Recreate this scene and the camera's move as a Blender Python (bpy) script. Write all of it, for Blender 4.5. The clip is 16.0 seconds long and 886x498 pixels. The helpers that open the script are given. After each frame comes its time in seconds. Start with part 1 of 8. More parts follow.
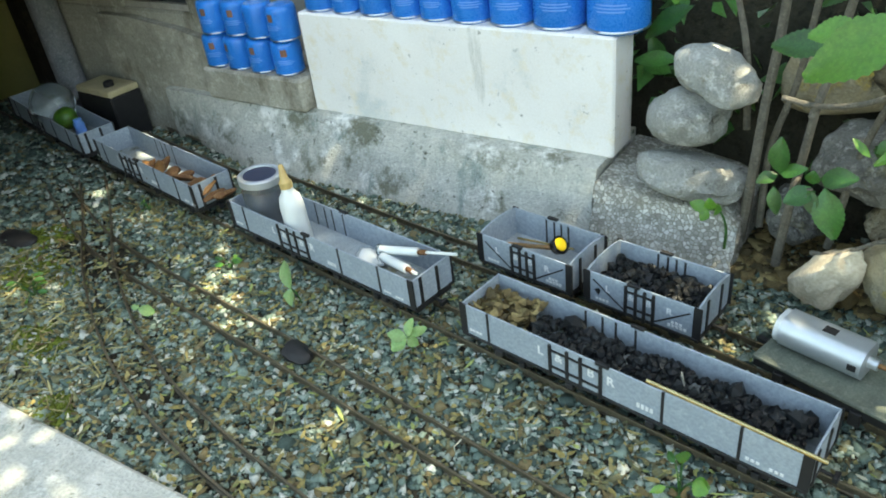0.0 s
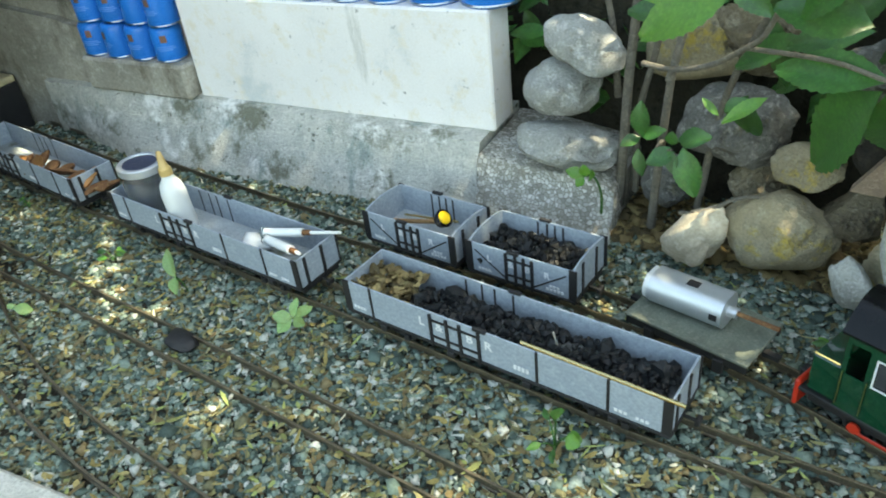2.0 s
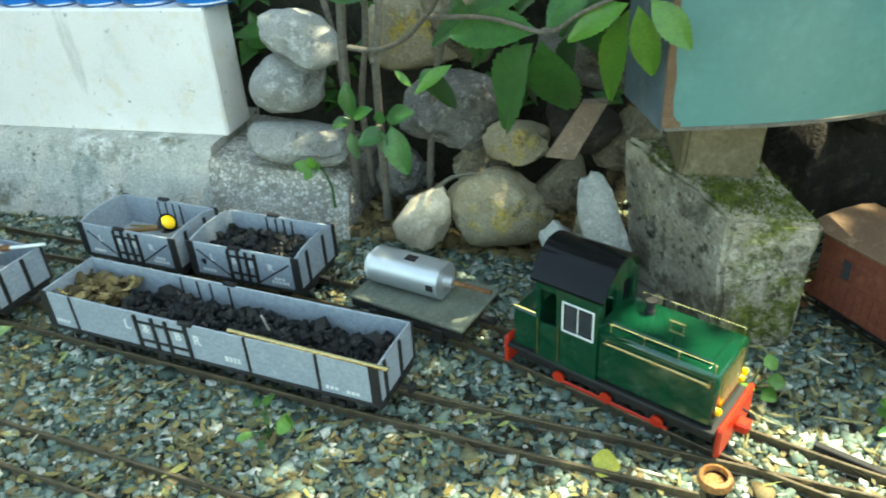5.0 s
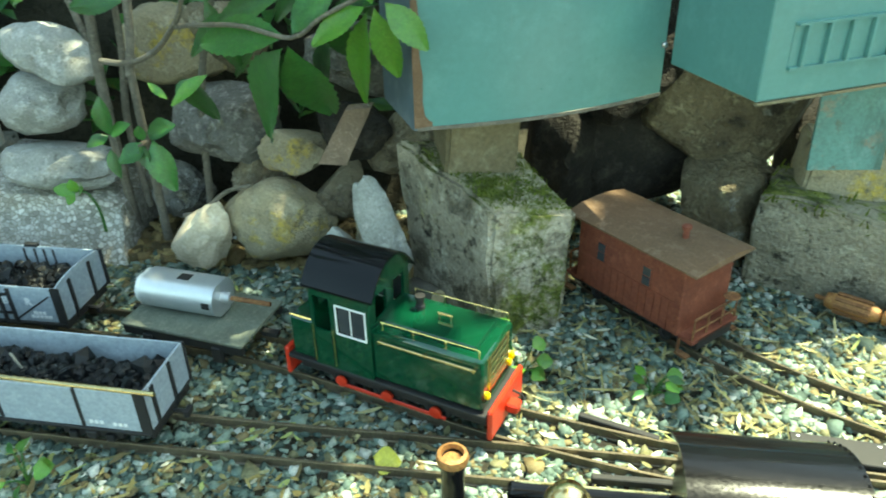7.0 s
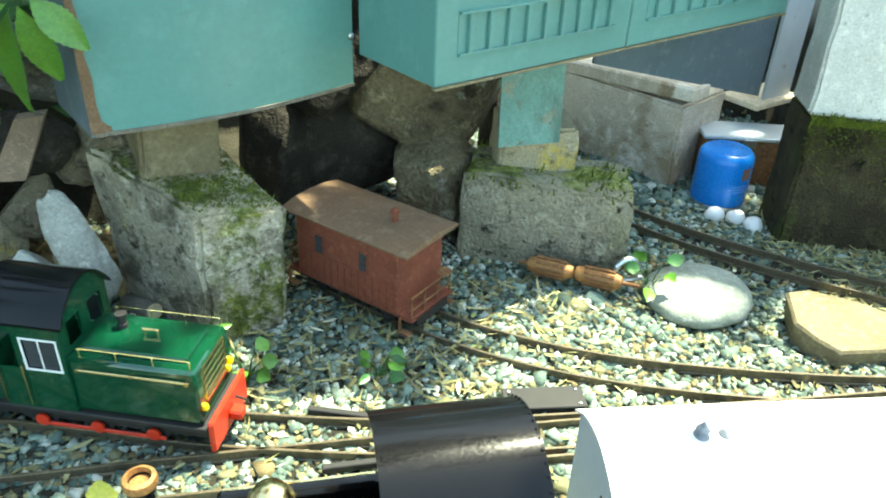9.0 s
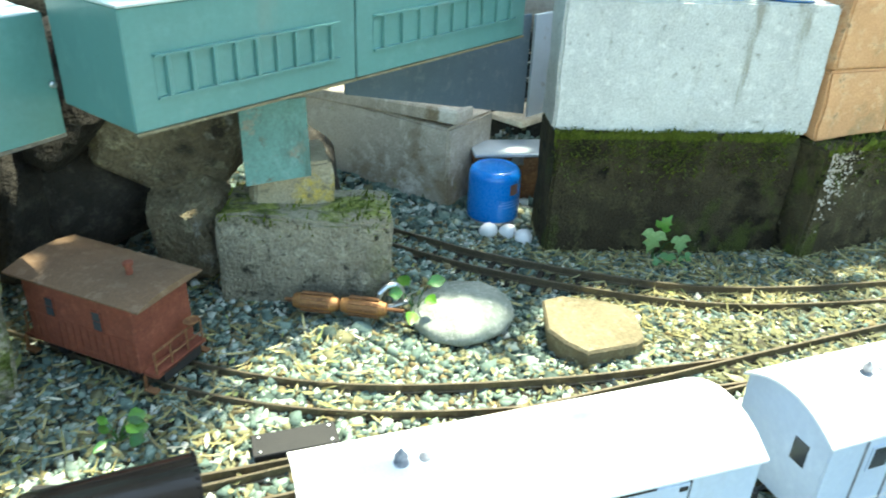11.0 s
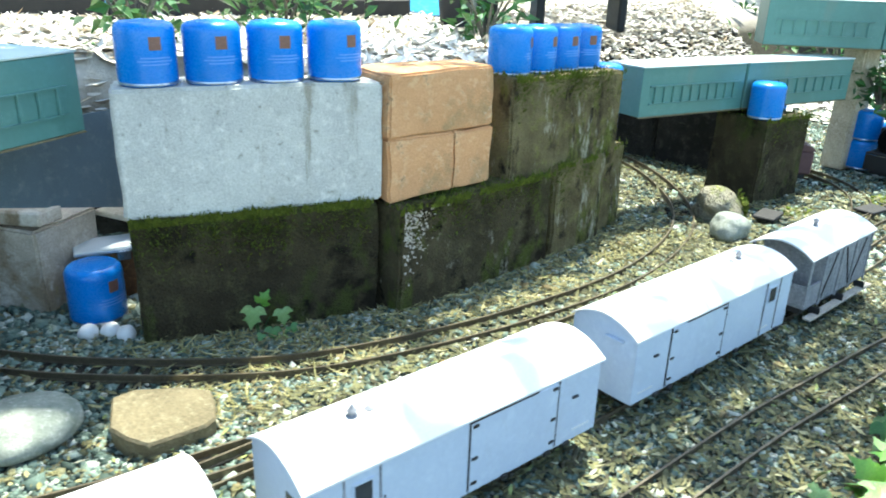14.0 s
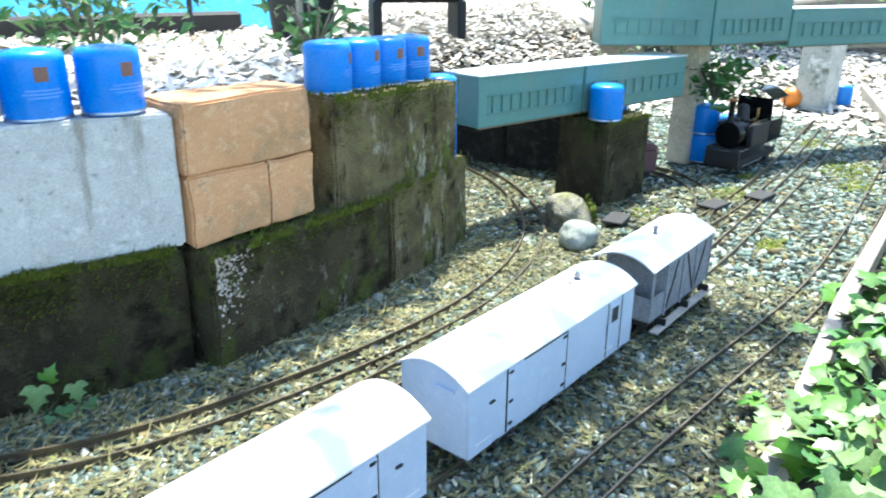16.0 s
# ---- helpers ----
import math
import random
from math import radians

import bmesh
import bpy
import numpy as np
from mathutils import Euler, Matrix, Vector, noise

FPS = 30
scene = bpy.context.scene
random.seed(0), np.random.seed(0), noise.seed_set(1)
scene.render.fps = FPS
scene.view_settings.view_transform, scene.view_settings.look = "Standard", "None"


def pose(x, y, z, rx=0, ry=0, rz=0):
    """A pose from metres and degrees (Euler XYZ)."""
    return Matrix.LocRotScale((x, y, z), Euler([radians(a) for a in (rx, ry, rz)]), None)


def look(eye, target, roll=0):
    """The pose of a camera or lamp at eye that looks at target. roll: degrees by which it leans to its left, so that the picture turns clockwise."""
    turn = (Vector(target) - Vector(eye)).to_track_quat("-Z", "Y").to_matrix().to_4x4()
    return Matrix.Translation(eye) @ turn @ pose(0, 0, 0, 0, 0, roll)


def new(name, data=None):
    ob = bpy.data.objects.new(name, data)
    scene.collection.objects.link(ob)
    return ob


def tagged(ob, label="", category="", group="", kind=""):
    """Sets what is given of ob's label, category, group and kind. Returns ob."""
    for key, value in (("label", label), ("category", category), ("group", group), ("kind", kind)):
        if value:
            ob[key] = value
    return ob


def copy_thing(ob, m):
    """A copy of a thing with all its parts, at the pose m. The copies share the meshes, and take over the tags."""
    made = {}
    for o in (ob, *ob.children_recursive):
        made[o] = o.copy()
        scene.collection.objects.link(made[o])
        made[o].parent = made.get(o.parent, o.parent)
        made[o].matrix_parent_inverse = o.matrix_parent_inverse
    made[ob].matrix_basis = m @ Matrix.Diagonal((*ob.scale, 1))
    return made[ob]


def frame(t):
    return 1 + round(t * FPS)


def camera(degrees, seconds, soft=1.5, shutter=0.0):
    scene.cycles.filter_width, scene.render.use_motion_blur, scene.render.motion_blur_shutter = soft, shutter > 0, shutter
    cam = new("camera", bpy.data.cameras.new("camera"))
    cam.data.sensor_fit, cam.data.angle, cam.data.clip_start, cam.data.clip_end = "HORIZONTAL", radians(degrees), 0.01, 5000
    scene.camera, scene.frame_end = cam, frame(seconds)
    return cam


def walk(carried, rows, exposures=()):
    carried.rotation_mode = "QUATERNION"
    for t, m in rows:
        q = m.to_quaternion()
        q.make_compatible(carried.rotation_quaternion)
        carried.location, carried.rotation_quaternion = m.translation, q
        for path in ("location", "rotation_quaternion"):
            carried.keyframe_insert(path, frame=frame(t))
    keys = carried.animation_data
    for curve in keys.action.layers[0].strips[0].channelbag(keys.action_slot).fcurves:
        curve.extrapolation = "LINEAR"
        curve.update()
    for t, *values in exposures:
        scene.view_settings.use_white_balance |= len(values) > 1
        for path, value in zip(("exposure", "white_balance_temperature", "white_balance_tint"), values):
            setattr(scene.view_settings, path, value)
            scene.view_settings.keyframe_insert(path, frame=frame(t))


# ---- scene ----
cam = camera(61.2, 16.0, 1.85, 0.4)
PATH = [
    (0, (0.617, -0.624, 0.74), (-0.585, 0.557, -0.337), -7.3),
    (0.5, (0.62, -0.62, 0.735), (-0.563, 0.568, -0.355), -7.7),
    (1, (0.643, -0.61, 0.73), (-0.477, 0.625, -0.374), -7.2),
    (1.5, (0.666, -0.6, 0.723), (-0.415, 0.663, -0.389), -7.0),
    (2, (0.683, -0.592, 0.716), (-0.369, 0.69, -0.402), -7.0),
    (2.5, (0.699, -0.584, 0.713), (-0.298, 0.741, -0.405), -6.5),
    (3, (0.731, -0.573, 0.714), (-0.199, 0.798, -0.407), -5.9),
    (5.3, (0.841, -0.538, 0.601), (0.194, 1.062, -0.41), -3.1),
    (5.5, (0.849, -0.537, 0.602), (0.248, 1.086, -0.4), -2.6),
    (6, (0.868, -0.531, 0.601), (0.361, 1.124, -0.4), -2.0),
    (6.5, (0.886, -0.529, 0.595), (0.494, 1.151, -0.418), -1.4),
    (7, (0.903, -0.526, 0.593), (0.608, 1.176, -0.414), -1.2),
    (7.5, (0.925, -0.523, 0.589), (0.73, 1.192, -0.42), -1.0),
    (8, (0.939, -0.523, 0.592), (0.863, 1.205, -0.413), 0.0),
    (8.5, (0.956, -0.522, 0.594), (1.1, 1.205, -0.405), 0.8),
    (9, (0.966, -0.525, 0.593), (1.287, 1.168, -0.422), 2.5),
    (9.5, (0.975, -0.524, 0.593), (1.361, 1.168, -0.401), 0.8),
    (10, (1.007, -0.535, 0.588), (1.56, 1.132, -0.369), 1.2),
    (10.2, (1.026, -0.533, 0.603), (1.614, 1.109, -0.376), 2.1),
    (12.3, (1.189, -0.612, 0.603), (2.187, 0.909, -0.227), 0.8),
    (12.5, (1.186, -0.618, 0.606), (2.269, 0.85, -0.211), 1.1),
    (13, (1.202, -0.629, 0.609), (2.449, 0.736, -0.153), -0.2),
    (13.5, (1.261, -0.67, 0.613), (2.558, 0.655, -0.137), -0.4),
    (14, (1.359, -0.724, 0.615), (2.592, 0.674, -0.109), 1.8),
    (14.5, (1.416, -0.757, 0.604), (2.646, 0.637, -0.135), 1.3),
    (15, (1.462, -0.751, 0.613), (2.777, 0.573, -0.106), 1.5),
    (15.5, (1.498, -0.725, 0.619), (2.856, 0.55, -0.111), 0.8),
    (16, (1.527, -0.699, 0.621), (2.976, 0.485, -0.085), 0.2),
]
walk(cam, [(t, look(eye, target, roll)) for t, eye, target, roll in PATH], [(0.0, 2.32, 8700, -1), (3.0, 2.35, 8600, -3), (5.5, 2.37, 8500, -12), (7.0, 2.43, 8300, -18), (8.5, 2.66, 7900, -13), (10.0, 2.58, 7500, -8), (12.5, 2.19, 7050, -8), (14.5, 2.03, 6550, 0), (16.0, 2.05, 6250, 4)])

# ---- light ----
SUN_EL, SUN_AZ = 67.0, 58.0          # the sun stands behind the wall, a little to the far end of the line
world = bpy.data.worlds.new("sky")
scene.world = world
world.use_nodes = True
wn = world.node_tree.nodes
sky = wn.new("ShaderNodeTexSky")
sky.sky_type, sky.sun_disc = "NISHITA", False
sky.sun_elevation, sky.sun_rotation = radians(SUN_EL), radians(SUN_AZ)
world.node_tree.links.new(sky.outputs[0], wn["Background"].inputs[0])
wn["Background"].inputs[1].default_value = 0.15
sun_data = bpy.data.lights.new("sun", "SUN")
sun_data.energy, sun_data.angle, sun_data.color = 3.3, radians(0.5), (1.0, 0.965, 0.90)
sun = new("sun", sun_data)
sun.matrix_world = look((5 * math.sin(radians(SUN_AZ)) * math.cos(radians(SUN_EL)), 5 * math.cos(radians(SUN_AZ)) * math.cos(radians(SUN_EL)), 5 * math.sin(radians(SUN_EL))), (0, 0, 0))


# ---- mesh tools ----
class Mesh:
    """Vertices and faces of one part."""

    def __init__(self):
        self.v, self.f = [], []

    def add(self, verts, faces, m=None):
        n = len(self.v)
        self.v += [tuple(m @ Vector(p)) for p in verts] if m else [tuple(p) for p in verts]
        self.f += [tuple(i + n for i in face) for face in faces]
        return self

    def box(self, x0, x1, y0, y1, z0, z1, c=0.0, m=None):
        """A box, its edges chamfered by c."""
        if c <= 0:
            v = [(x, y, z) for x in (x0, x1) for y in (y0, y1) for z in (z0, z1)]
            return self.add(v, [(0, 1, 3, 2), (4, 6, 7, 5), (0, 4, 5, 1), (2, 3, 7, 6), (0, 2, 6, 4), (1, 5, 7, 3)], m)
        c = min(c, (x1 - x0) * 0.45, (y1 - y0) * 0.45, (z1 - z0) * 0.45)
        lo, hi, v, index = (x0, y0, z0), (x1, y1, z1), [], {}
        for corner in [(a, b, d) for a in (0, 1) for b in (0, 1) for d in (0, 1)]:
            for axis in range(3):
                p = [(hi if corner[k] else lo)[k] for k in range(3)]
                for k in range(3):
                    if k != axis:
                        p[k] += -c if corner[k] else c
                index[corner, axis] = len(v)
                v.append(p)
        f = []
        for axis in range(3):
            a, b = [k for k in range(3) if k != axis]
            for side in (0, 1):
                ring = []
                for s, t in ((0, 0), (1, 0), (1, 1), (0, 1)):
                    corner = [0, 0, 0]
                    corner[axis], corner[a], corner[b] = side, s, t
                    ring.append(index[tuple(corner), axis])
                f.append(ring if (side == 1) == (axis != 1) else ring[::-1])
            for s in (0, 1):
                for t in (0, 1):
                    c0, c1 = [0, 0, 0], [0, 0, 0]
                    c0[a], c0[b], c0[axis], c1[a], c1[b], c1[axis] = s, t, 0, s, t, 1
                    quad = [index[tuple(c0), a], index[tuple(c1), a], index[tuple(c1), b], index[tuple(c0), b]]
                    f.append(quad if (s != t) == (axis != 1) else quad[::-1])
        for corner in [(a, b, d) for a in (0, 1) for b in (0, 1) for d in (0, 1)]:
            tri = [index[corner, k] for k in range(3)]
            f.append(tri if sum(corner) % 2 else tri[::-1])
        return self.add(v, f, m)

    def prism(self, outline, y0, y1, m=None):
        """An outline in x and z, drawn out along y."""
        n = len(outline)
        v = [(x, y0, z) for x, z in outline] + [(x, y1, z) for x, z in outline]
        f = [tuple(range(n)), tuple(range(2 * n - 1, n - 1, -1))] + [(i, i + n, (i + 1) % n + n, (i + 1) % n) for i in range(n)]
        return self.add(v, f, m)

    def lathe(self, rings, seg=20, m=None):
        """Rings of (radius, z) turned round z."""
        v, f = [], []
        for r, z in rings:
            v += [(r * math.cos(2 * math.pi * k / seg), r * math.sin(2 * math.pi * k / seg), z) for k in range(seg)]
        for i in range(len(rings) - 1):
            f += [(i * seg + k, i * seg + (k + 1) % seg, (i + 1) * seg + (k + 1) % seg, (i + 1) * seg + k) for k in range(seg)]
        f += [tuple(range(seg - 1, -1, -1)), tuple(range((len(rings) - 1) * seg, len(rings) * seg))]
        return self.add(v, f, m)

    def rod(self, a, b, r, seg=8, r2=None):
        a, b = Vector(a), Vector(b)
        turn = (b - a).to_track_quat("Z", "Y").to_matrix().to_4x4()
        return self.lathe([(r, 0), (r if r2 is None else r2, (b - a).length)], seg, Matrix.Translation(a) @ turn)

    def tube(self, pts, r0, r1=None, seg=8):
        """A bent rod through points, tapering from r0 to r1."""
        r1 = r0 if r1 is None else r1
        pts = [Vector(p) for p in pts]
        v, f, n = [], [], len(pts)
        for i, p in enumerate(pts):
            d = (pts[min(i + 1, n - 1)] - pts[max(i - 1, 0)]).normalized()
            side = d.cross(Vector((0.31, 0.17, 0.93))).normalized()
            up = side.cross(d)
            r = r0 + (r1 - r0) * i / (n - 1)
            v += [p + r * (math.cos(2 * math.pi * k / seg) * side + math.sin(2 * math.pi * k / seg) * up) for k in range(seg)]
        for i in range(n - 1):
            f += [(i * seg + k, (i + 1) * seg + k, (i + 1) * seg + (k + 1) % seg, i * seg + (k + 1) % seg) for k in range(seg)]
        f += [tuple(range(seg)), tuple(range(n * seg - 1, (n - 1) * seg - 1, -1))]
        return self.add(v, f)

    def data(self, name, smooth=False):
        me = bpy.data.meshes.new(name)
        me.from_pydata(self.v, [], self.f)
        me.validate()
        bm = bmesh.new()
        bm.from_mesh(me)
        bmesh.ops.recalc_face_normals(bm, faces=bm.faces[:])
        bm.to_mesh(me)
        bm.free()
        if smooth:
            me.shade_smooth()
            me.set_sharp_from_angle(angle=radians(38))
        return me


def thing(name, m, label, category, group="", kind=""):
    """An Empty at the base of a thing, which carries its parts."""
    ob = new(name)
    ob.empty_display_size = 0.02
    ob.matrix_basis = m
    return tagged(ob, label, category, group, kind)


def part(name, mesh, material, parent=None, label="", smooth=False, m=None):
    ob = new(name, mesh.data(name, smooth) if isinstance(mesh, Mesh) else mesh)
    if not ob.data.materials:
        ob.data.materials.append(material)
    if parent:
        ob.parent = parent
    if m:
        ob.matrix_basis = m
    return tagged(ob, label)


def rock_mesh(seed, size, rough=0.25, level=3, flat=0.0, crack=0.0):
    """An uneven stone: a ball, squeezed, dented and faceted."""
    rng = random.Random(seed)
    bm = bmesh.new()
    bmesh.ops.create_icosphere(bm, subdivisions=level, radius=1.0)
    off = Vector((rng.uniform(-9, 9), rng.uniform(-9, 9), rng.uniform(-9, 9)))
    cuts = [(Vector((rng.gauss(0, 1), rng.gauss(0, 1), rng.gauss(0, 1))).normalized(), rng.uniform(0.55, 0.85)) for _ in range(7)] if crack else []
    for v in bm.verts:
        d = v.co.normalized()
        r = 1 + rough * noise.noise(d * 1.1 + off) + rough * 0.35 * noise.noise(d * 3.1 + off) + rough * 0.12 * noise.noise(d * 8 + off)
        for n, h in cuts:
            if d.dot(n) * r > h:
                r += (h / d.dot(n) - r) * crack
        p = d * r
        if flat and p.z < -flat:
            p.z = -flat
        v.co = (p.x * size[0], p.y * size[1], p.z * size[2])
    me = bpy.data.meshes.new("stone")
    bm.to_mesh(me)
    bm.free()
    me.shade_smooth()
    if crack:
        me.set_sharp_from_angle(angle=radians(30))
    return me


# ---- materials ----
def surface(name, colours, scale=20.0, rough=0.8, metal=0.0, bump=0.3, fine=400.0, stain=None, vary=0.0, depth=0.002, coat=0.0, island=False, moss=None):
    """A node material: two colours by broad noise, a third by a finer one, stains, grain and relief."""
    mat = bpy.data.materials.new(name)
    mat.use_nodes = True
    n, link = mat.node_tree.nodes, mat.node_tree.links.new
    bsdf = n["Principled BSDF"]
    where = n.new("ShaderNodeTexCoord").outputs["Object"]

    def noise_at(s, detail=5.0, roughness=0.6, stretch=1.0):
        t = n.new("ShaderNodeTexNoise")
        if stretch != 1.0:
            run = n.new("ShaderNodeMapping")
            run.inputs["Scale"].default_value = (1, 1, stretch)
            link(where, run.inputs["Vector"])
            t.inputs["Scale"].default_value, t.inputs["Detail"].default_value, t.inputs["Roughness"].default_value = s, detail, roughness
            link(run.outputs["Vector"], t.inputs["Vector"])
            return t.outputs["Fac"]
        t.inputs["Scale"].default_value, t.inputs["Detail"].default_value, t.inputs["Roughness"].default_value = s, detail, roughness
        link(where, t.inputs["Vector"])
        return t.outputs["Fac"]

    def ramp(fac, lo, hi):
        r = n.new("ShaderNodeMapRange")
        r.inputs["From Min"].default_value, r.inputs["From Max"].default_value = lo, hi
        link(fac, r.inputs["Value"])
        return r.outputs["Result"]

    def mix(fac, a, b, mode="MIX"):
        x = n.new("ShaderNodeMix")
        x.data_type, x.blend_type = "RGBA", mode
        for value, socket in ((fac, x.inputs["Factor"]), (a, x.inputs["A"]), (b, x.inputs["B"])):
            if isinstance(value, (int, float)):
                socket.default_value = value
            elif isinstance(value, tuple):
                socket.default_value = (*value[:3], 1)
            else:
                link(value, socket)
        return x.outputs["Result"]

    colour = mix(ramp(noise_at(scale), 0.35, 0.65), colours[0], colours[1])
    if len(colours) > 2:
        colour = mix(ramp(noise_at(scale * 4.3, 6.0, 0.7), 0.52, 0.68), colour, colours[2])
    for tint, size, level, *run in ([stain] if isinstance(stain, tuple) else stain or []):
        colour = mix(ramp(noise_at(size, 7.0, 0.68, run[0] if run else 1.0), level, level + 0.09), colour, tint)
    if moss:
        growth, axis, start, end = moss                  # moss on what faces up, and along one axis of the thing
        up = n.new("ShaderNodeSeparateXYZ")
        link(n.new("ShaderNodeTexCoord").outputs["Normal"], up.inputs[0])
        at = n.new("ShaderNodeSeparateXYZ")
        link(where, at.inputs[0])
        both = n.new("ShaderNodeMath")
        both.operation = "MAXIMUM"
        link(ramp(up.outputs[2], 0.45, 0.9), both.inputs[0])
        link(ramp(at.outputs[axis], start, end), both.inputs[1])
        patch = n.new("ShaderNodeMath")
        patch.operation = "MULTIPLY"
        link(both.outputs[0], patch.inputs[0])
        link(ramp(noise_at(17, 8.0, 0.75), 0.46, 0.56), patch.inputs[1])
        colour = mix(patch.outputs[0], colour, mix(ramp(noise_at(45, 4.0), 0.4, 0.6), growth[0], growth[1]))
    grain = noise_at(fine, 3.0)
    colour = mix(0.35 if bump > 0.05 else 0.1, colour, mix(ramp(grain, 0.3, 0.7), (0.25, 0.25, 0.25), (0.75, 0.75, 0.75)), "OVERLAY")
    if vary:
        info = n.new("ShaderNodeNewGeometry").outputs["Random Per Island"] if island else n.new("ShaderNodeObjectInfo").outputs["Random"]
        v = n.new("ShaderNodeMapRange")
        v.inputs["To Min"].default_value, v.inputs["To Max"].default_value = 1 - vary, 1 + vary
        link(info, v.inputs["Value"])
        h = n.new("ShaderNodeHueSaturation")
        link(v.outputs["Result"], h.inputs["Value"])
        link(colour, h.inputs["Color"])
        colour = h.outputs["Color"]
    link(colour, bsdf.inputs["Base Color"])
    link(ramp_to(n, link, grain, max(rough - 0.12, 0.03), min(rough + 0.12, 1)), bsdf.inputs["Roughness"])
    bsdf.inputs["Metallic"].default_value = metal
    if rough > 0.7:
        bsdf.inputs["Specular IOR Level"].default_value = 0.18
    bsdf.inputs["Coat Weight"].default_value = coat
    if bump:
        add = n.new("ShaderNodeMath")
        add.operation = "ADD"
        link(grain, add.inputs[0])
        link(noise_at(scale * 3, 6.0), add.inputs[1])
        b = n.new("ShaderNodeBump")
        b.inputs["Strength"].default_value, b.inputs["Distance"].default_value = bump, depth
        link(add.outputs[0], b.inputs["Height"])
        link(b.outputs["Normal"], bsdf.inputs["Normal"])
    return mat


def pebbled(name, dark, light, scale):
    """Pebbles set in mortar: cells of their own grey, with sunk joints."""
    mat = bpy.data.materials.new(name)
    mat.use_nodes = True
    n, link = mat.node_tree.nodes, mat.node_tree.links.new
    bsdf = n["Principled BSDF"]
    where = n.new("ShaderNodeTexCoord").outputs["Object"]
    cell, edge = n.new("ShaderNodeTexVoronoi"), n.new("ShaderNodeTexVoronoi")
    edge.feature = "DISTANCE_TO_EDGE"
    for t in (cell, edge):
        t.inputs["Scale"].default_value = scale
        link(where, t.inputs["Vector"])
    grey = n.new("ShaderNodeSeparateColor")
    link(cell.outputs["Color"], grey.inputs[0])
    tone = n.new("ShaderNodeMix")
    tone.data_type = "RGBA"
    tone.inputs["A"].default_value, tone.inputs["B"].default_value = (*dark, 1), (*light, 1)
    link(grey.outputs[0], tone.inputs["Factor"])
    joint = n.new("ShaderNodeMapRange")
    joint.inputs["From Max"].default_value = 0.12
    link(edge.outputs["Distance"], joint.inputs["Value"])
    whole = n.new("ShaderNodeMix")
    whole.data_type = "RGBA"
    whole.inputs["A"].default_value = (dark[0] * 0.85, dark[1] * 0.84, dark[2] * 0.78, 1)
    link(joint.outputs["Result"], whole.inputs["Factor"])
    link(tone.outputs["Result"], whole.inputs["B"])
    stain = n.new("ShaderNodeTexNoise")
    stain.inputs["Scale"].default_value, stain.inputs["Detail"].default_value = 11, 6
    link(where, stain.inputs["Vector"])
    over = n.new("ShaderNodeMix")
    over.data_type, over.blend_type = "RGBA", "OVERLAY"
    over.inputs["Factor"].default_value = 0.8
    link(whole.outputs["Result"], over.inputs["A"])
    link(stain.outputs["Fac"], over.inputs["B"])
    link(over.outputs["Result"], bsdf.inputs["Base Color"])
    bsdf.inputs["Roughness"].default_value = 0.88
    b = n.new("ShaderNodeBump")
    b.inputs["Strength"].default_value, b.inputs["Distance"].default_value = 0.7, 0.0025
    link(joint.outputs["Result"], b.inputs["Height"])
    link(b.outputs["Normal"], bsdf.inputs["Normal"])
    return mat


def ramp_to(n, link, fac, lo, hi):
    r = n.new("ShaderNodeMapRange")
    r.inputs["To Min"].default_value, r.inputs["To Max"].default_value = lo, hi
    link(fac, r.inputs["Value"])
    return r.outputs["Result"]


def chips(name, stops, rough=0.75, bump=0.4):
    """Loose pieces: one colour each, out of a list, with grain."""
    mat = bpy.data.materials.new(name)
    mat.use_nodes = True
    n, link = mat.node_tree.nodes, mat.node_tree.links.new
    bsdf = n["Principled BSDF"]
    r = n.new("ShaderNodeValToRGB")
    r.color_ramp.interpolation = "CONSTANT"
    e = r.color_ramp.elements
    while len(e) < len(stops):
        e.new(0.5)
    for k, (at, colour) in enumerate(stops):
        e[k].position, e[k].color = at, (*colour, 1)
    link(n.new("ShaderNodeNewGeometry").outputs["Random Per Island"], r.inputs["Fac"])
    t = n.new("ShaderNodeTexNoise")
    t.inputs["Scale"].default_value = 350
    link(n.new("ShaderNodeTexCoord").outputs["Object"], t.inputs["Vector"])
    x = n.new("ShaderNodeMix")
    x.data_type, x.blend_type = "RGBA", "OVERLAY"
    x.inputs["Factor"].default_value = 0.5
    link(r.outputs["Color"], x.inputs["A"])
    link(t.outputs["Fac"], x.inputs["B"])
    link(x.outputs["Result"], bsdf.inputs["Base Color"])
    bsdf.inputs["Roughness"].default_value = rough
    bsdf.inputs["Specular IOR Level"].default_value = 0.25
    b = n.new("ShaderNodeBump")
    b.inputs["Strength"].default_value, b.inputs["Distance"].default_value = bump, 0.001
    link(t.outputs["Fac"], b.inputs["Height"])
    link(b.outputs["Normal"], bsdf.inputs["Normal"])
    return mat


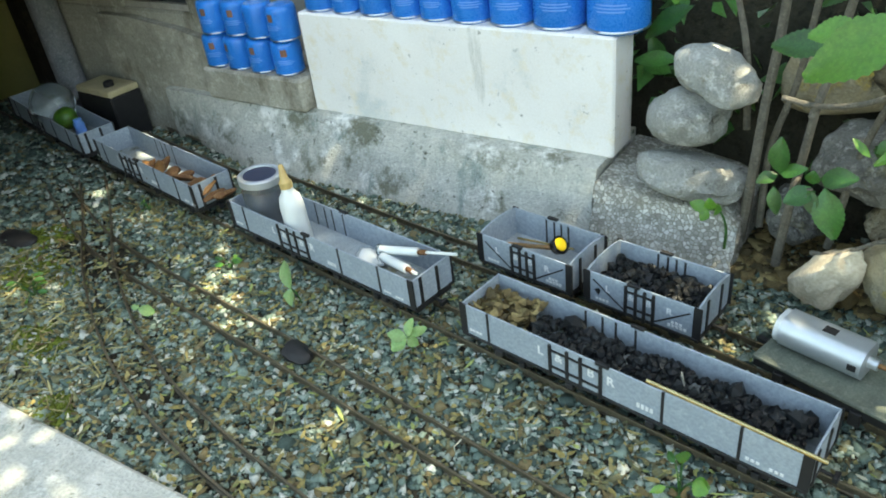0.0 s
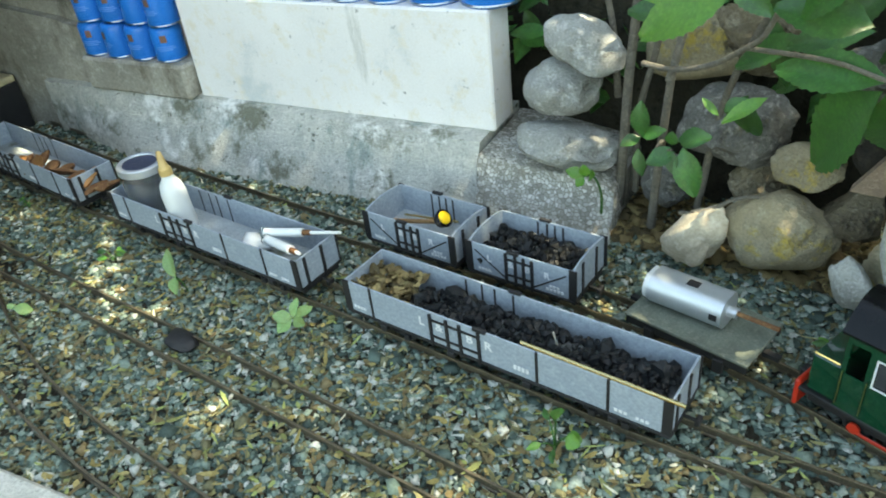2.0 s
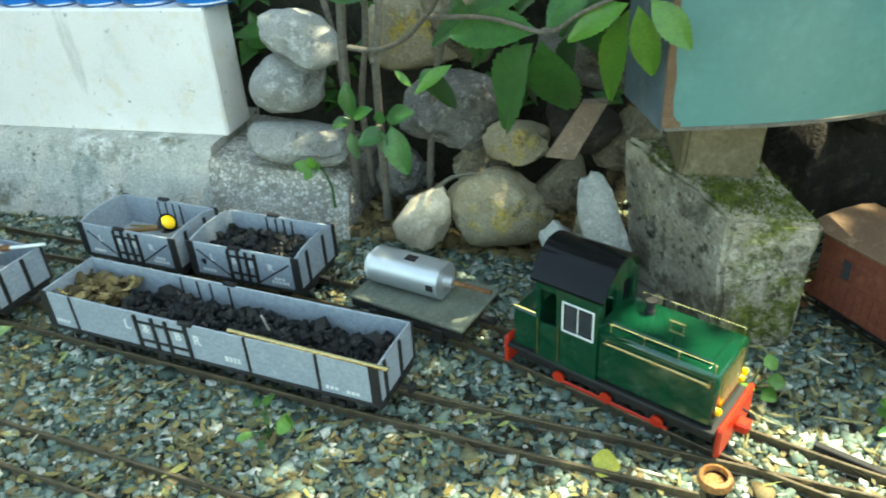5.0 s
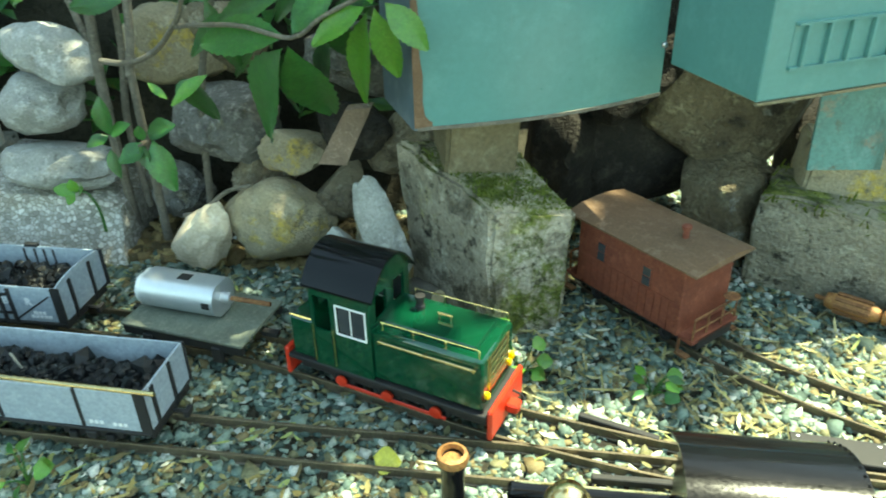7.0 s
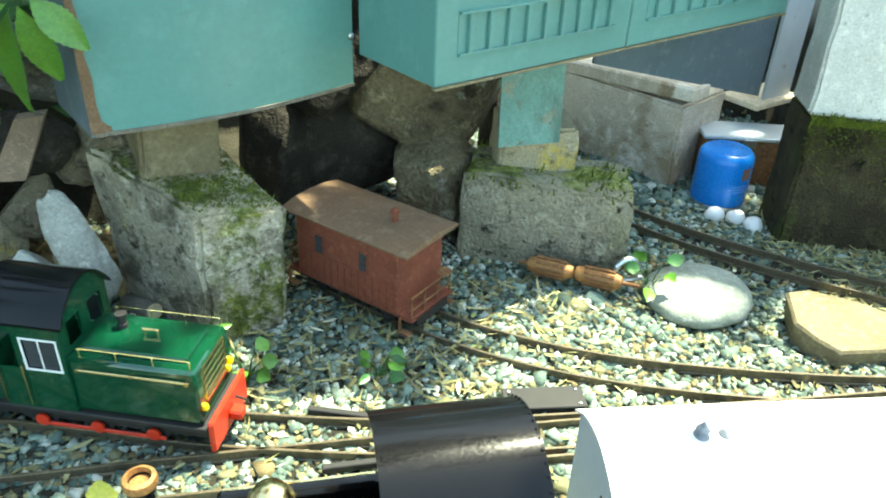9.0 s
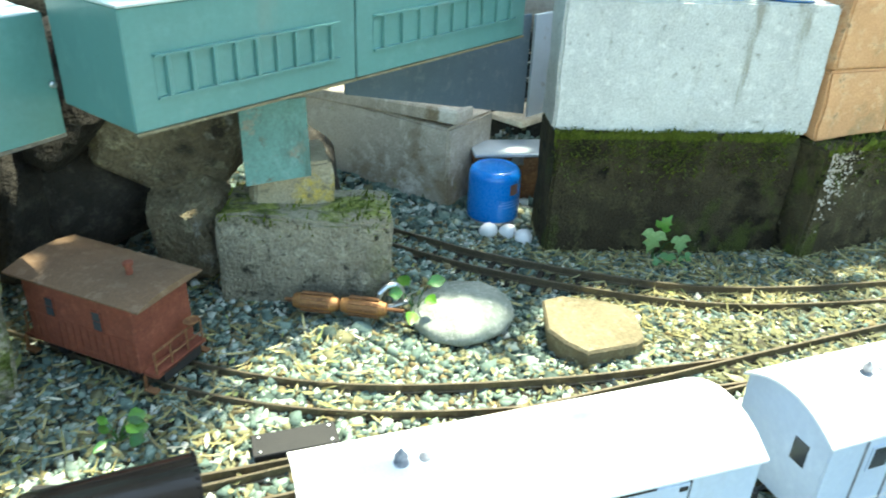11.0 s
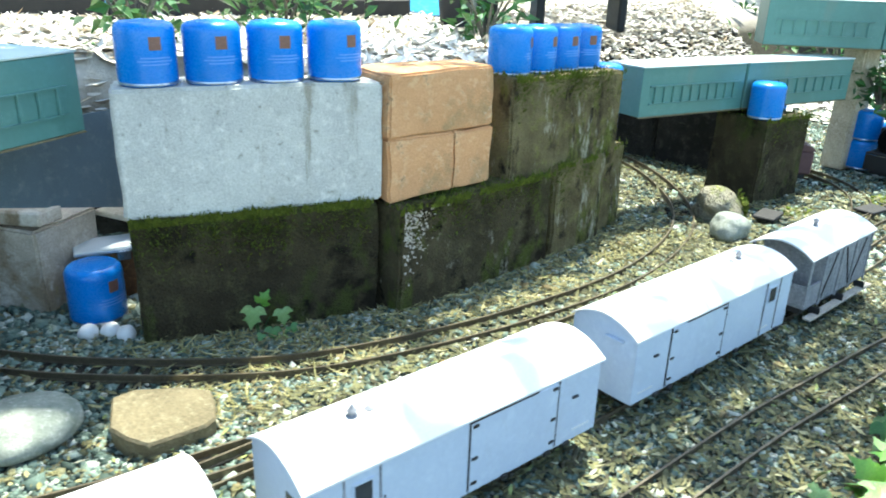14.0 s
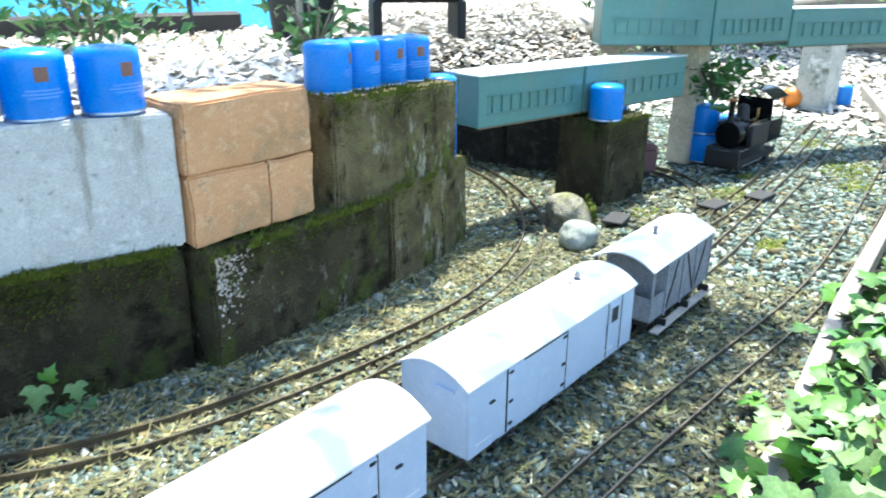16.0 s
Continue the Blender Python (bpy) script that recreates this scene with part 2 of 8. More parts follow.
M = {
    "soil": surface("gravelly_soil", [(0.024, 0.023, 0.016), (0.042, 0.039, 0.027), (0.016, 0.014, 0.009)], 14, 0.95, bump=0.8, fine=180, depth=0.006),
    "gravel": chips("ballast_chips", [(0.0, (0.10, 0.145, 0.12)), (0.2, (0.18, 0.24, 0.195)), (0.42, (0.05, 0.075, 0.062)), (0.60, (0.28, 0.33, 0.275)), (0.73, (0.16, 0.155, 0.085)), (0.86, (0.46, 0.48, 0.42)), (0.93, (0.19, 0.15, 0.075))]),
    "litter": chips("dry_leaf_litter", [(0.0, (0.21, 0.195, 0.085)), (0.25, (0.135, 0.125, 0.058)), (0.5, (0.28, 0.26, 0.13)), (0.66, (0.11, 0.092, 0.045)), (0.80, (0.25, 0.29, 0.10)), (0.92, (0.54, 0.51, 0.37))], 0.8, 0.1),
    "yellow_litter": chips("yellowing_leaf_scraps", [(0.0, (0.24, 0.19, 0.065)), (0.25, (0.13, 0.10, 0.045)), (0.5, (0.30, 0.25, 0.10)), (0.65, (0.10, 0.075, 0.035)), (0.82, (0.19, 0.20, 0.07))], 0.7, 0.1),
    "olive_litter": chips("olive_brown_leaves", [(0.0, (0.115, 0.115, 0.055)), (0.3, (0.075, 0.075, 0.038)), (0.55, (0.17, 0.165, 0.075)), (0.75, (0.055, 0.05, 0.03)), (0.9, (0.27, 0.26, 0.15))], 0.75, 0.1),
    "white_concrete": surface("pale_smooth_concrete", [(0.88, 0.845, 0.80), (0.80, 0.765, 0.72), (0.80, 0.72, 0.58)], 5, 0.85, bump=0.15, fine=260, stain=[((0.64, 0.56, 0.42), 7, 0.62), ((0.30, 0.28, 0.24), 46, 0.615), ((0.58, 0.56, 0.50), 10, 0.61, 0.2), ((0.66, 0.67, 0.64), 5, 0.56)]),
    "grey_concrete": surface("grey_concrete", [(0.54, 0.53, 0.47), (0.36, 0.365, 0.32), (0.62, 0.60, 0.53)], 9, 0.9, bump=0.8, fine=200, depth=0.004, stain=[((0.78, 0.77, 0.72), 9, 0.54), ((0.20, 0.20, 0.15), 10, 0.545), ((0.27, 0.31, 0.28), 17, 0.58, 0.3), ((0.09, 0.09, 0.07), 60, 0.60)]),
    "block": surface("dense_concrete_block", [(0.55, 0.55, 0.51), (0.46, 0.46, 0.43), (0.63, 0.62, 0.57)], 12, 0.92, bump=0.7, fine=300, stain=[((0.34, 0.32, 0.26), 5, 0.60), ((0.30, 0.28, 0.23), 16, 0.59, 0.12), ((0.26, 0.25, 0.22), 75, 0.60), ((0.70, 0.69, 0.65), 13, 0.64)]),
    "pebbly": pebbled("exposed_pebble_concrete", (0.27, 0.255, 0.215), (0.66, 0.64, 0.58), 140),
    "warm_concrete": surface("brown_stained_concrete", [(0.54, 0.47, 0.385), (0.39, 0.335, 0.265), (0.62, 0.565, 0.48)], 6, 0.92, bump=0.7, fine=240, stain=[((0.27, 0.21, 0.14), 5, 0.55), ((0.66, 0.62, 0.55), 9, 0.58), ((0.34, 0.30, 0.10), 12, 0.63)]),
    "damp_block": surface("dark_damp_concrete", [(0.046, 0.036, 0.020), (0.088, 0.072, 0.038), (0.100, 0.090, 0.043)], 7, 0.92, bump=1.0, fine=240, depth=0.012, stain=[((0.024, 0.019, 0.011), 6, 0.52), ((0.075, 0.088, 0.022), 10, 0.56, 0.6), ((0.36, 0.33, 0.25), 19, 0.645, 0.45), ((0.013, 0.010, 0.007), 24, 0.59)], moss=(((0.055, 0.075, 0.016), (0.028, 0.036, 0.010)), 2, 0.19, 0.27)),
    "moss_block": surface("mossy_damp_concrete", [(0.060, 0.048, 0.026), (0.135, 0.112, 0.060), (0.15, 0.14, 0.066)], 7, 0.95, bump=1.0, fine=240, depth=0.012, stain=[((0.038, 0.028, 0.014), 6, 0.52), ((0.105, 0.125, 0.025), 10, 0.55, 0.6), ((0.42, 0.39, 0.29), 17, 0.60, 0.45), ((0.016, 0.012, 0.007), 24, 0.59)], moss=(((0.075, 0.098, 0.017), (0.038, 0.046, 0.011)), 2, 0.20, 0.30)),
    "olive_block": surface("olive_lichened_concrete", [(0.125, 0.100, 0.048), (0.27, 0.22, 0.11), (0.24, 0.225, 0.075)], 9, 0.95, bump=1.0, fine=240, depth=0.012, stain=[((0.05, 0.038, 0.02), 8, 0.54, 0.6), ((0.14, 0.155, 0.03), 9, 0.56, 0.5), ((0.52, 0.48, 0.36), 18, 0.575, 0.35), ((0.022, 0.017, 0.010), 22, 0.575, 0.5)]),
    "moss_stone": surface("lichen_spotted_stone", [(0.33, 0.295, 0.215), (0.18, 0.165, 0.122), (0.40, 0.365, 0.27)], 9, 0.92, bump=1.0, fine=170, depth=0.010, stain=[((0.13, 0.122, 0.09), 12, 0.54), ((0.05, 0.045, 0.033), 48, 0.57), ((0.03, 0.027, 0.021), 16, 0.62)], moss=(((0.30, 0.32, 0.09), (0.085, 0.115, 0.02)), 0, 0.085, 0.21)),
    "spotted": surface("pale_lichened_stone", [(0.52, 0.465, 0.36), (0.34, 0.30, 0.22), (0.60, 0.56, 0.44)], 10, 0.92, bump=1.0, fine=170, depth=0.010, stain=[((0.17, 0.15, 0.11), 11, 0.53), ((0.08, 0.072, 0.05), 52, 0.55), ((0.04, 0.036, 0.028), 18, 0.61), ((0.52, 0.48, 0.24), 20, 0.60)], moss=(((0.17, 0.19, 0.045), (0.06, 0.08, 0.016)), 0, 0.815, 0.855)),
    # near-black base: the shade under the girders is put into this colour
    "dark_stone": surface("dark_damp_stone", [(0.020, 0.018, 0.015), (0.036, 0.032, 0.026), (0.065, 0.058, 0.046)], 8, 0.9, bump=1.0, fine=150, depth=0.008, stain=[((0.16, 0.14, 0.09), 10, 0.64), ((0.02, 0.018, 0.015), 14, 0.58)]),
    "rock": surface("grey_river_stone", [(0.44, 0.44, 0.40), (0.26, 0.26, 0.235), (0.58, 0.57, 0.53)], 12, 0.8, bump=0.9, fine=260, depth=0.004, vary=0.2, stain=[((0.70, 0.69, 0.64), 15, 0.60), ((0.13, 0.13, 0.11), 26, 0.58), ((0.20, 0.17, 0.11), 9, 0.62)]),
    "ochre_rock": surface("ochre_stone", [(0.36, 0.30, 0.19), (0.24, 0.21, 0.15), (0.43, 0.38, 0.27)], 12, 0.85, bump=0.9, fine=250, depth=0.004, vary=0.15, stain=[((0.42, 0.31, 0.07), 11, 0.55), ((0.11, 0.10, 0.075), 19, 0.57)]),
    "brown_rock": surface("brown_lichened_rock", [(0.25, 0.21, 0.14), (0.12, 0.10, 0.07), (0.33, 0.30, 0.22)], 9, 0.9, bump=1.0, fine=170, depth=0.010, stain=[((0.05, 0.043, 0.032), 13, 0.55), ((0.36, 0.33, 0.16), 16, 0.61)]),
    "lichen_rock": surface("brown_rock_with_pale_lichen", [(0.20, 0.165, 0.105), (0.10, 0.084, 0.056), (0.30, 0.27, 0.18)], 9, 0.92, bump=1.0, fine=150, depth=0.012, stain=[((0.34, 0.33, 0.29), 13, 0.56), ((0.045, 0.038, 0.028), 10, 0.53), ((0.36, 0.32, 0.15), 17, 0.60)]),
    "peeling_teal": surface("peeling_teal_paint", [(0.105, 0.23, 0.205), (0.085, 0.195, 0.175), (0.14, 0.26, 0.235)], 14, 0.55, bump=0.3, fine=200, stain=[((0.22, 0.19, 0.14), 20, 0.57), ((0.10, 0.07, 0.04), 30, 0.60), ((0.06, 0.12, 0.10), 11, 0.57, 0.3)]),
    "tin_grey": surface("pale_galvanised_steel", [(0.50, 0.55, 0.58), (0.42, 0.47, 0.50)], 12, 0.5, metal=0.2, bump=0.05, stain=((0.30, 0.24, 0.17), 20, 0.66)),
    "granite": surface("dark_speckled_granite", [(0.20, 0.195, 0.175), (0.11, 0.107, 0.095), (0.36, 0.35, 0.32)], 16, 0.85, bump=1.0, fine=220, depth=0.006, stain=[((0.46, 0.45, 0.41), 45, 0.61), ((0.05, 0.047, 0.04), 14, 0.56), ((0.17, 0.15, 0.08), 8, 0.61)]),
    "cream_rock": surface("cream_stone", [(0.64, 0.55, 0.41), (0.46, 0.38, 0.27), (0.70, 0.62, 0.49)], 14, 0.85, bump=0.8, fine=200),
    "white_stone": surface("white_pebble", [(0.29, 0.31, 0.265), (0.18, 0.205, 0.165), (0.38, 0.39, 0.35)], 26, 0.7, bump=0.6, fine=240, stain=((0.34, 0.36, 0.31), 40, 0.62)),
    "brick": surface("orange_sandy_block", [(0.61, 0.335, 0.165), (0.50, 0.265, 0.125), (0.68, 0.44, 0.25)], 8, 0.9, bump=0.7, fine=320, stain=[((0.38, 0.24, 0.12), 7, 0.55), ((0.15, 0.10, 0.06), 34, 0.61), ((0.70, 0.57, 0.40), 12, 0.63)]),
    "teal": surface("teal_painted_steel", [(0.100, 0.238, 0.216), (0.088, 0.208, 0.190), (0.115, 0.252, 0.228)], 6, 0.33, bump=0.03, fine=150, stain=[((0.125, 0.225, 0.20), 9, 0.60, 0.25), ((0.16, 0.135, 0.095), 26, 0.70)]),
    # teal lightened for upward faces: the sun's brightness is in the colour
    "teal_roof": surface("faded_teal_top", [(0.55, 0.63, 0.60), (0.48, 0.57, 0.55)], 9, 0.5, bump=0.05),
    "rust": surface("rusty_steel", [(0.22, 0.11, 0.05), (0.13, 0.06, 0.03), (0.32, 0.18, 0.08)], 30, 0.85, bump=0.6, fine=300),
    "blue": surface("blue_enamel_tin", [(0.004, 0.21, 0.68), (0.004, 0.185, 0.62)], 9, 0.28, bump=0.03, vary=0.08),
    "tin_label": surface("printed_label_orange", [(0.24, 0.12, 0.08), (0.16, 0.08, 0.06)], 300, 0.4, bump=0.0),
    "tin_pale": surface("printed_label_pale", [(0.14, 0.34, 0.78), (0.12, 0.31, 0.74)], 100, 0.4, bump=0.0),
    "tin_rim": surface("bare_tin_rim", [(0.55, 0.58, 0.62), (0.45, 0.48, 0.52)], 60, 0.3, metal=1.0, bump=0.05),
    "maroon": surface("faded_maroon_paint", [(0.11, 0.05, 0.055), (0.08, 0.035, 0.04)], 20, 0.5, bump=0.1),
    "orange": surface("orange_plastic", [(0.75, 0.22, 0.02), (0.65, 0.18, 0.02)], 20, 0.4, bump=0.05),
    "olive": surface("olive_plastic", [(0.26, 0.24, 0.08), (0.20, 0.18, 0.06)], 6, 0.6, bump=0.1),
    "cream": surface("cream_lid", [(0.55, 0.46, 0.28), (0.45, 0.37, 0.22)], 20, 0.6, bump=0.1),
    "clear": surface("clear_glass", [(0.9, 0.95, 0.95), (0.85, 0.9, 0.9)], 10, 0.03, bump=0.0),
    "jar_fill": surface("dark_blue_jar_contents", [(0.03, 0.035, 0.06), (0.05, 0.05, 0.08)], 40, 0.4, bump=0.3),
    "wagon_grey": surface("blue_grey_wagon_paint", [(0.30, 0.345, 0.385), (0.26, 0.305, 0.345), (0.34, 0.385, 0.42)], 16, 0.55, bump=0.06, fine=200, stain=((0.18, 0.19, 0.19), 18, 0.67)),
    "wagon_in": surface("dusty_wagon_inside", [(0.36, 0.40, 0.42), (0.26, 0.29, 0.29)], 14, 0.8, bump=0.15, stain=((0.15, 0.15, 0.11), 12, 0.58)),
    "black": surface("black_ironwork", [(0.008, 0.008, 0.009), (0.015, 0.014, 0.014)], 30, 0.65, bump=0.15),
    "gloss_black": surface("glossy_black_roof", [(0.004, 0.004, 0.0045), (0.006, 0.006, 0.0065)], 9, 0.13, bump=0.0),
    "white_paint": surface("white_letters", [(0.75, 0.76, 0.75), (0.65, 0.66, 0.66)], 60, 0.6, bump=0.05),
    "van_white": surface("pale_blue_white_van_paint", [(0.48, 0.55, 0.66), (0.43, 0.50, 0.61), (0.51, 0.58, 0.68)], 9, 0.45, bump=0.03, fine=160, stain=((0.42, 0.47, 0.55), 9, 0.62, 0.3)),
    "van_roof": surface("white_van_roof", [(0.78, 0.77, 0.76), (0.70, 0.70, 0.69)], 8, 0.6, bump=0.06),
    "old_grey": surface("weathered_grey_boards", [(0.25, 0.25, 0.27), (0.18, 0.19, 0.205), (0.31, 0.31, 0.32)], 30, 0.8, bump=0.3, fine=260),
    "green": surface("dark_green_enamel", [(0.003, 0.047, 0.021), (0.0026, 0.040, 0.018)], 8, 0.18, bump=0.02, coat=0.6),
    "red": surface("signal_red_enamel", [(0.55, 0.035, 0.015), (0.46, 0.028, 0.012)], 10, 0.35, bump=0.04),
    "brass": surface("polished_brass", [(0.76, 0.60, 0.30), (0.66, 0.50, 0.23)], 60, 0.22, metal=1.0, bump=0.03),
    "lamp": surface("yellow_lamp_glass", [(0.95, 0.62, 0.03), (0.85, 0.52, 0.02)], 100, 0.2, bump=0.0),
    "silver": surface("satin_metal_can", [(0.66, 0.68, 0.69), (0.56, 0.59, 0.61)], 20, 0.45, metal=0.75, bump=0.04),
    "flat_deck": surface("grey_green_wagon_deck", [(0.16, 0.18, 0.14), (0.12, 0.13, 0.10), (0.21, 0.22, 0.17)], 30, 0.85, bump=0.3),
    "glass": surface("dark_window_pane", [(0.03, 0.035, 0.04), (0.05, 0.055, 0.06)], 30, 0.08, bump=0.0),
    "red_oxide": surface("red_oxide_boards", [(0.20, 0.062, 0.036), (0.155, 0.048, 0.030), (0.24, 0.085, 0.05)], 20, 0.75, bump=0.2, fine=260),
    "brown_roof": surface("dull_brown_roof", [(0.17, 0.105, 0.062), (0.125, 0.078, 0.046), (0.21, 0.14, 0.09)], 14, 0.8, bump=0.3),
    "husk_straw": chips("straw_stalks", [(0.0, (0.30, 0.27, 0.12)), (0.3, (0.20, 0.19, 0.08)), (0.55, (0.38, 0.34, 0.17)), (0.8, (0.14, 0.12, 0.06))], 0.85, 0.1),
    "husk": chips("brown_husks", [(0.0, (0.15, 0.11, 0.05)), (0.3, (0.09, 0.07, 0.035)), (0.55, (0.24, 0.18, 0.08)), (0.85, (0.33, 0.26, 0.12))], 0.85, 0.4),
    "coal": chips("coal_lumps", [(0.0, (0.005, 0.0055, 0.006)), (0.3, (0.009, 0.010, 0.0105)), (0.6, (0.018, 0.020, 0.020)), (0.85, (0.006, 0.007, 0.008))], 0.42, 0.6),
    "blue_grey": surface("blue_grey_steel", [(0.10, 0.14, 0.165), (0.08, 0.115, 0.135), (0.15, 0.18, 0.19)], 9, 0.6, bump=0.1, stain=((0.16, 0.11, 0.07), 16, 0.66)),
    "tan_stone": surface("tan_flat_stone", [(0.20, 0.165, 0.10), (0.145, 0.12, 0.072), (0.25, 0.22, 0.14)], 16, 0.85, bump=0.8, fine=200, stain=((0.14, 0.10, 0.06), 18, 0.62)),
    "rail": surface("bronzed_rail", [(0.135, 0.108, 0.070), (0.095, 0.078, 0.052), (0.19, 0.158, 0.10)], 60, 0.42, metal=0.45, bump=0.1),
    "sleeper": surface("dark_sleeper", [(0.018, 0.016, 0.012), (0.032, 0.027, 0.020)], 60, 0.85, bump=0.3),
    "wood": surface("brown_wood", [(0.26, 0.15, 0.06), (0.18, 0.10, 0.04), (0.34, 0.21, 0.09)], 40, 0.65, bump=0.3),
    "pale_wood": surface("weathered_pale_wood", [(0.42, 0.38, 0.32), (0.32, 0.29, 0.25)], 40, 0.85, bump=0.5),
    "pale_brown_wood": surface("weathered_brown_wood", [(0.27, 0.20, 0.15), (0.19, 0.14, 0.105), (0.33, 0.26, 0.20)], 30, 0.85, bump=0.5, stain=((0.11, 0.085, 0.065), 30, 0.58, 0.25)),
    "bark": surface("grey_brown_bark", [(0.17, 0.15, 0.12), (0.11, 0.10, 0.08), (0.22, 0.20, 0.16)], 40, 0.85, bump=0.6),
    "bank_leaf": chips("bleached_dry_leaves", [(0.0, (0.74, 0.69, 0.60)), (0.4, (0.64, 0.58, 0.49)), (0.65, (0.80, 0.77, 0.71)), (0.95, (0.40, 0.31, 0.20))], 0.8, 0.1),
    "tarp": surface("blue_tarpaulin", [(0.03, 0.26, 0.50), (0.02, 0.20, 0.42), (0.08, 0.36, 0.58)], 6, 0.8, bump=0.5, fine=60, depth=0.01),
    "leaf": surface("fresh_green_leaf", [(0.034, 0.115, 0.020), (0.024, 0.085, 0.015), (0.048, 0.14, 0.026)], 60, 0.38, bump=0.15, fine=200, vary=0.3),
    "yellow_leaf": surface("fallen_yellow_leaf", [(0.42, 0.40, 0.045), (0.34, 0.33, 0.04), (0.48, 0.44, 0.08)], 60, 0.5, bump=0.15, fine=200),
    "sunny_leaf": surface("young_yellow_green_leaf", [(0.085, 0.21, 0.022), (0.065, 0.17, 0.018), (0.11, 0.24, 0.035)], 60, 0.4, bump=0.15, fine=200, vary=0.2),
    "pale_leaf": surface("pale_soft_green_leaf", [(0.19, 0.31, 0.11), (0.15, 0.26, 0.085), (0.25, 0.36, 0.15)], 60, 0.45, bump=0.15, fine=200, vary=0.25),
    "ivy_leaf": surface("ivy_leaf", [(0.05, 0.15, 0.03), (0.04, 0.12, 0.025), (0.09, 0.2, 0.05)], 60, 0.4, bump=0.15, vary=0.3, island=True),
    "moss": surface("green_moss", [(0.085, 0.115, 0.016), (0.13, 0.155, 0.025), (0.05, 0.065, 0.013)], 50, 0.95, bump=0.6, vary=0.3, island=True),
    "plaster": surface("aged_cement_render", [(0.42, 0.39, 0.32), (0.29, 0.27, 0.22), (0.50, 0.47, 0.40)], 6, 0.9, bump=0.5, fine=160, stain=[((0.17, 0.15, 0.11), 3.5, 0.55, 0.5), ((0.60, 0.58, 0.52), 9, 0.60), ((0.10, 0.09, 0.07), 40, 0.64)]),
    "copper": surface("copper_winding", [(0.35, 0.17, 0.06), (0.24, 0.11, 0.04), (0.45, 0.26, 0.08)], 80, 0.5, metal=0.4, bump=0.4),
    "plastic_white": surface("milky_plastic", [(0.72, 0.73, 0.70), (0.64, 0.66, 0.64)], 20, 0.35, bump=0.02),
    "amber": surface("glue_stained_nozzle", [(0.60, 0.42, 0.16), (0.50, 0.33, 0.12)], 60, 0.4, bump=0.05),
}
M["gloss_black"].node_tree.nodes["Principled BSDF"].inputs["Specular IOR Level"].default_value = 0.22


def leaf_mould(mat):
    """Bleached leaf mould over the soil of the raised bank."""
    n, link = mat.node_tree.nodes, mat.node_tree.links.new
    bsdf = n["Principled BSDF"]
    soil = bsdf.inputs["Base Color"].links[0].from_socket
    where = n.new("ShaderNodeTexCoord").outputs["Object"]
    high = n.new("ShaderNodeSeparateXYZ")
    link(where, high.inputs[0])
    up = n.new("ShaderNodeMapRange")
    up.inputs["From Min"].default_value, up.inputs["From Max"].default_value = 0.20, 0.33
    link(high.outputs[2], up.inputs["Value"])
    along = n.new("ShaderNodeMapRange")
    along.inputs["From Min"].default_value, along.inputs["From Max"].default_value = 1.3, 1.8
    link(high.outputs[0], along.inputs["Value"])
    cover = n.new("ShaderNodeMath")
    cover.operation = "MULTIPLY"
    link(up.outputs["Result"], cover.inputs[0])
    link(along.outputs["Result"], cover.inputs[1])
    grain = n.new("ShaderNodeTexNoise")
    grain.inputs["Scale"].default_value, grain.inputs["Detail"].default_value = 40, 6
    link(where, grain.inputs["Vector"])
    tone = n.new("ShaderNodeMix")
    tone.data_type = "RGBA"
    tone.inputs["A"].default_value, tone.inputs["B"].default_value = (0.36, 0.31, 0.24, 1), (0.74, 0.69, 0.60, 1)
    link(grain.outputs["Fac"], tone.inputs["Factor"])
    both = n.new("ShaderNodeMix")
    both.data_type = "RGBA"
    link(cover.outputs[0], both.inputs["Factor"])
    link(soil, both.inputs["A"])
    link(tone.outputs["Result"], both.inputs["B"])
    link(both.outputs["Result"], bsdf.inputs["Base Color"])


leaf_mould(M["soil"])
clear = M["clear"].node_tree.nodes["Principled BSDF"]
clear.inputs["Transmission Weight"].default_value, clear.inputs["IOR"].default_value = 0.95, 1.45
for key in ("leaf", "sunny_leaf", "pale_leaf", "ivy_leaf"):
    leafy = M[key].node_tree.nodes["Principled BSDF"]
    leafy.inputs["Subsurface Weight"].default_value, leafy.inputs["Subsurface Scale"].default_value = 0.25, 0.004


# ---- lines of the tracks ----
def smooth_line(points, step=0.02):
    """A smooth line through points in plan, cut into even steps."""
    p = [Vector((*q, 0)) if len(q) == 2 else Vector(q) for q in points]
    p = [2 * p[0] - p[1]] + p + [2 * p[-1] - p[-2]]
    out = []
    for i in range(1, len(p) - 2):
        a, b, c, d = p[i - 1 : i + 3]
        n = max(2, int((c - b).length / step))
        for k in range(n):
            t = k / n
            out.append(0.5 * ((2 * b) + (c - a) * t + (2 * a - 5 * b + 4 * c - d) * t * t + (3 * b - a - 3 * c + d) * t ** 3))
    return out + [p[-2]]


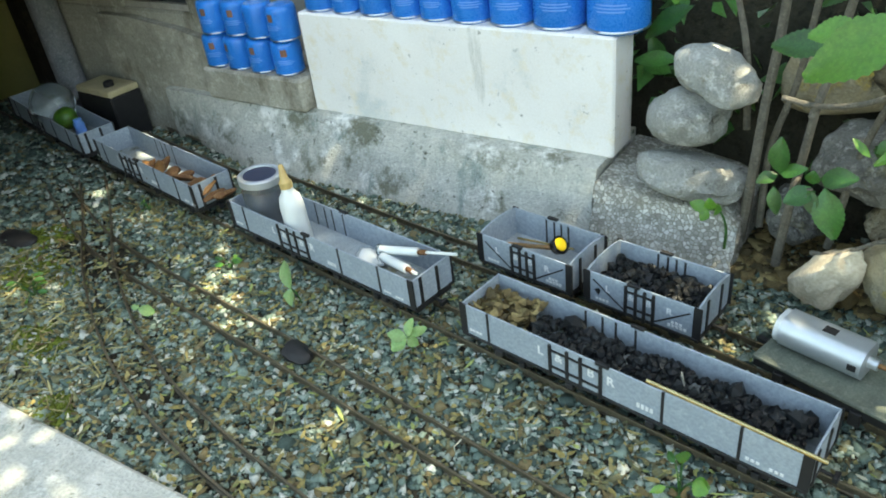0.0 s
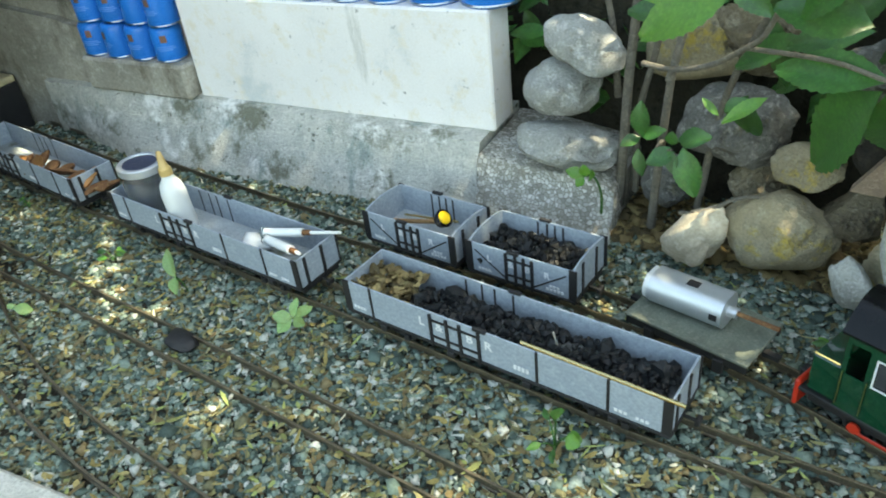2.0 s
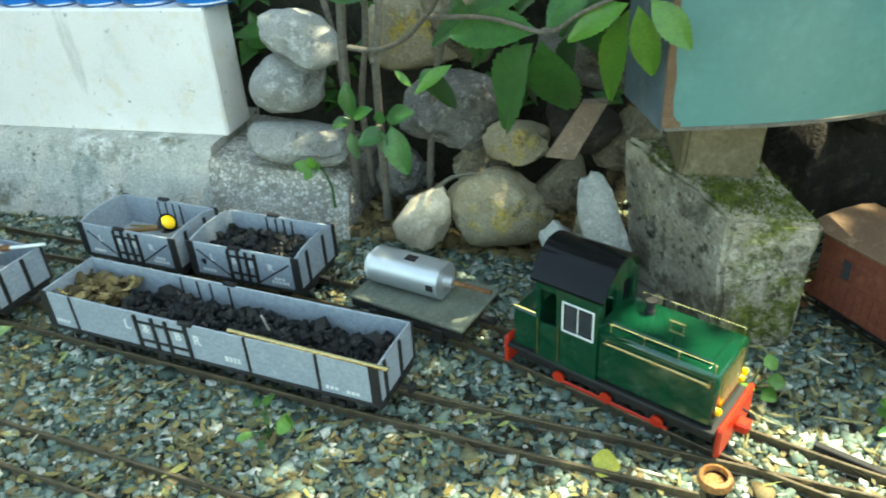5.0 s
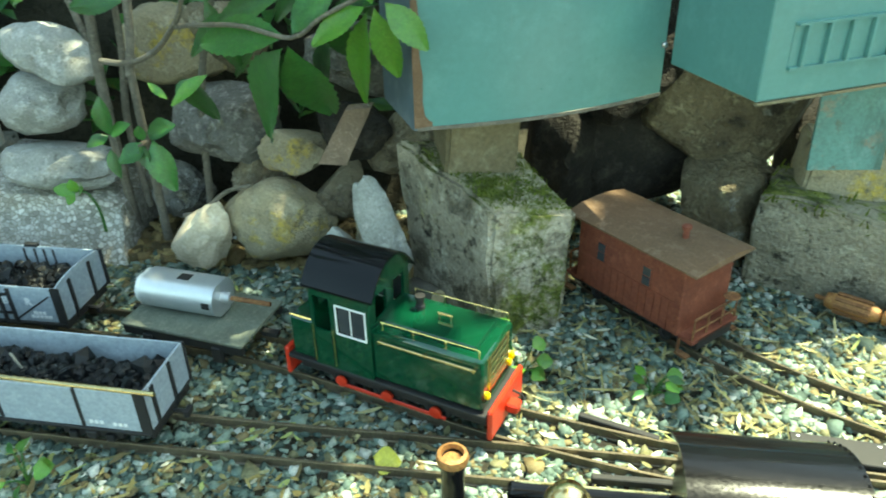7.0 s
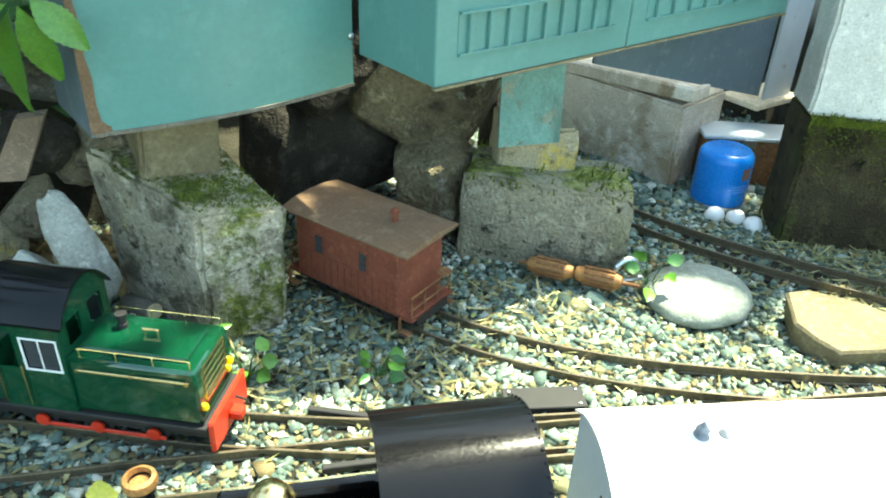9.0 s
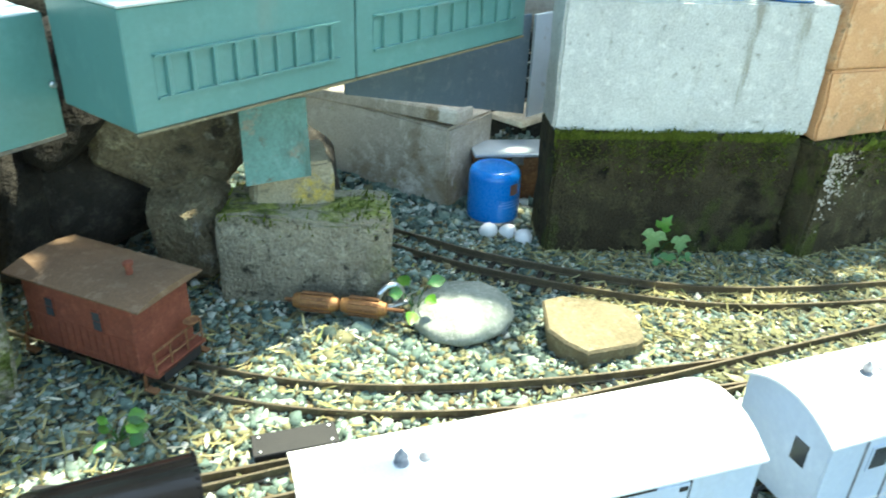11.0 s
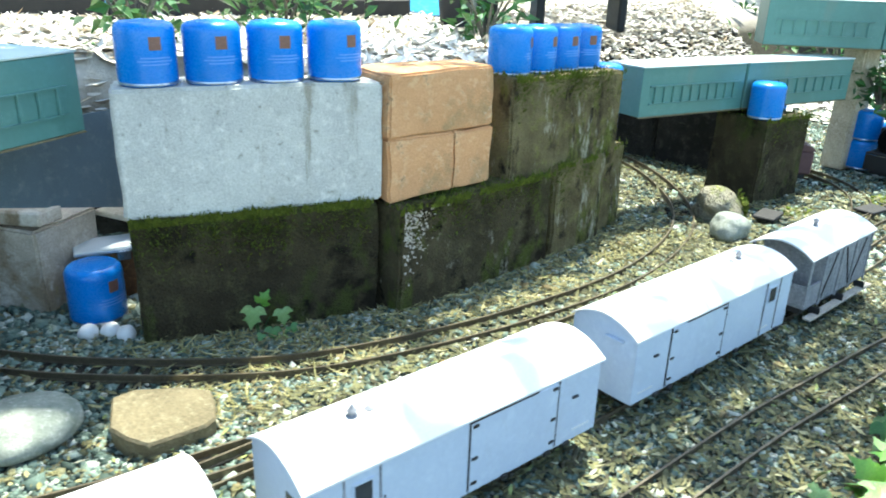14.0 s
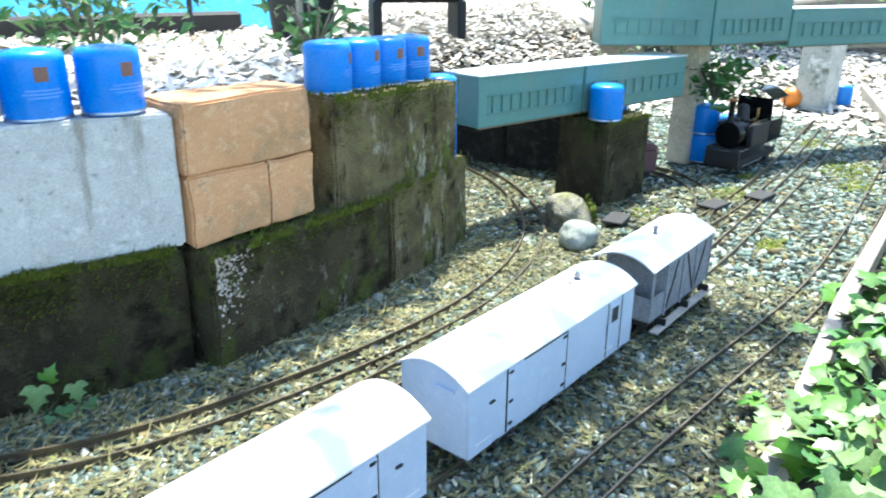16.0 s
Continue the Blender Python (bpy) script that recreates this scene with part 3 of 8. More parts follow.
SIDING = [(-2.2, 0.07, 0), (-1.2, 0.04, 0), (-0.4, 0.036, 0), (0.5, 0.036, 0), (0.8, 0.042, 0), (1.1, 0.045, 0), (1.5, 0.04, 0)]
MAIN = [(-2.2, 0.24, 0), (-1.2, 0.21, 0), (-0.3, 0.196, 0), (0.2, 0.222, 0), (0.46, 0.205, 0), (0.60, 0.178, 0), (0.735, 0.140, 0), (0.88, 0.098, 0), (1.1, 0.062, 0), (1.5, 0.045, 0), (2.0, 0.04, 0), (2.6, 0.02, 0), (3.3, -0.05, 0), (4.0, -0.03, 0), (5.2, 0.1, 0)]
NEAR = [(-1.2, -0.10, 0), (-0.9, -0.165, 0), (-0.67, -0.178, 0), (-0.2, -0.170, 0), (0.4, -0.166, 0), (0.97, -0.156, 0), (1.37, -0.140, 0), (1.7, -0.152, 0), (2.1, -0.162, 0), (2.9, -0.172, 0), (3.6, -0.14, 0), (5.2, -0.02, 0)]
FRONT = [(-1.15, -0.035, 0), (-0.96, -0.118, 0), (-0.84, -0.178, 0), (-0.74, -0.224, 0), (-0.64, -0.262, 0), (-0.55, -0.293, 0), (-0.45, -0.321, 0), (-0.35, -0.341, 0), (-0.25, -0.353, 0), (-0.12, -0.360, 0), (0.0, -0.3605, 0), (0.5, -0.362, 0), (1.4, -0.345, 0), (2.2, -0.342, 0), (2.6, -0.365, 0), (3.2, -0.40, 0), (4.2, -0.33, 0), (5.2, -0.24, 0)]
LOOP = [(1.16, 1.10, -0.02), (1.25, 0.93, -0.019), (1.38, 0.73, -0.018), (1.49, 0.59, -0.017), (1.60, 0.46, -0.015), (1.76, 0.32, -0.012), (1.91, 0.224, -0.009), (2.10, 0.162, -0.006), (2.33, 0.122, -0.004), (2.61, 0.117, -0.006), (2.87, 0.172, -0.009), (3.09, 0.275, -0.012), (3.27, 0.425, -0.016), (3.44, 0.64, -0.019), (3.54, 0.86, -0.02), (3.56, 1.1, -0.02)]
SPUR = [(0.90, 0.48, -0.004), (1.03, 0.349, -0.003), (1.16, 0.235, -0.002), (1.32, 0.15, -0.001), (1.55, 0.085, 0.0), (1.8, 0.045, 0)]
BRANCH = [(3.42, -0.03, 0), (3.55, 0.005, -0.002), (3.69, 0.075, -0.006), (3.81, 0.19, -0.010), (3.88, 0.33, -0.014), (3.90, 0.50, -0.018), (3.88, 0.75, -0.02)]


def rail_map():
    """A fine plan of the bed: 1 under and beside a rail, 2 between the rails of a track."""
    plan = np.zeros((3800, 1100), dtype=np.int8)
    for points in (SIDING, MAIN, NEAR, FRONT, LOOP, SPUR, BRANCH):
        line = np.array([p[:] for p in smooth_line(points, 0.004)])[:, :2]
        d = np.gradient(line, axis=0)
        side = np.stack([-d[:, 1], d[:, 0]], -1) / np.linalg.norm(d, axis=1)[:, None]
        beside = np.arange(0.0218, 0.0300, 0.0012) + (0.0035 if points is FRONT else 0.0)
        for reach, value in ((np.arange(-beside[0], beside[0], 0.0015), 2), (np.concatenate([beside, -beside]), 1)):
            for a in reach:
                q = ((line + side * a + np.array([2.3, 0.9])) / 0.002).astype(int)
                ok = (q[:, 0] >= 0) & (q[:, 0] < 3800) & (q[:, 1] >= 0) & (q[:, 1] < 1100)
                q = q[ok]
                if value == 1:
                    plan[q[:, 0], q[:, 1]] = 1
                else:
                    plan[q[:, 0], q[:, 1]] = np.maximum(plan[q[:, 0], q[:, 1]], 2 * (plan[q[:, 0], q[:, 1]] == 0))
    return plan


RAILS = rail_map()


def on_plan(px, py):
    i, j = ((np.asarray(px) + 2.3) / 0.002).astype(int).clip(0, 3799), ((np.asarray(py) + 0.9) / 0.002).astype(int).clip(0, 1099)
    return RAILS[i, j]


# ---- ground ----
STEP_X = [-4.0, -0.2, 0.0, 0.3, 0.66, 0.74, 1.62, 2.02, 2.16, 2.84, 2.94, 3.6, 7.0]
STEP_Y = [0.60, 0.62, 0.55, 0.56, 0.60, 1.00, 1.10, 1.05, 0.46, 0.46, 0.95, 1.25, 1.60]


def ground_z(x, y):
    """Height of the ground: a flat bed of ballast, a little lower by the block wall, and a bank behind."""
    low = np.clip((x - 1.2) / 0.4, 0, 1) * np.clip((y - 0.02) / 0.35, 0, 1)
    z = -0.0100 - 0.0215 * low
    rise = np.clip((y - np.interp(x, STEP_X, STEP_Y)) / np.interp(x, [2.9, 3.5], [0.08, 0.7]), 0, 1)
    return z + (0.385 - z) * rise * rise * (3 - 2 * rise)


def grid_axis(near0, near1, step, far):
    side = [near1 + (far - near1) * (k / 14) ** 3 for k in range(1, 15)]
    other = [near0 - (far + near0) * (k / 14) ** 3 for k in range(14, 0, -1)]
    return np.array(other + list(np.arange(near0, near1 + step / 2, step)) + side)


gx, gy = grid_axis(-2.2, 4.4, 0.025, 60.0), grid_axis(-0.8, 1.8, 0.02, 60.0)
X, Y = np.meshgrid(gx, gy, indexing="ij")
bumps = np.array([[noise.noise((a * 9, b * 9, 0)) * 0.0015 + noise.noise((a * 2.1, b * 2.1, 5)) * 0.0015 for b in gy] for a in gx])
Z = ground_z(X, Y) + bumps * (np.abs(X - 1) < 6)
nx, ny = len(gx), len(gy)
ground = bpy.data.meshes.new("ground")
ground.from_pydata(np.stack([X, Y, Z], -1).reshape(-1, 3).tolist(), [], [(i * ny + j, (i + 1) * ny + j, (i + 1) * ny + j + 1, i * ny + j + 1) for i in range(nx - 1) for j in range(ny - 1)])
ground.materials.append(M["soil"])
ground.shade_smooth()
tagged(new("ground", ground), "gravelly garden soil under ballast, rising to a bank", "ground", kind="structure")


def on_bed(px, py):
    return py < np.interp(px, STEP_X, STEP_Y) + 0.01


def bare_soil(px, py):
    """Dark trodden patches where the tracks part, and thin ones between the rails."""
    patch = ((px + 0.80) / 0.17) ** 2 + ((py + 0.195) / 0.06) ** 2 < 1.0
    between = (on_plan(px, py) == 2) & (np.sin(px * 31 + np.sin(py * 17)) + np.sin(px * 13.3) > 1.1)
    sunk = (on_plan(px, py) == 2) & (px < 0.3) & (py < -0.19) & (np.sin(px * 47 + 3 * np.sin(py * 23)) > -0.6)
    return patch | between | sunk


def ballast(px, py):
    rng = np.random.default_rng(1)
    return on_bed(px, py) & (on_plan(px, py) != 1) & ~(bare_soil(px, py) & (rng.random(len(px)) < 0.75))


def scatter(name, material, count, size, x0, x1, y0, y1, seed, label, sink=0.42, squash=0.65, top=None, where=None):
    """Loose stones strewn over the ground, as one heap."""
    rng = np.random.default_rng(seed)
    base = np.array([(x, y, z) for x in (-0.8, 0.8) for y in (-0.8, 0.8) for z in (-0.8, 0.8)])
    tris = np.array([(0, 1, 3), (0, 3, 2), (4, 6, 7), (4, 7, 5), (0, 4, 5), (0, 5, 1), (2, 3, 7), (2, 7, 6), (0, 2, 6), (0, 6, 4), (1, 5, 7), (1, 7, 3)])
    px, py = rng.uniform(x0, x1, count), rng.uniform(y0, y1, count)
    if where is not None:
        keep = where(px, py)
        px, py = px[keep], py[keep]
    k = len(px)
    s = size * rng.lognormal(0, 0.3, k)
    pts = base[None] * (1 + 0.34 * rng.standard_normal((k, 8, 3))).clip(0.35, 1.6)
    pts = pts * (s[:, None, None] * np.stack([np.ones(k), rng.uniform(0.6, 0.95, k), rng.uniform(0.4, 0.9, k) * squash / 0.65], -1)[:, None])
    tilt, turn = rng.normal(0, 0.5, k), rng.uniform(0, 6.283, k)
    c, d = np.cos(tilt)[:, None], np.sin(tilt)[:, None]
    xx, zz = pts[..., 0] * c - pts[..., 2] * d, pts[..., 0] * d + pts[..., 2] * c
    c, d = np.cos(turn)[:, None], np.sin(turn)[:, None]
    xr, yr = xx * c - pts[..., 1] * d, xx * d + pts[..., 1] * c
    z0 = (ground_z(px, py) if top is None else top(px, py)) + s * (0.5 - sink) * rng.uniform(0.2, 1.2, k)
    pts = np.stack([xr + px[:, None], yr + py[:, None], zz + z0[:, None]], -1)
    me = bpy.data.meshes.new(name)
    faces = (tris[None] + 8 * np.arange(k)[:, None, None]).reshape(-1, 3)
    me.vertices.add(k * 8)
    me.vertices.foreach_set("co", pts.reshape(-1).astype(np.float32))
    me.loops.add(len(faces) * 3)
    me.loops.foreach_set("vertex_index", faces.reshape(-1).astype(np.int32))
    me.polygons.add(len(faces))
    me.polygons.foreach_set("loop_start", np.arange(0, len(faces) * 3, 3, dtype=np.int32))
    me.update(calc_edges=True)
    me.materials.append(material)
    return tagged(new(name, me), label, name.split("_")[-1], kind="stuff")


scatter("ballast_gravel", M["gravel"], 150000, 0.0044, -0.95, 3.1, -0.5, 0.62, 3, "blue-green grey crushed stone ballast round the tracks", sink=0.34, where=ballast)
scatter("coarse_gravel", M["gravel"], 6000, 0.0056, -0.95, 3.1, -0.5, 0.62, 13, "larger pale stones among the ballast", sink=0.30, where=ballast)
scatter("loop_gravel", M["gravel"], 9000, 0.0065, 1.0, 2.1, 0.60, 1.08, 6, "grey crushed stone ballast beside the loop", where=ballast)
scatter("outer_gravel", M["gravel"], 16000, 0.0062, -2.0, -0.95, -0.6, 0.5, 4, "grey crushed stone ballast at the shed end", where=ballast)
scatter("far_gravel", M["gravel"], 38000, 0.0058, 3.1, 5.2, -0.9, 1.2, 5, "sunlit grey crushed stone ballast round the tracks", where=ballast)


def litter(name, count, x0, x1, y0, y1, seed, label, length=0.014, where=on_bed, material="litter", wide=1.0):
    """Dry leaf slivers: narrow bent blades lying on the stones."""
    rng = np.random.default_rng(seed)
    px, py = rng.uniform(x0, x1, count), rng.uniform(y0, y1, count)
    keep = where(px, py) & (on_plan(px, py) != 1)
    px, py = px[keep], py[keep]
    k = len(px)
    ln, w, a = length * rng.lognormal(0, 0.4, k), wide * rng.uniform(0.0008, 0.0032, k), rng.uniform(0, 6.283, k)
    rise, bend = rng.normal(0, 0.22, k), rng.uniform(0.0, 0.35, k)
    t = np.array([-1, -0.4, 0.3, 1.0])
    shape = np.array([0.25, 1.0, 0.8, 0.1])
    u = ln[:, None] * t / 2
    zc = rise[:, None] * u + bend[:, None] * (np.abs(t) * ln[:, None]) * 0.3
    ca, sa = np.cos(a)[:, None], np.sin(a)[:, None]
    side = w[:, None] * shape
    z0 = (ground_z(px, py) + 0.0075)[:, None]
    left = np.stack([px[:, None] + u * ca - side * sa, py[:, None] + u * sa + side * ca, z0 + zc], -1)
    right = np.stack([px[:, None] + u * ca + side * sa, py[:, None] + u * sa - side * ca, z0 + zc + 0.001], -1)
    pts = np.stack([left, right], 2).reshape(-1, 3)
    faces = [(8 * i + 2 * j, 8 * i + 2 * j + 1, 8 * i + 2 * j + 3, 8 * i + 2 * j + 2) for i in range(k) for j in range(3)]
    me = bpy.data.meshes.new(name)
    me.from_pydata(pts.tolist(), [], faces)
    me.materials.append(M[material])
    return tagged(new(name, me), label, "leaf litter", kind="stuff")


litter("dry_leaves", 12500, -0.95, 3.1, -0.5, 0.6, 8, "yellow-brown dry leaf slivers lying on the gravel", 0.0115)
litter("front_leaves", 2600, -0.95, 0.9, -0.5, 0.0, 14, "yellowing leaf scraps lying on the gravel", 0.0125, on_bed, "yellow_litter", 1.35)
litter("van_side_leaves", 9000, 1.75, 3.1, -0.5, 0.16, 15, "olive-brown leaf slivers thick between the tracks", 0.018, on_bed, "olive_litter", 1.3)
litter("corner_straw", 420, -1.05, -0.40, -0.52, -0.28, 16, "straw and dead grass at the slab's edge", 0.030, on_bed, "husk_straw", 0.6)
litter("stone_foot_straw", 260, 0.80, 1.35, 0.10, 0.38, 17, "dry stalks and twigs strewn by the caboose track", 0.030, on_bed, "husk_straw", 0.7)
litter("wall_foot_straw", 4200, 1.7, 3.0, 0.15, 0.48, 9, "straw-coloured dry stalks along the foot of the mossy blocks", 0.026, on_bed, "husk_straw", 0.5)
litter("loop_leaves", 5200, 2.7, 3.7, -0.1, 0.95, 18, "brown leaf scraps thick along the loop", 0.020, on_bed, "olive_litter", 1.6)
litter("garden_end_leaves", 9000, 4.8, 8.5, -1.4, 1.7, 12, "sun-bleached dry leaves at the end of the garden", 0.05, lambda px, py: px > 4.8 + 0.3 * np.sin(py * 5), "bank_leaf", 5.0)
litter("far_leaves", 2600, 2.5, 4.6, -0.7, 1.0, 10, "dry leaves on the sunlit gravel", 0.022)
litter("bank_leaves", 56000, 1.7, 6.2, 0.5, 3.6, 11, "sun-bleached dry leaves covering the bank", 0.05, lambda px, py: (py > np.interp(px, STEP_X, STEP_Y) + 0.015) & (px > 1.75), "bank_leaf", 5.0)

for k, (mx, my, mr) in enumerate(((-0.86, -0.30, 0.12), (-0.62, -0.40, 0.08), (-0.98, -0.22, 0.08), (-0.42, -0.455, 0.05), (3.72, -0.005, 0.11), (3.35, -0.24, 0.06), (4.25, -0.20, 0.16), (3.40, 0.12, 0.07), (4.05, -0.28, 0.10), (4.6, -0.02, 0.12), (3.95, 0.02, 0.06))):
    scatter("ground_moss", M["moss"], 2600, 0.0035, mx - mr, mx + mr, my - mr * 0.6, my + mr * 0.6, 70 + k, "bright green moss cushion on the ballast", sink=0.1, where=lambda px, py: ((px - mx) / mr) ** 2 + ((py - my) / mr / 0.6) ** 2 < 0.55 + 0.45 * np.sin(px * 90) * np.cos(py * 110))


# ---- track laying ----
def lay_track(points, label, sleepers=True, half=0.0255):
    """Two rails on sleepers along a line; the rails' tops lie at height z of the points."""
    line = smooth_line(points)
    root = thing("track", Matrix(), label, "railway track", "tracks of the garden line", "structure")
    across = []
    for i in range(len(line)):
        d = (line[min(i + 1, len(line) - 1)] - line[max(i - 1, 0)]).normalized()
        across.append(Vector((-d.y, d.x, 0)))
    profile = [(-0.0015, 0.0), (0.0015, 0.0), (0.0019, -0.0009), (0.0009, -0.0020), (0.0009, -0.0110), (0.0026, -0.0118), (0.0026, -0.0136), (-0.0026, -0.0136), (-0.0026, -0.0118), (-0.0009, -0.0110), (-0.0009, -0.0020), (-0.0019, -0.0009)]
    for side in (-1, 1):
        me, n = Mesh(), len(profile)
        for p, s in zip(line, across):
            for a, h in profile:
                q = p + s * (side * half + a)
                me.v.append((q.x, q.y, q.z + h + 0.0042))
        for i in range(len(line) - 1):
            me.f += [(i * n + k, i * n + (k + 1) % n, (i + 1) * n + (k + 1) % n, (i + 1) * n + k) for k in range(n)]
        me.f += [tuple(range(n)), tuple(range(len(line) * n - 1, (len(line) - 1) * n - 1, -1))]
        part("rail", me, M["rail"], root)
    if sleepers:
        tie = Mesh().box(-0.005, 0.005, -0.042, 0.042, -0.018, -0.0095, 0.001).data("sleeper")
        tie.materials.append(M["sleeper"])
        gone, last = 0.0, line[0]
        for p, s in zip(line, across):
            gone += (p - last).length
            last = p
            if gone >= 0.03:
                gone -= 0.03
                part("sleeper", tie, None, root, m=Matrix.Translation(p) @ Matrix.Rotation(math.atan2(s.y, s.x) - math.pi / 2, 4, "Z"))
    return line


# ---- walls and blocks ----
WALL = pose(0, 0.428, 0, 0, 0, 8.5)      # the long wall: x along it, y into it

base = thing("wall_base", WALL, "battered grey concrete wall base, stained and patched", "wall", kind="structure")


def battered(u0, u1, steps, foot, top, seed):
    """A run of the wall base: front face leaning back, its top edge broken and uneven. foot and top give (depth, height) at u."""
    me, rows = Mesh(), 9
    for k in range(steps + 1):
        u = u0 + (u1 - u0) * k / steps
        (fy, fz), (ty, tz) = foot(u), top(u)
        ring = [(fy + (ty - fy) * q / rows, fz + (tz - fz) * q / rows) for q in range(rows + 1)] + [(ty + 0.012, tz + 0.003), (0.14, tz + 0.002), (0.14, -0.05)]
        for q, (y, z) in enumerate(ring):
            rough = 0.005 if q < rows + 2 else 0.0
            me.v.append((u + rough * noise.noise((u * 40, y * 40, z * 40 + seed)), y + rough * noise.noise((u * 26, z * 26, seed)) + 0.4 * rough * noise.noise((u * 80, z * 80, seed)), z + rough * 0.7 * noise.noise((u * 33, 9 + q, seed)) * (q > 3)))
    n = rows + 4
    me.f = [(n * k + q, n * k + n + q, n * k + n + (q + 1) % n, n * k + (q + 1) % n) for k in range(steps) for q in range(n)]
    me.f += [tuple(range(n)), tuple(range((steps + 1) * n - 1, steps * n - 1, -1))]
    return me


def fade(u, a, b):
    return min(1.0, max(0.0, (u - a) / (b - a)))


part("footing", battered(-1.20, -0.012, 90, lambda u: (-0.02 - 0.085 * fade(u, -1.16, -0.9), -0.05), lambda u: (-0.022 - 0.022 * fade(u, -0.5, 0.0), 0.127), 2), M["grey_concrete"], base, smooth=True)
part("pebbly_end", battered(-0.008, 0.232, 26, lambda u: (-0.112 + 0.10 * max(0.0, u) ** 1.5, -0.05), lambda u: (-0.062 + 0.03 * u, 0.112 - 0.10 * u - 0.02 * fade(u, 0.19, 0.24)), 5), M["pebbly"], base, "rough exposed-pebble concrete end of the base", smooth=True)
slab = thing("concrete_slab", WALL @ pose(0, 0, 0), "thick pale concrete slab set on edge on the wall base", "slab")
part("slab_face", Mesh().box(-0.70, 0.0, 0.0, 0.085, 0.128, 0.345, 0.004), M["white_concrete"], slab)

shed = thing("wall_shed", WALL, "weathered cement-rendered shed wall with a small window", "wall", kind="structure")
part("ledge", Mesh().box(-1.02, -0.705, -0.03, 0.14, 0.128, 0.205, 0.006), M["plaster"], shed, "low brown-grey ledge carrying tins")
part("render_panel", Mesh().prism([(-1.42, -0.05), (-1.02, -0.05), (-1.02, 0.262), (-1.10, 0.279), (-1.30, 0.300), (-1.42, 0.30)], -0.004, 0.02), M["plaster"], shed)
part("upper_wall", Mesh().box(-1.85, -1.02, 0.02, 0.16, -0.05, 0.315, 0.006), M["plaster"], shed)
part("wall_left_of_window", Mesh().box(-1.85, -1.33, 0.02, 0.16, 0.315, 0.60), M["plaster"], shed)
part("wall_right_of_window", Mesh().box(-1.07, -1.02, 0.02, 0.16, 0.315, 0.60), M["plaster"], shed)
part("wall_above_window", Mesh().box(-1.85, -1.02, 0.02, 0.16, 0.60, 1.9), M["plaster"], shed)
part("wall_behind_tins", Mesh().box(-1.02, -0.12, 0.20, 0.32, 0.0, 1.9), M["plaster"], shed)
win = part("window_frame", Mesh().box(-1.33, -1.07, 0.03, 0.06, 0.315, 0.33).box(-1.33, -1.07, 0.03, 0.06, 0.585, 0.60).box(-1.33, -1.315, 0.03, 0.06, 0.33, 0.585).box(-1.085, -1.07, 0.03, 0.06, 0.33, 0.585), M["pale_wood"], shed)
part("pane", Mesh().box(-1.315, -1.085, 0.042, 0.047, 0.33, 0.585), M["glass"], win)

A = math.degrees(math.atan2(-0.139, 0.419))        # the block wall's turn
mid = Vector((1.9375, 0.4115, 0))
into = Vector((0.315, 0.949, 0))


def by_wall(u, depth, z, width, thick, turn=0.0):
    along = Vector((0.949, -0.315, 0))
    p = mid + along * u + into * (depth + thick / 2)
    return pose(p.x, p.y, z, 0, 0, A + turn)


# ---- gas tins ----
R_TIN = 0.0465


def make_tin(m, label="", group="blue tins along the wall"):
    tin = thing("gas_tin", m, label or "blue enamelled gas tin with a domed top", "tin", group)
    part("body", Mesh().lathe([(R_TIN * 0.93, 0.0), (R_TIN * 0.96, 0.003), (R_TIN * 0.985, 0.006), (R_TIN, 0.008), (R_TIN, 0.082), (R_TIN * 0.985, 0.087), (R_TIN * 0.94, 0.0915), (R_TIN * 0.86, 0.0955), (R_TIN * 0.78, 0.097), (R_TIN * 0.72, 0.0962), (R_TIN * 0.5, 0.0985), (R_TIN * 0.2, 0.1005), (0.002, 0.101)], 28), M["blue"], tin, smooth=True)
    part("rim", Mesh().lathe([(R_TIN * 0.95, 0.002), (R_TIN * 1.0, 0.0022), (R_TIN * 1.015, 0.004), (R_TIN * 1.0, 0.0062), (R_TIN * 0.95, 0.0064)], 28), M["tin_rim"], tin, "bare tin seam", True)
    lab, bars = Mesh(), Mesh()

    def patch(mesh, a0, a1, z0, z1, r):
        k = 5
        v = [(r * math.cos(a0 + (a1 - a0) * i / k), r * math.sin(a0 + (a1 - a0) * i / k), z) for i in range(k + 1) for z in (z0, z1)]
        mesh.add(v, [(2 * i, 2 * i + 2, 2 * i + 3, 2 * i + 1) for i in range(k)])

    f = -math.pi / 2
    patch(lab, f - 0.20, f + 0.20, 0.057, 0.077, R_TIN + 0.0006)
    for j, (w, z) in enumerate(((0.5, 0.044), (0.62, 0.039), (0.45, 0.034))):
        patch(bars, f - w, f + w, z, z + 0.0022, R_TIN + 0.0005)
    part("label", lab, M["tin_label"], tin, "small orange printed square")
    part("print", bars, M["tin_pale"], tin, "pale printed lines")
    return tin


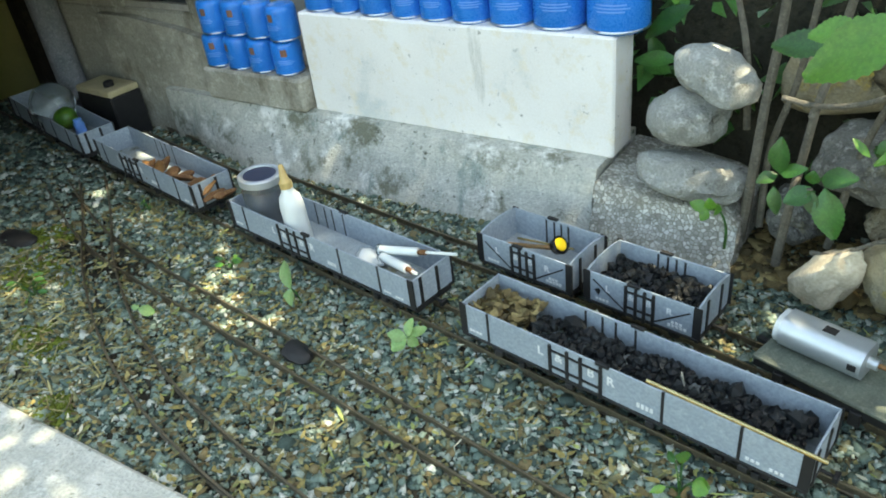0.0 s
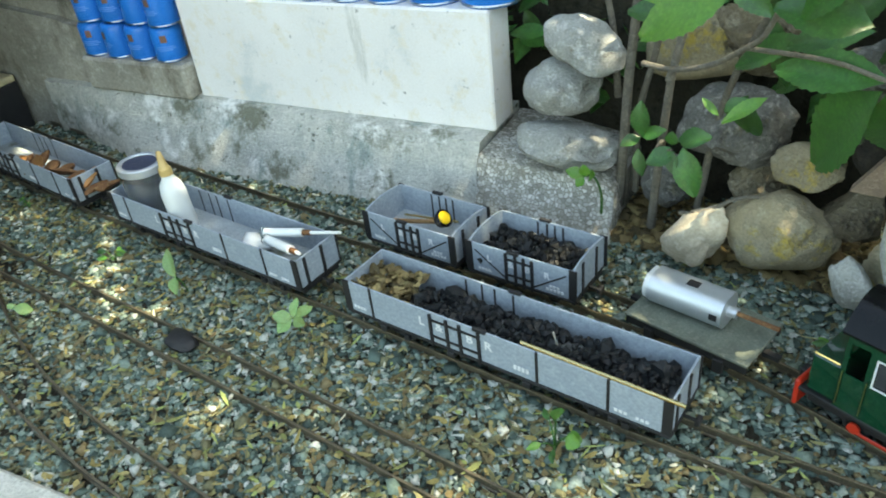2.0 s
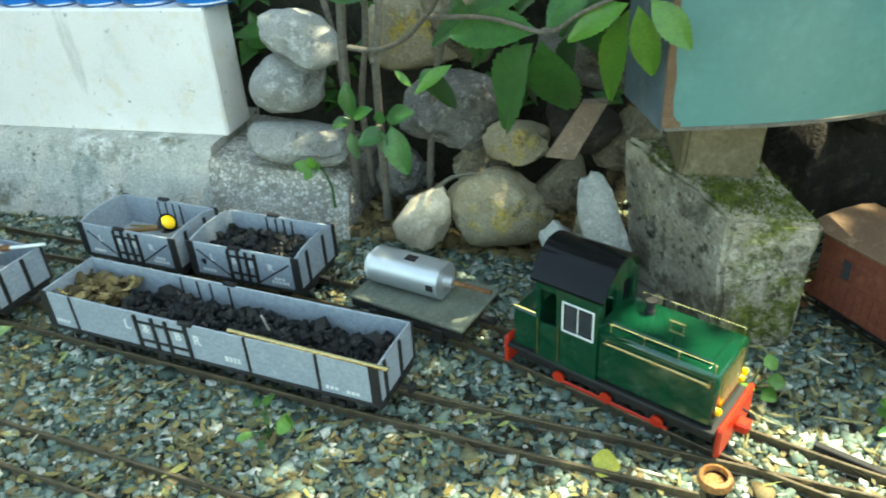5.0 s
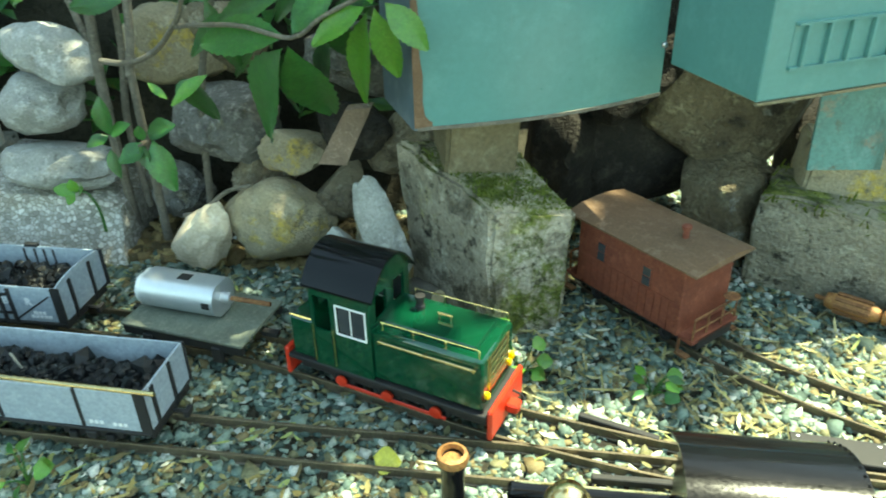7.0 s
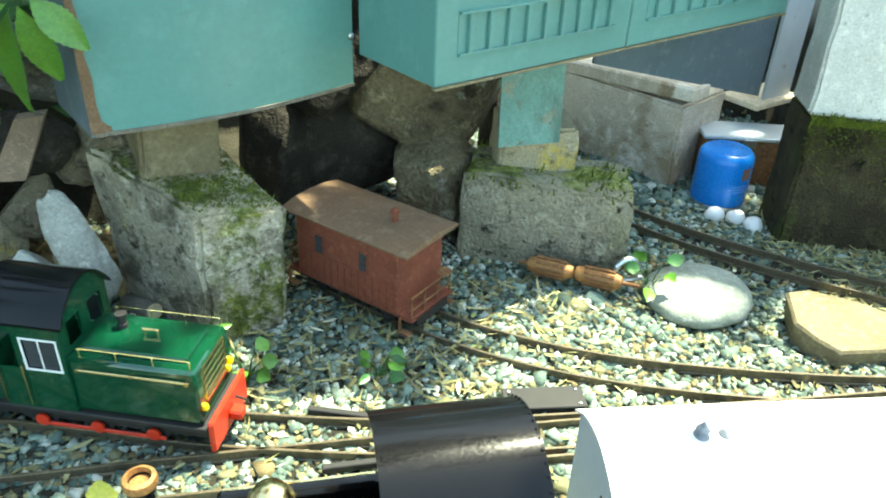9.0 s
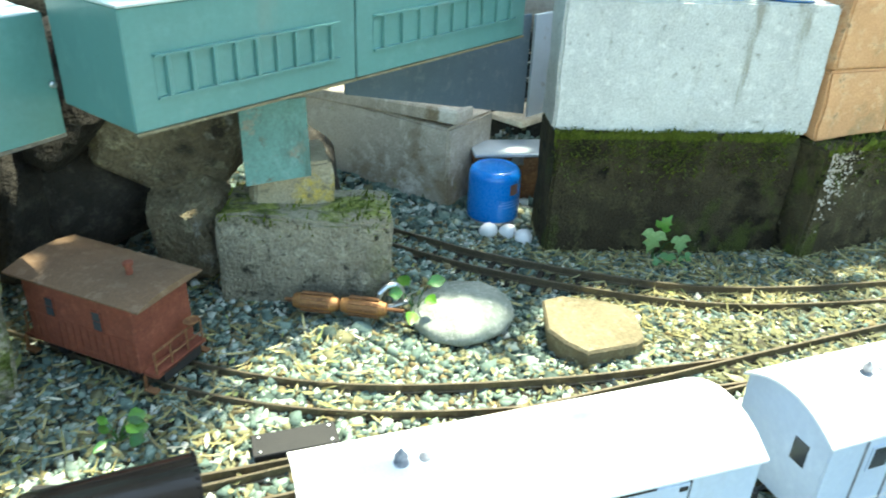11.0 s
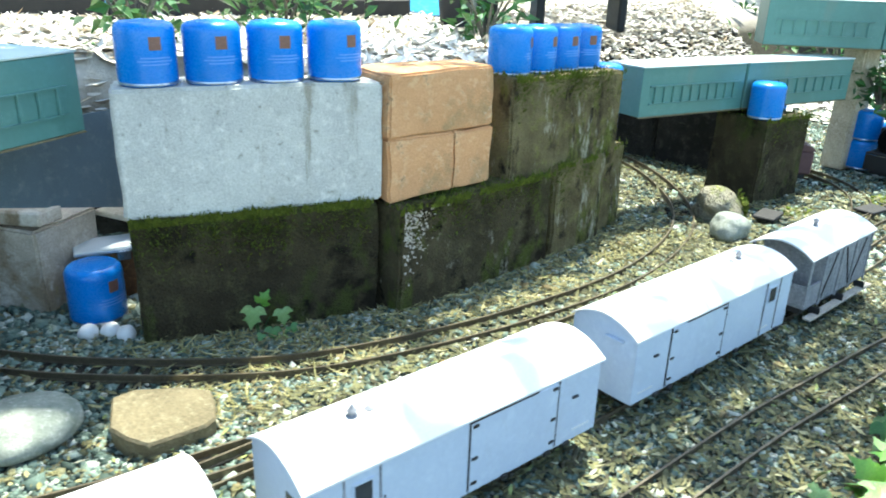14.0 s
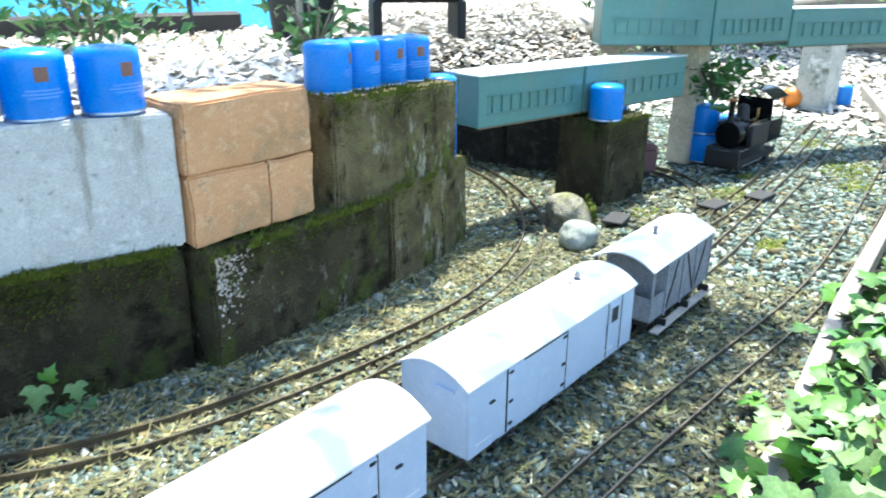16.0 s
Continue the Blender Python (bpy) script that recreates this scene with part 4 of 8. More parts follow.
first_tin = make_tin(by_wall(-0.158, 0.002, 0.4125, 0, 0.09) @ pose(0, 0, 0, 0, 0, 16))
rng = random.Random(5)
for u, width in ((-0.017, 0.106), (-0.120, 0.095), (-0.210, 0.085), (-0.292, 0.079), (-0.366, 0.068), (-0.434, 0.067), (-0.510, 0.082), (-0.585, 0.066), (-0.657, 0.076)):
    copy_thing(first_tin, WALL @ pose(u, 0.003 + width / 2, 0.3452, 0, 0, rng.uniform(-25, 25)) @ Matrix.Diagonal((width / 0.094, width / 0.094, 0.25 + 0.75 * width / 0.094, 1)))
for k in range(4):
    for row in range(2):
        copy_thing(first_tin, WALL @ pose(-0.767 - 0.073 * k + 0.012 * row, 0.012 + rng.uniform(-0.004, 0.004), 0.2052 + 0.0778 * row, 0, 0, rng.uniform(-40, 40)) @ Matrix.Diagonal((0.72, 0.72, 0.77, 1)))


def block(name, m, size, material, label, category="concrete block", group="", moss=0, chamfer=0.005, seed=1, worn=0.003, front=0.7):
    """A cast block, its faces a little uneven, with a moss fringe of so many tufts along the top."""
    root = thing(name, m, label, category, group)
    bm = bmesh.new()
    bmesh.ops.create_cube(bm, size=1.0)
    for v in bm.verts:
        v.co = (v.co.x * size[0], v.co.y * size[1], (v.co.z + 0.5) * size[2])
    bmesh.ops.bevel(bm, geom=bm.edges[:], offset=chamfer, segments=2, affect="EDGES")
    bmesh.ops.subdivide_edges(bm, edges=[e for e in bm.edges if e.calc_length() > 0.04], cuts=5, use_grid_fill=True)
    for v in bm.verts:
        v.co += Vector(noise.noise_vector(v.co * 28 + Vector((seed * 3.7, 0, 0)))) * worn + Vector(noise.noise_vector(v.co * 7 + Vector((seed, 5, 0)))) * worn * 1.6
    data = bpy.data.meshes.new(name)
    bm.to_mesh(data)
    bm.free()
    data.shade_smooth()
    data.set_sharp_from_angle(angle=radians(32))
    part("body", data, material, root)
    if moss:
        tufts(root, moss, size, seed, front)
    return root


def tufts(root, count, size, seed, front=0.7):
    """Moss: short bent blades over the top edge and the upper face."""
    r = random.Random(seed)
    me = Mesh()
    for _ in range(count):
        u = r.uniform(-0.5, 0.5) * size[0]
        if noise.noise((u * 22, seed * 1.3, 0)) + 0.5 * noise.noise((u * 70, seed, 4)) < r.uniform(-0.5, 0.25):
            continue
        if r.random() < front:
            if r.random() < 0.35:
                p, n = Vector((u, -size[1] / 2 - 0.003, size[2] - r.uniform(0, 0.01))), Vector((0, -0.5, 1.6))
            else:
                p, n = Vector((u, -size[1] / 2, size[2] * (1 - abs(r.gauss(0, 0.16))))), Vector((0, -1, 0.35))
        else:
            p, n = Vector((u, r.uniform(-0.5, 0.5) * size[1], size[2])), Vector((0, -0.2, 1))
        d = (n + Vector((r.gauss(0, 0.5), r.gauss(0, 0.4), r.gauss(0.2, 0.4)))).normalized()
        h, w = r.uniform(0.004, 0.015) * (0.7 + 0.9 * max(0.0, noise.noise((u * 30, seed, 7)) + 0.3)), r.uniform(0.0008, 0.0026)
        s = d.cross(Vector((0.2, 0.3, 1))).normalized() * w
        me.add([p - s, p + s, p + d * h + s * 0.3, p + d * h - s * 0.3], [(0, 1, 2, 3)])
    tagged(part("moss_fringe", me, M["moss"], root, "shaggy green moss"), kind="stuff")


block("concrete_block", by_wall(0, 0.0, 0.196, 0.44, 0.10), (0.44, 0.10, 0.215), M["block"], "pale grey dense concrete block topped with four blue tins", seed=2)
block("mossy_block", by_wall(-0.002, -0.004, -0.05, 0.43, 0.12), (0.425, 0.12, 0.245), M["damp_block"], "dark damp concrete block overgrown with moss at its top", "concrete block", "mossy blocks", 6500, seed=3)
for k in range(1, 4):
    p = by_wall(-0.158 + 0.102 * k, 0.002, 0.4125, 0, 0.09)
    copy_thing(first_tin, p @ pose(0, 0, 0, 0, 0, 18 + rng.uniform(-8, 8)))
for k, (x, z, w) in enumerate(((2.2335, 0.190, 0.154), (2.3640, 0.190, 0.104), (2.285, 0.308, 0.258))):
    block("orange_block", pose(x, 0.392, z, 0, 0, 0.5 if k > 1 else -1.5), (w, 0.12, 0.1165), M["brick"], "sandy orange building block in a stack of three", "building block", "orange blocks", seed=6 + k, chamfer=0.004, worn=0.003)
scuffed = block("mossy_block", pose(2.375, 0.375, -0.05, 0, 0, 2), (0.44, 0.13, 0.232), M["moss_block"], "dark mossy concrete block under the orange pair", "concrete block", "mossy blocks", 4000, seed=9)
r = random.Random(77)
bloom = Mesh()
for k in range(230):
    x, z = -0.212 + abs(r.gauss(0, 0.030)), 0.226 - abs(r.gauss(0, 0.050))
    q, a = r.uniform(0.0012, 0.0040), r.uniform(0, 6.28)
    bloom.add([(x + q * math.cos(a + 1.257 * c) * r.uniform(0.6, 1), -0.0668 - 0.0045 * r.random(), z + q * math.sin(a + 1.257 * c) * r.uniform(0.7, 1.2)) for c in range(5)], [(0, 1, 2, 3, 4)])
tagged(part("lime_bloom", bloom, M["warm_concrete"], scuffed, "pale flaking lime bloom at the corner"), kind="stuff")
block("tall_mossy_block", pose(2.655, 0.40, 0.165, 0, 2.0, 4), (0.40, 0.12, 0.222), M["olive_block"], "lichen-streaked mossy block with four tins on it", "concrete block", "mossy blocks", 2200, seed=12)
block("mossy_block", pose(2.71, 0.40, -0.05, 0, 0, 6), (0.21, 0.13, 0.24), M["olive_block"], "short mossy concrete block at the wall's end", "concrete block", "mossy blocks", 1500, seed=14)
for k in range(4):
    copy_thing(first_tin, pose(2.525 + 0.092 * k, 0.405 + 0.012 * k, 0.3905 - 0.003 * k, 0, 0, 30 - 15 * k))
for k in range(2):
    copy_thing(first_tin, pose(2.885, 0.43, 0.19 + 0.0985 * k, 0, 0, 60))
block("block_pillar", pose(2.885, 0.44, -0.05, 0, 0, 8), (0.12, 0.12, 0.24), M["olive_block"], "stub of mossy block carrying two stacked tins", "concrete block", "mossy blocks", 200, seed=15)


# ---- rolling stock ----
def wheels(root, xs, r=0.010):
    for x in xs:
        w = part("wheelset", Mesh().rod((x, -0.030, r), (x, 0.030, r), 0.0018, 6), M["black"], root)
        for s in (-1, 1):
            part("wheel", Mesh().lathe([(r * 1.12, 0), (r * 1.12, 0.0015), (r, 0.002), (r, 0.006), (r * 0.7, 0.006), (r * 0.6, 0.0045), (0.003, 0.0045)], 20, pose(x, s * 0.0245, r + 0.002, -90 * s, 0, 0)), M["black"], w, smooth=True)


def bogie(root, x, dark):
    b = part("bogie", Mesh().box(x - 0.036, x + 0.036, -0.034, -0.030, 0.008, 0.018, 0.001).box(x - 0.036, x + 0.036, 0.030, 0.034, 0.008, 0.018, 0.001).box(x - 0.008, x + 0.008, -0.034, 0.034, 0.012, 0.028), dark, root)
    for dx in (-0.022, 0.022):
        for s in (-1, 1):
            part("axle_box", Mesh().box(x + dx - 0.005, x + dx + 0.005, s * 0.036 - 0.003, s * 0.036 + 0.003, 0.006, 0.016, 0.001), dark, b)
    wheels(root, (x - 0.022, x + 0.022))


def words(name, text, size, m, material, root, label):
    """Letters of the built-in font as a thin mesh."""
    curve = bpy.data.curves.new(name, "FONT")
    curve.offset = 0.00045
    curve.body, curve.size, curve.extrude, curve.align_x, curve.align_y = text, size, 0.0002, "CENTER", "CENTER"
    ob = new(name + "_curve", curve)
    data = bpy.data.meshes.new_from_object(ob.evaluated_get(bpy.context.evaluated_depsgraph_get()))
    bpy.data.objects.remove(ob)
    data.materials.clear()
    return part(name, data, material, root, label, m=m)


def open_wagon(m, label, length=0.492, width=0.09, four_wheel=False, group="long open goods wagons", marks=True, top=0.085, arched=False):
    w = thing("open_wagon", m, label, "wagon", group)
    hl, hw, z0, t = length / 2, width / 2, 0.033, 0.0028
    part("underframe", Mesh().box(-hl + 0.004, hl - 0.004, -hw + 0.006, -hw + 0.012, 0.022, z0 - 0.0005).box(-hl + 0.004, hl - 0.004, hw - 0.012, hw - 0.006, 0.022, z0 - 0.0005).box(-hl, -hl + 0.006, -hw + 0.004, hw - 0.004, 0.021, z0 - 0.0005, 0.001).box(hl - 0.006, hl, -hw + 0.004, hw - 0.004, 0.021, z0 - 0.0005, 0.001), M["black"], w)
    part("sill", Mesh().box(-hl - 0.001, hl + 0.001, -hw - 0.002, hw + 0.002, z0 - 0.004, z0, 0.0006), M["black"], w)
    part("floor", Mesh().box(-hl + t, hl - t, -hw + t, hw - t, z0, z0 + 0.003), M["wagon_in"], w)
    for s in (-1, 1):
        part("side", Mesh().box(-hl, hl, s * (hw - t / 2) - t / 2, s * (hw - t / 2) + t / 2, z0, top, 0.0006), M["wagon_grey"], w)
        if arched:
            k = 8
            arc = [(hw * (2 * i / k - 1), top + 0.006 * (1 - (2 * i / k - 1) ** 2)) for i in range(k + 1)]
            e = Mesh().prism([(hw - t, z0), (-hw + t, z0)] + [(max(-hw + t, min(hw - t, a)), b) for a, b in arc], -t / 2, t / 2, Matrix.Translation((s * (hl - t / 2), 0, 0)) @ Matrix.Rotation(math.pi / 2, 4, "Z"))
        else:
            e = Mesh().box(s * (hl - t / 2) - t / 2, s * (hl - t / 2) + t / 2, -hw + t, hw - t, z0, top, 0.0006)
        part("end", e, M["wagon_grey"], w)
    for s in (-1, 1):
        y = s * hw
        for q in [-0.5, 0.5] + ([] if four_wheel else [-0.40, 0.15, 0.345]):
            wide = 0.006 if abs(q) == 0.5 else 0.0018
            x = q * length * (1 if abs(q) < 0.5 else 0.985)
            part("strap", Mesh().box(x - wide, x + wide, y - 0.0012, y + 0.0012, z0 - 0.001, top + 0.0004), M["black"], w)
        for x in ((-0.09, -0.063, -0.042, -0.012) if not four_wheel else (-0.022, -0.006, 0.008, 0.022)):
            part("door_post", Mesh().box(x - 0.0022, x + 0.0022, y - 0.003, y + 0.003, z0 - 0.006, top - 0.003, 0.0005), M["black"], w)
        lo, hi = ((-0.09, -0.012) if not four_wheel else (-0.022, 0.022))
        part("door_rail", Mesh().box(lo, hi, y - 0.002, y + 0.002, z0 + 0.010, z0 + 0.013), M["black"], w)
        part("door_rail", Mesh().box(lo, hi, y - 0.002, y + 0.002, top - 0.014, top - 0.011), M["black"], w)
        if four_wheel:
            for d in (-1, 1):
                part("brace", Mesh().rod((d * 0.024, y, z0 + 0.003), (d * (hl - 0.012), y, top - 0.012), 0.0013, 6), M["black"], w)
        part("hook", Mesh().box(-0.02, 0.0, y - 0.003, y + 0.003, top - 0.002, top + 0.003, 0.0006), M["black"], w)
        for q in (-0.36, -0.12, 0.12, 0.36) if not four_wheel else ():
            part("bracket", Mesh().box(q * length - 0.006, q * length + 0.006, y - 0.004, y + 0.004, 0.020, z0 - 0.004, 0.001), M["black"], w)
    for s in (-1, 1):
        for q in (-0.30, 0.12) if not four_wheel else (-0.22, 0.22):
            part("end_post", Mesh().box(s * hl - 0.0018, s * hl + 0.0018, q * width - 0.003, q * width + 0.003, z0 - 0.008, top - 0.002, 0.0006), M["black"], w)
        part("coupler", Mesh().rod((s * hl, 0, 0.026), (s * (hl + 0.018), 0, 0.025), 0.0022, 8).box(s * (hl + 0.018) - 0.003, s * (hl + 0.018) + 0.003, -0.007, 0.007, 0.021, 0.030, 0.001), M["black"], w)
    if four_wheel:
        wheels(w, (-length * 0.26, length * 0.26))
    else:
        bogie(w, -length * 0.34, M["black"])
        bogie(w, length * 0.34, M["black"])
    if marks:
        face = lambda x, z: Matrix.Translation((x, -hw - 0.0006, z)) @ Matrix.Rotation(math.pi / 2, 4, "X")
        spread = ((-0.106, "L"), (-0.0765, "&"), (-0.027, "B"), (0.002, "R")) if not four_wheel else ((-0.052, "L"), (-0.014, "&"), (0.014, "B"), (0.046, "R"))
        for x, c in spread:
            words("letter", c, 0.019 if not four_wheel else 0.015, face(x, z0 + 0.030), M["white_paint"], w, "white painted letter")
        bars = Mesh()
        for x0, x1, z in ([(0.040, 0.066, 0.010), (0.178, 0.196, 0.007), (0.205, 0.228, 0.006), (-0.232, -0.205, 0.008)] if not four_wheel else [(0.05, 0.07, 0.012), (0.045, 0.075, 0.006), (-0.072, -0.045, 0.006)]):
            k = int((x1 - x0) / 0.006)
            for i in range(k):
                bars.box(x0 + i * 0.006, x0 + i * 0.006 + 0.004, -hw - 0.0012, -hw - 0.0002, z0 + z, z0 + z + (0.007 if z == 0.010 else 0.004))
        tagged(part("painted_number", bars, M["white_paint"], w, "small white painted figures"), kind="stuff")
    return w


def heap(name, m, lx, ly, seed, count, size, material, label, category, high=0.012, z=0.06):
    """A load of lumps, piled in a wagon."""
    r = random.Random(seed)
    me = Mesh()
    shapes = []
    for k in range(6):
        d = rock_mesh(seed * 10 + k, (1, 1, 1), 0.5, 1)
        shapes.append(([v.co.copy() for v in d.vertices], [tuple(p.vertices) for p in d.polygons]))
        bpy.data.meshes.remove(d)
    for _ in range(count):
        x, y = r.uniform(-lx, lx), r.uniform(-ly, ly)
        h = z + high * (1 - (x / lx) ** 2 * 0.6) * (1 - (y / ly) ** 2) + high * 0.5 * noise.noise((x * 25, y * 25, seed)) - r.uniform(0, 0.006)
        v, f = shapes[r.randrange(6)]
        s = size * r.lognormvariate(0, 0.3)
        me.add(v, f, Matrix.LocRotScale((x, y, h), Euler((r.uniform(0, 6), r.uniform(0, 6), r.uniform(0, 6))), (s, s * r.uniform(0.6, 1), s * r.uniform(0.5, 0.9))))
    ob = part(name, me, material, m=m)
    return tagged(ob, label, category, kind="stuff")


def box_van(m, label):
    v = thing("box_van", m, label, "wagon", "white box vans")
    L, hw, z0, z1 = 0.2175, 0.056, 0.034, 0.133
    part("underframe", Mesh().box(-L + 0.004, L - 0.004, -hw + 0.006, hw - 0.006, 0.026, z0), M["black"], v)
    k = 12
    arc = [(hw * (2 * i / k - 1), z1 + 0.022 * (1 - (2 * i / k - 1) ** 2)) for i in range(k + 1)]
    for s in (-1, 1):
        part("side", Mesh().box(-L, L, s * hw - 0.0015, s * hw + 0.0015, z0 - 0.004, z1, 0.0006), M["van_white"], v)
        end = part("end", Mesh().prism([(hw - 0.0015, z0 - 0.004), (-hw + 0.0015, z0 - 0.004)] + [(max(-hw + 0.0015, min(hw - 0.0015, a)), b - 0.001) for a, b in arc], -0.0015, 0.0015, Matrix.Translation((s * (L - 0.0015), 0, 0)) @ Matrix.Rotation(math.pi / 2, 4, "Z")), M["van_white"], v)
        if s < 0:
            part("end_window", Mesh().box(s * L - 0.0006, s * L + 0.0006, -0.034, -0.016, 0.085, 0.112), M["glass"], end, "dark end pane")
        if s > 0:
            part("end_ledge", Mesh().box(s * L - 0.006, s * L + 0.006, 0.004, 0.036, 0.120, 0.124, 0.001), M["van_white"], end)
        part("coupler", Mesh().rod((s * L, 0, 0.028), (s * (L + 0.018), 0, 0.027), 0.0024, 8).box(s * (L + 0.018) - 0.004, s * (L + 0.018) + 0.004, -0.008, 0.008, 0.023, 0.033, 0.001), M["black"], v)
    wide = [(a * 1.07, b + 0.0006) for a, b in arc]
    part("roof", Mesh().prism(wide + [(a, b - 0.0028) for a, b in wide[::-1]], -L - 0.005, L + 0.005, Matrix.Rotation(math.pi / 2, 4, "Z")), M["van_roof"], v, smooth=True)
    for x, sz in ((-0.128, 1.0), (-0.106, 0.72)):
        part("roof_vent", Mesh().lathe([(0.007, 0), (0.007, 0.0015), (0.004, 0.003), (0.0038, 0.006), (0.0062, 0.007), (0.003, 0.011), (0.0012, 0.015)] if sz == 1.0 else [(0.0055, 0), (0.0055, 0.002), (0.002, 0.004), (0.001, 0.0045)], 16, Matrix.Translation((x, 0.0, 0.1545))), M["old_grey"], v, smooth=True)
    for s in (-1, 1):
        y = s * (hw + 0.0022)
        door = part("double_door", Mesh().box(-0.008, 0.137, y - 0.0008, y + 0.0008, z0 + 0.002, z1 - 0.006, 0.0004), M["van_white"], v)
        part("door_gap", Mesh().box(-0.0095, -0.008, y - 0.001, y + 0.001, z0, z1 - 0.003).box(0.137, 0.1385, y - 0.001, y + 0.001, z0, z1 - 0.003).box(-0.008, 0.10, y - 0.001, y + 0.001, z1 - 0.006, z1 - 0.0035), M["black"], v)
        for x in (-0.001, 0.13):
            for z in (0.044, 0.078, 0.122):
                part("hinge", Mesh().box(x - 0.0045, x + 0.0045, y - 0.0022, y + 0.0022, z - 0.0022, z + 0.0022, 0.0006), M["black"], door)
        part("handle", Mesh().box(0.165, 0.176, y - 0.0025, y + 0.0025, 0.094, 0.0975, 0.001), M["black"], v)
        w = part("window", Mesh().box(-0.166, -0.139, y - 0.0006, y + 0.0006, 0.088, 0.119), M["van_white"], v)
        part("pane", Mesh().box(-0.163, -0.142, y - 0.001, y + 0.001, 0.091, 0.116), M["glass"], w, "dark pane")
        part("door_edge", Mesh().box(-0.176, -0.1745, y - 0.001, y + 0.001, z0, z1 - 0.004).box(-0.132, -0.1305, y - 0.001, y + 0.001, z0, z1 - 0.004), M["old_grey"], v)
        part("grab_rail", Mesh().rod((-0.127, y + s * 0.002, 0.075), (-0.127, y + s * 0.002, 0.09), 0.0008, 6), M["black"], v)
        for x in (-0.19, -0.06, 0.05, 0.125, 0.16):
            part("foot_bracket", Mesh().box(x - 0.006, x + 0.006, y - 0.002, y + 0.003, z0 - 0.009, z0 - 0.002, 0.001), M["black"], v)
        bars = Mesh()
        for i in range(7):
            bars.box(0.17 + i * 0.005, 0.1733 + i * 0.005, y - 0.0004, y + 0.0004, 0.044, 0.047)
            bars.box(-0.155 + i * 0.005, -0.1517 + i * 0.005, y - 0.0004, y + 0.0004, 0.044, 0.047)
        tagged(part("painted_number", bars, M["white_paint"], v, "small white figures"), kind="stuff")
    bogie(v, -0.145, M["black"])
    bogie(v, 0.145, M["black"])
    return v


def on_track(points, x, z=0.0):
    """A pose on a track's line at this x, turned along it."""
    line = smooth_line(points)
    i = min(range(1, len(line) - 1), key=lambda k: abs(line[k].x - x))
    d = line[i + 1] - line[i - 1]
    return pose(x, line[i].y, line[i].z + z, 0, 0, math.degrees(math.atan2(d.y, d.x)))


wagon_a = open_wagon(pose(0.2515, 0.043, 0.002), "blue-grey open wagon loaded with coal and dry leaves")
heap("coal_load", pose(0.2915, 0.043, 0.0), 0.19, 0.036, 3, 620, 0.0068, M["coal"], "black coal lumps heaped in the open wagon", "coal", 0.016, 0.058)
leaves, r = Mesh(), random.Random(4)
for _ in range(150):
    ln, wd, curl = r.uniform(0.012, 0.026), r.uniform(0.004, 0.009), r.uniform(0.2, 0.7)
    at = Matrix.LocRotScale((0.055 + r.uniform(-0.048, 0.045), 0.043 + r.uniform(-0.034, 0.034), 0.056 + r.uniform(0.0, 0.016)), Euler((r.gauss(0, 0.5), r.gauss(0, 0.4), r.uniform(0, 6.28))), None)
    row = [(ln * (q / 4 - 0.5), wd * math.sin(math.pi * (q + 0.4) / 4.8), curl * ln * (q / 4 - 0.5) ** 2 * 2) for q in range(5)]
    leaves.add([(a, -b, c + abs(b) * 0.5) for a, b, c in row] + [(a, 0, c) for a, b, c in row] + [(a, b, c + abs(b) * 0.5) for a, b, c in row], [(5 * g + q, 5 * g + q + 1, 5 * g + q + 6, 5 * g + q + 5) for g in (0, 1) for q in range(4)], at)
tagged(part("leaf_load", leaves, M["husk"]), "dry brown curled leaves in the wagon's end", "leaf litter", kind="stuff")
tagged(part("brass_rod", Mesh().rod((0.30, 0.004, 0.0882), (0.512, -0.001, 0.0892), 0.0027, 10), M["brass"]), "brass rod lying along the wagon's top edge", "rod")
tagged(part("wood_stick", Mesh().rod((0.335, 0.035, 0.07), (0.333, 0.028, 0.10), 0.0013, 6), M["pale_wood"]), "short pale stick standing in the coal", "stick")
wagon_b = open_wagon(pose(-0.338, 0.041, 0.002), "blue-grey open wagon carrying a jar, glue bottle and syringes")
wagon_c = open_wagon(pose(-0.925, 0.040, 0.002, 0, 0, -1.5), "blue-grey open wagon with brown scrap lying in it", 0.445)
wagon_d = open_wagon(pose(-1.46, 0.05, 0.002, 0, 0, -3), "dull grey open wagon standing beyond the others", marks=False)

box_van(pose(1.374, -0.134, 0.004, 0, 0, -4) @ Matrix.Diagonal((0.9, 1.0, 1.05, 1)), "pale blue-white box van coupled behind the steam engine")
for x in (1.868, 2.383):
    box_van(on_track(NEAR, x, 0.002) @ Matrix.Rotation(math.pi if x > 2 else 0.0, 4, "Z"), "pale blue-white box van with a white arched roof")


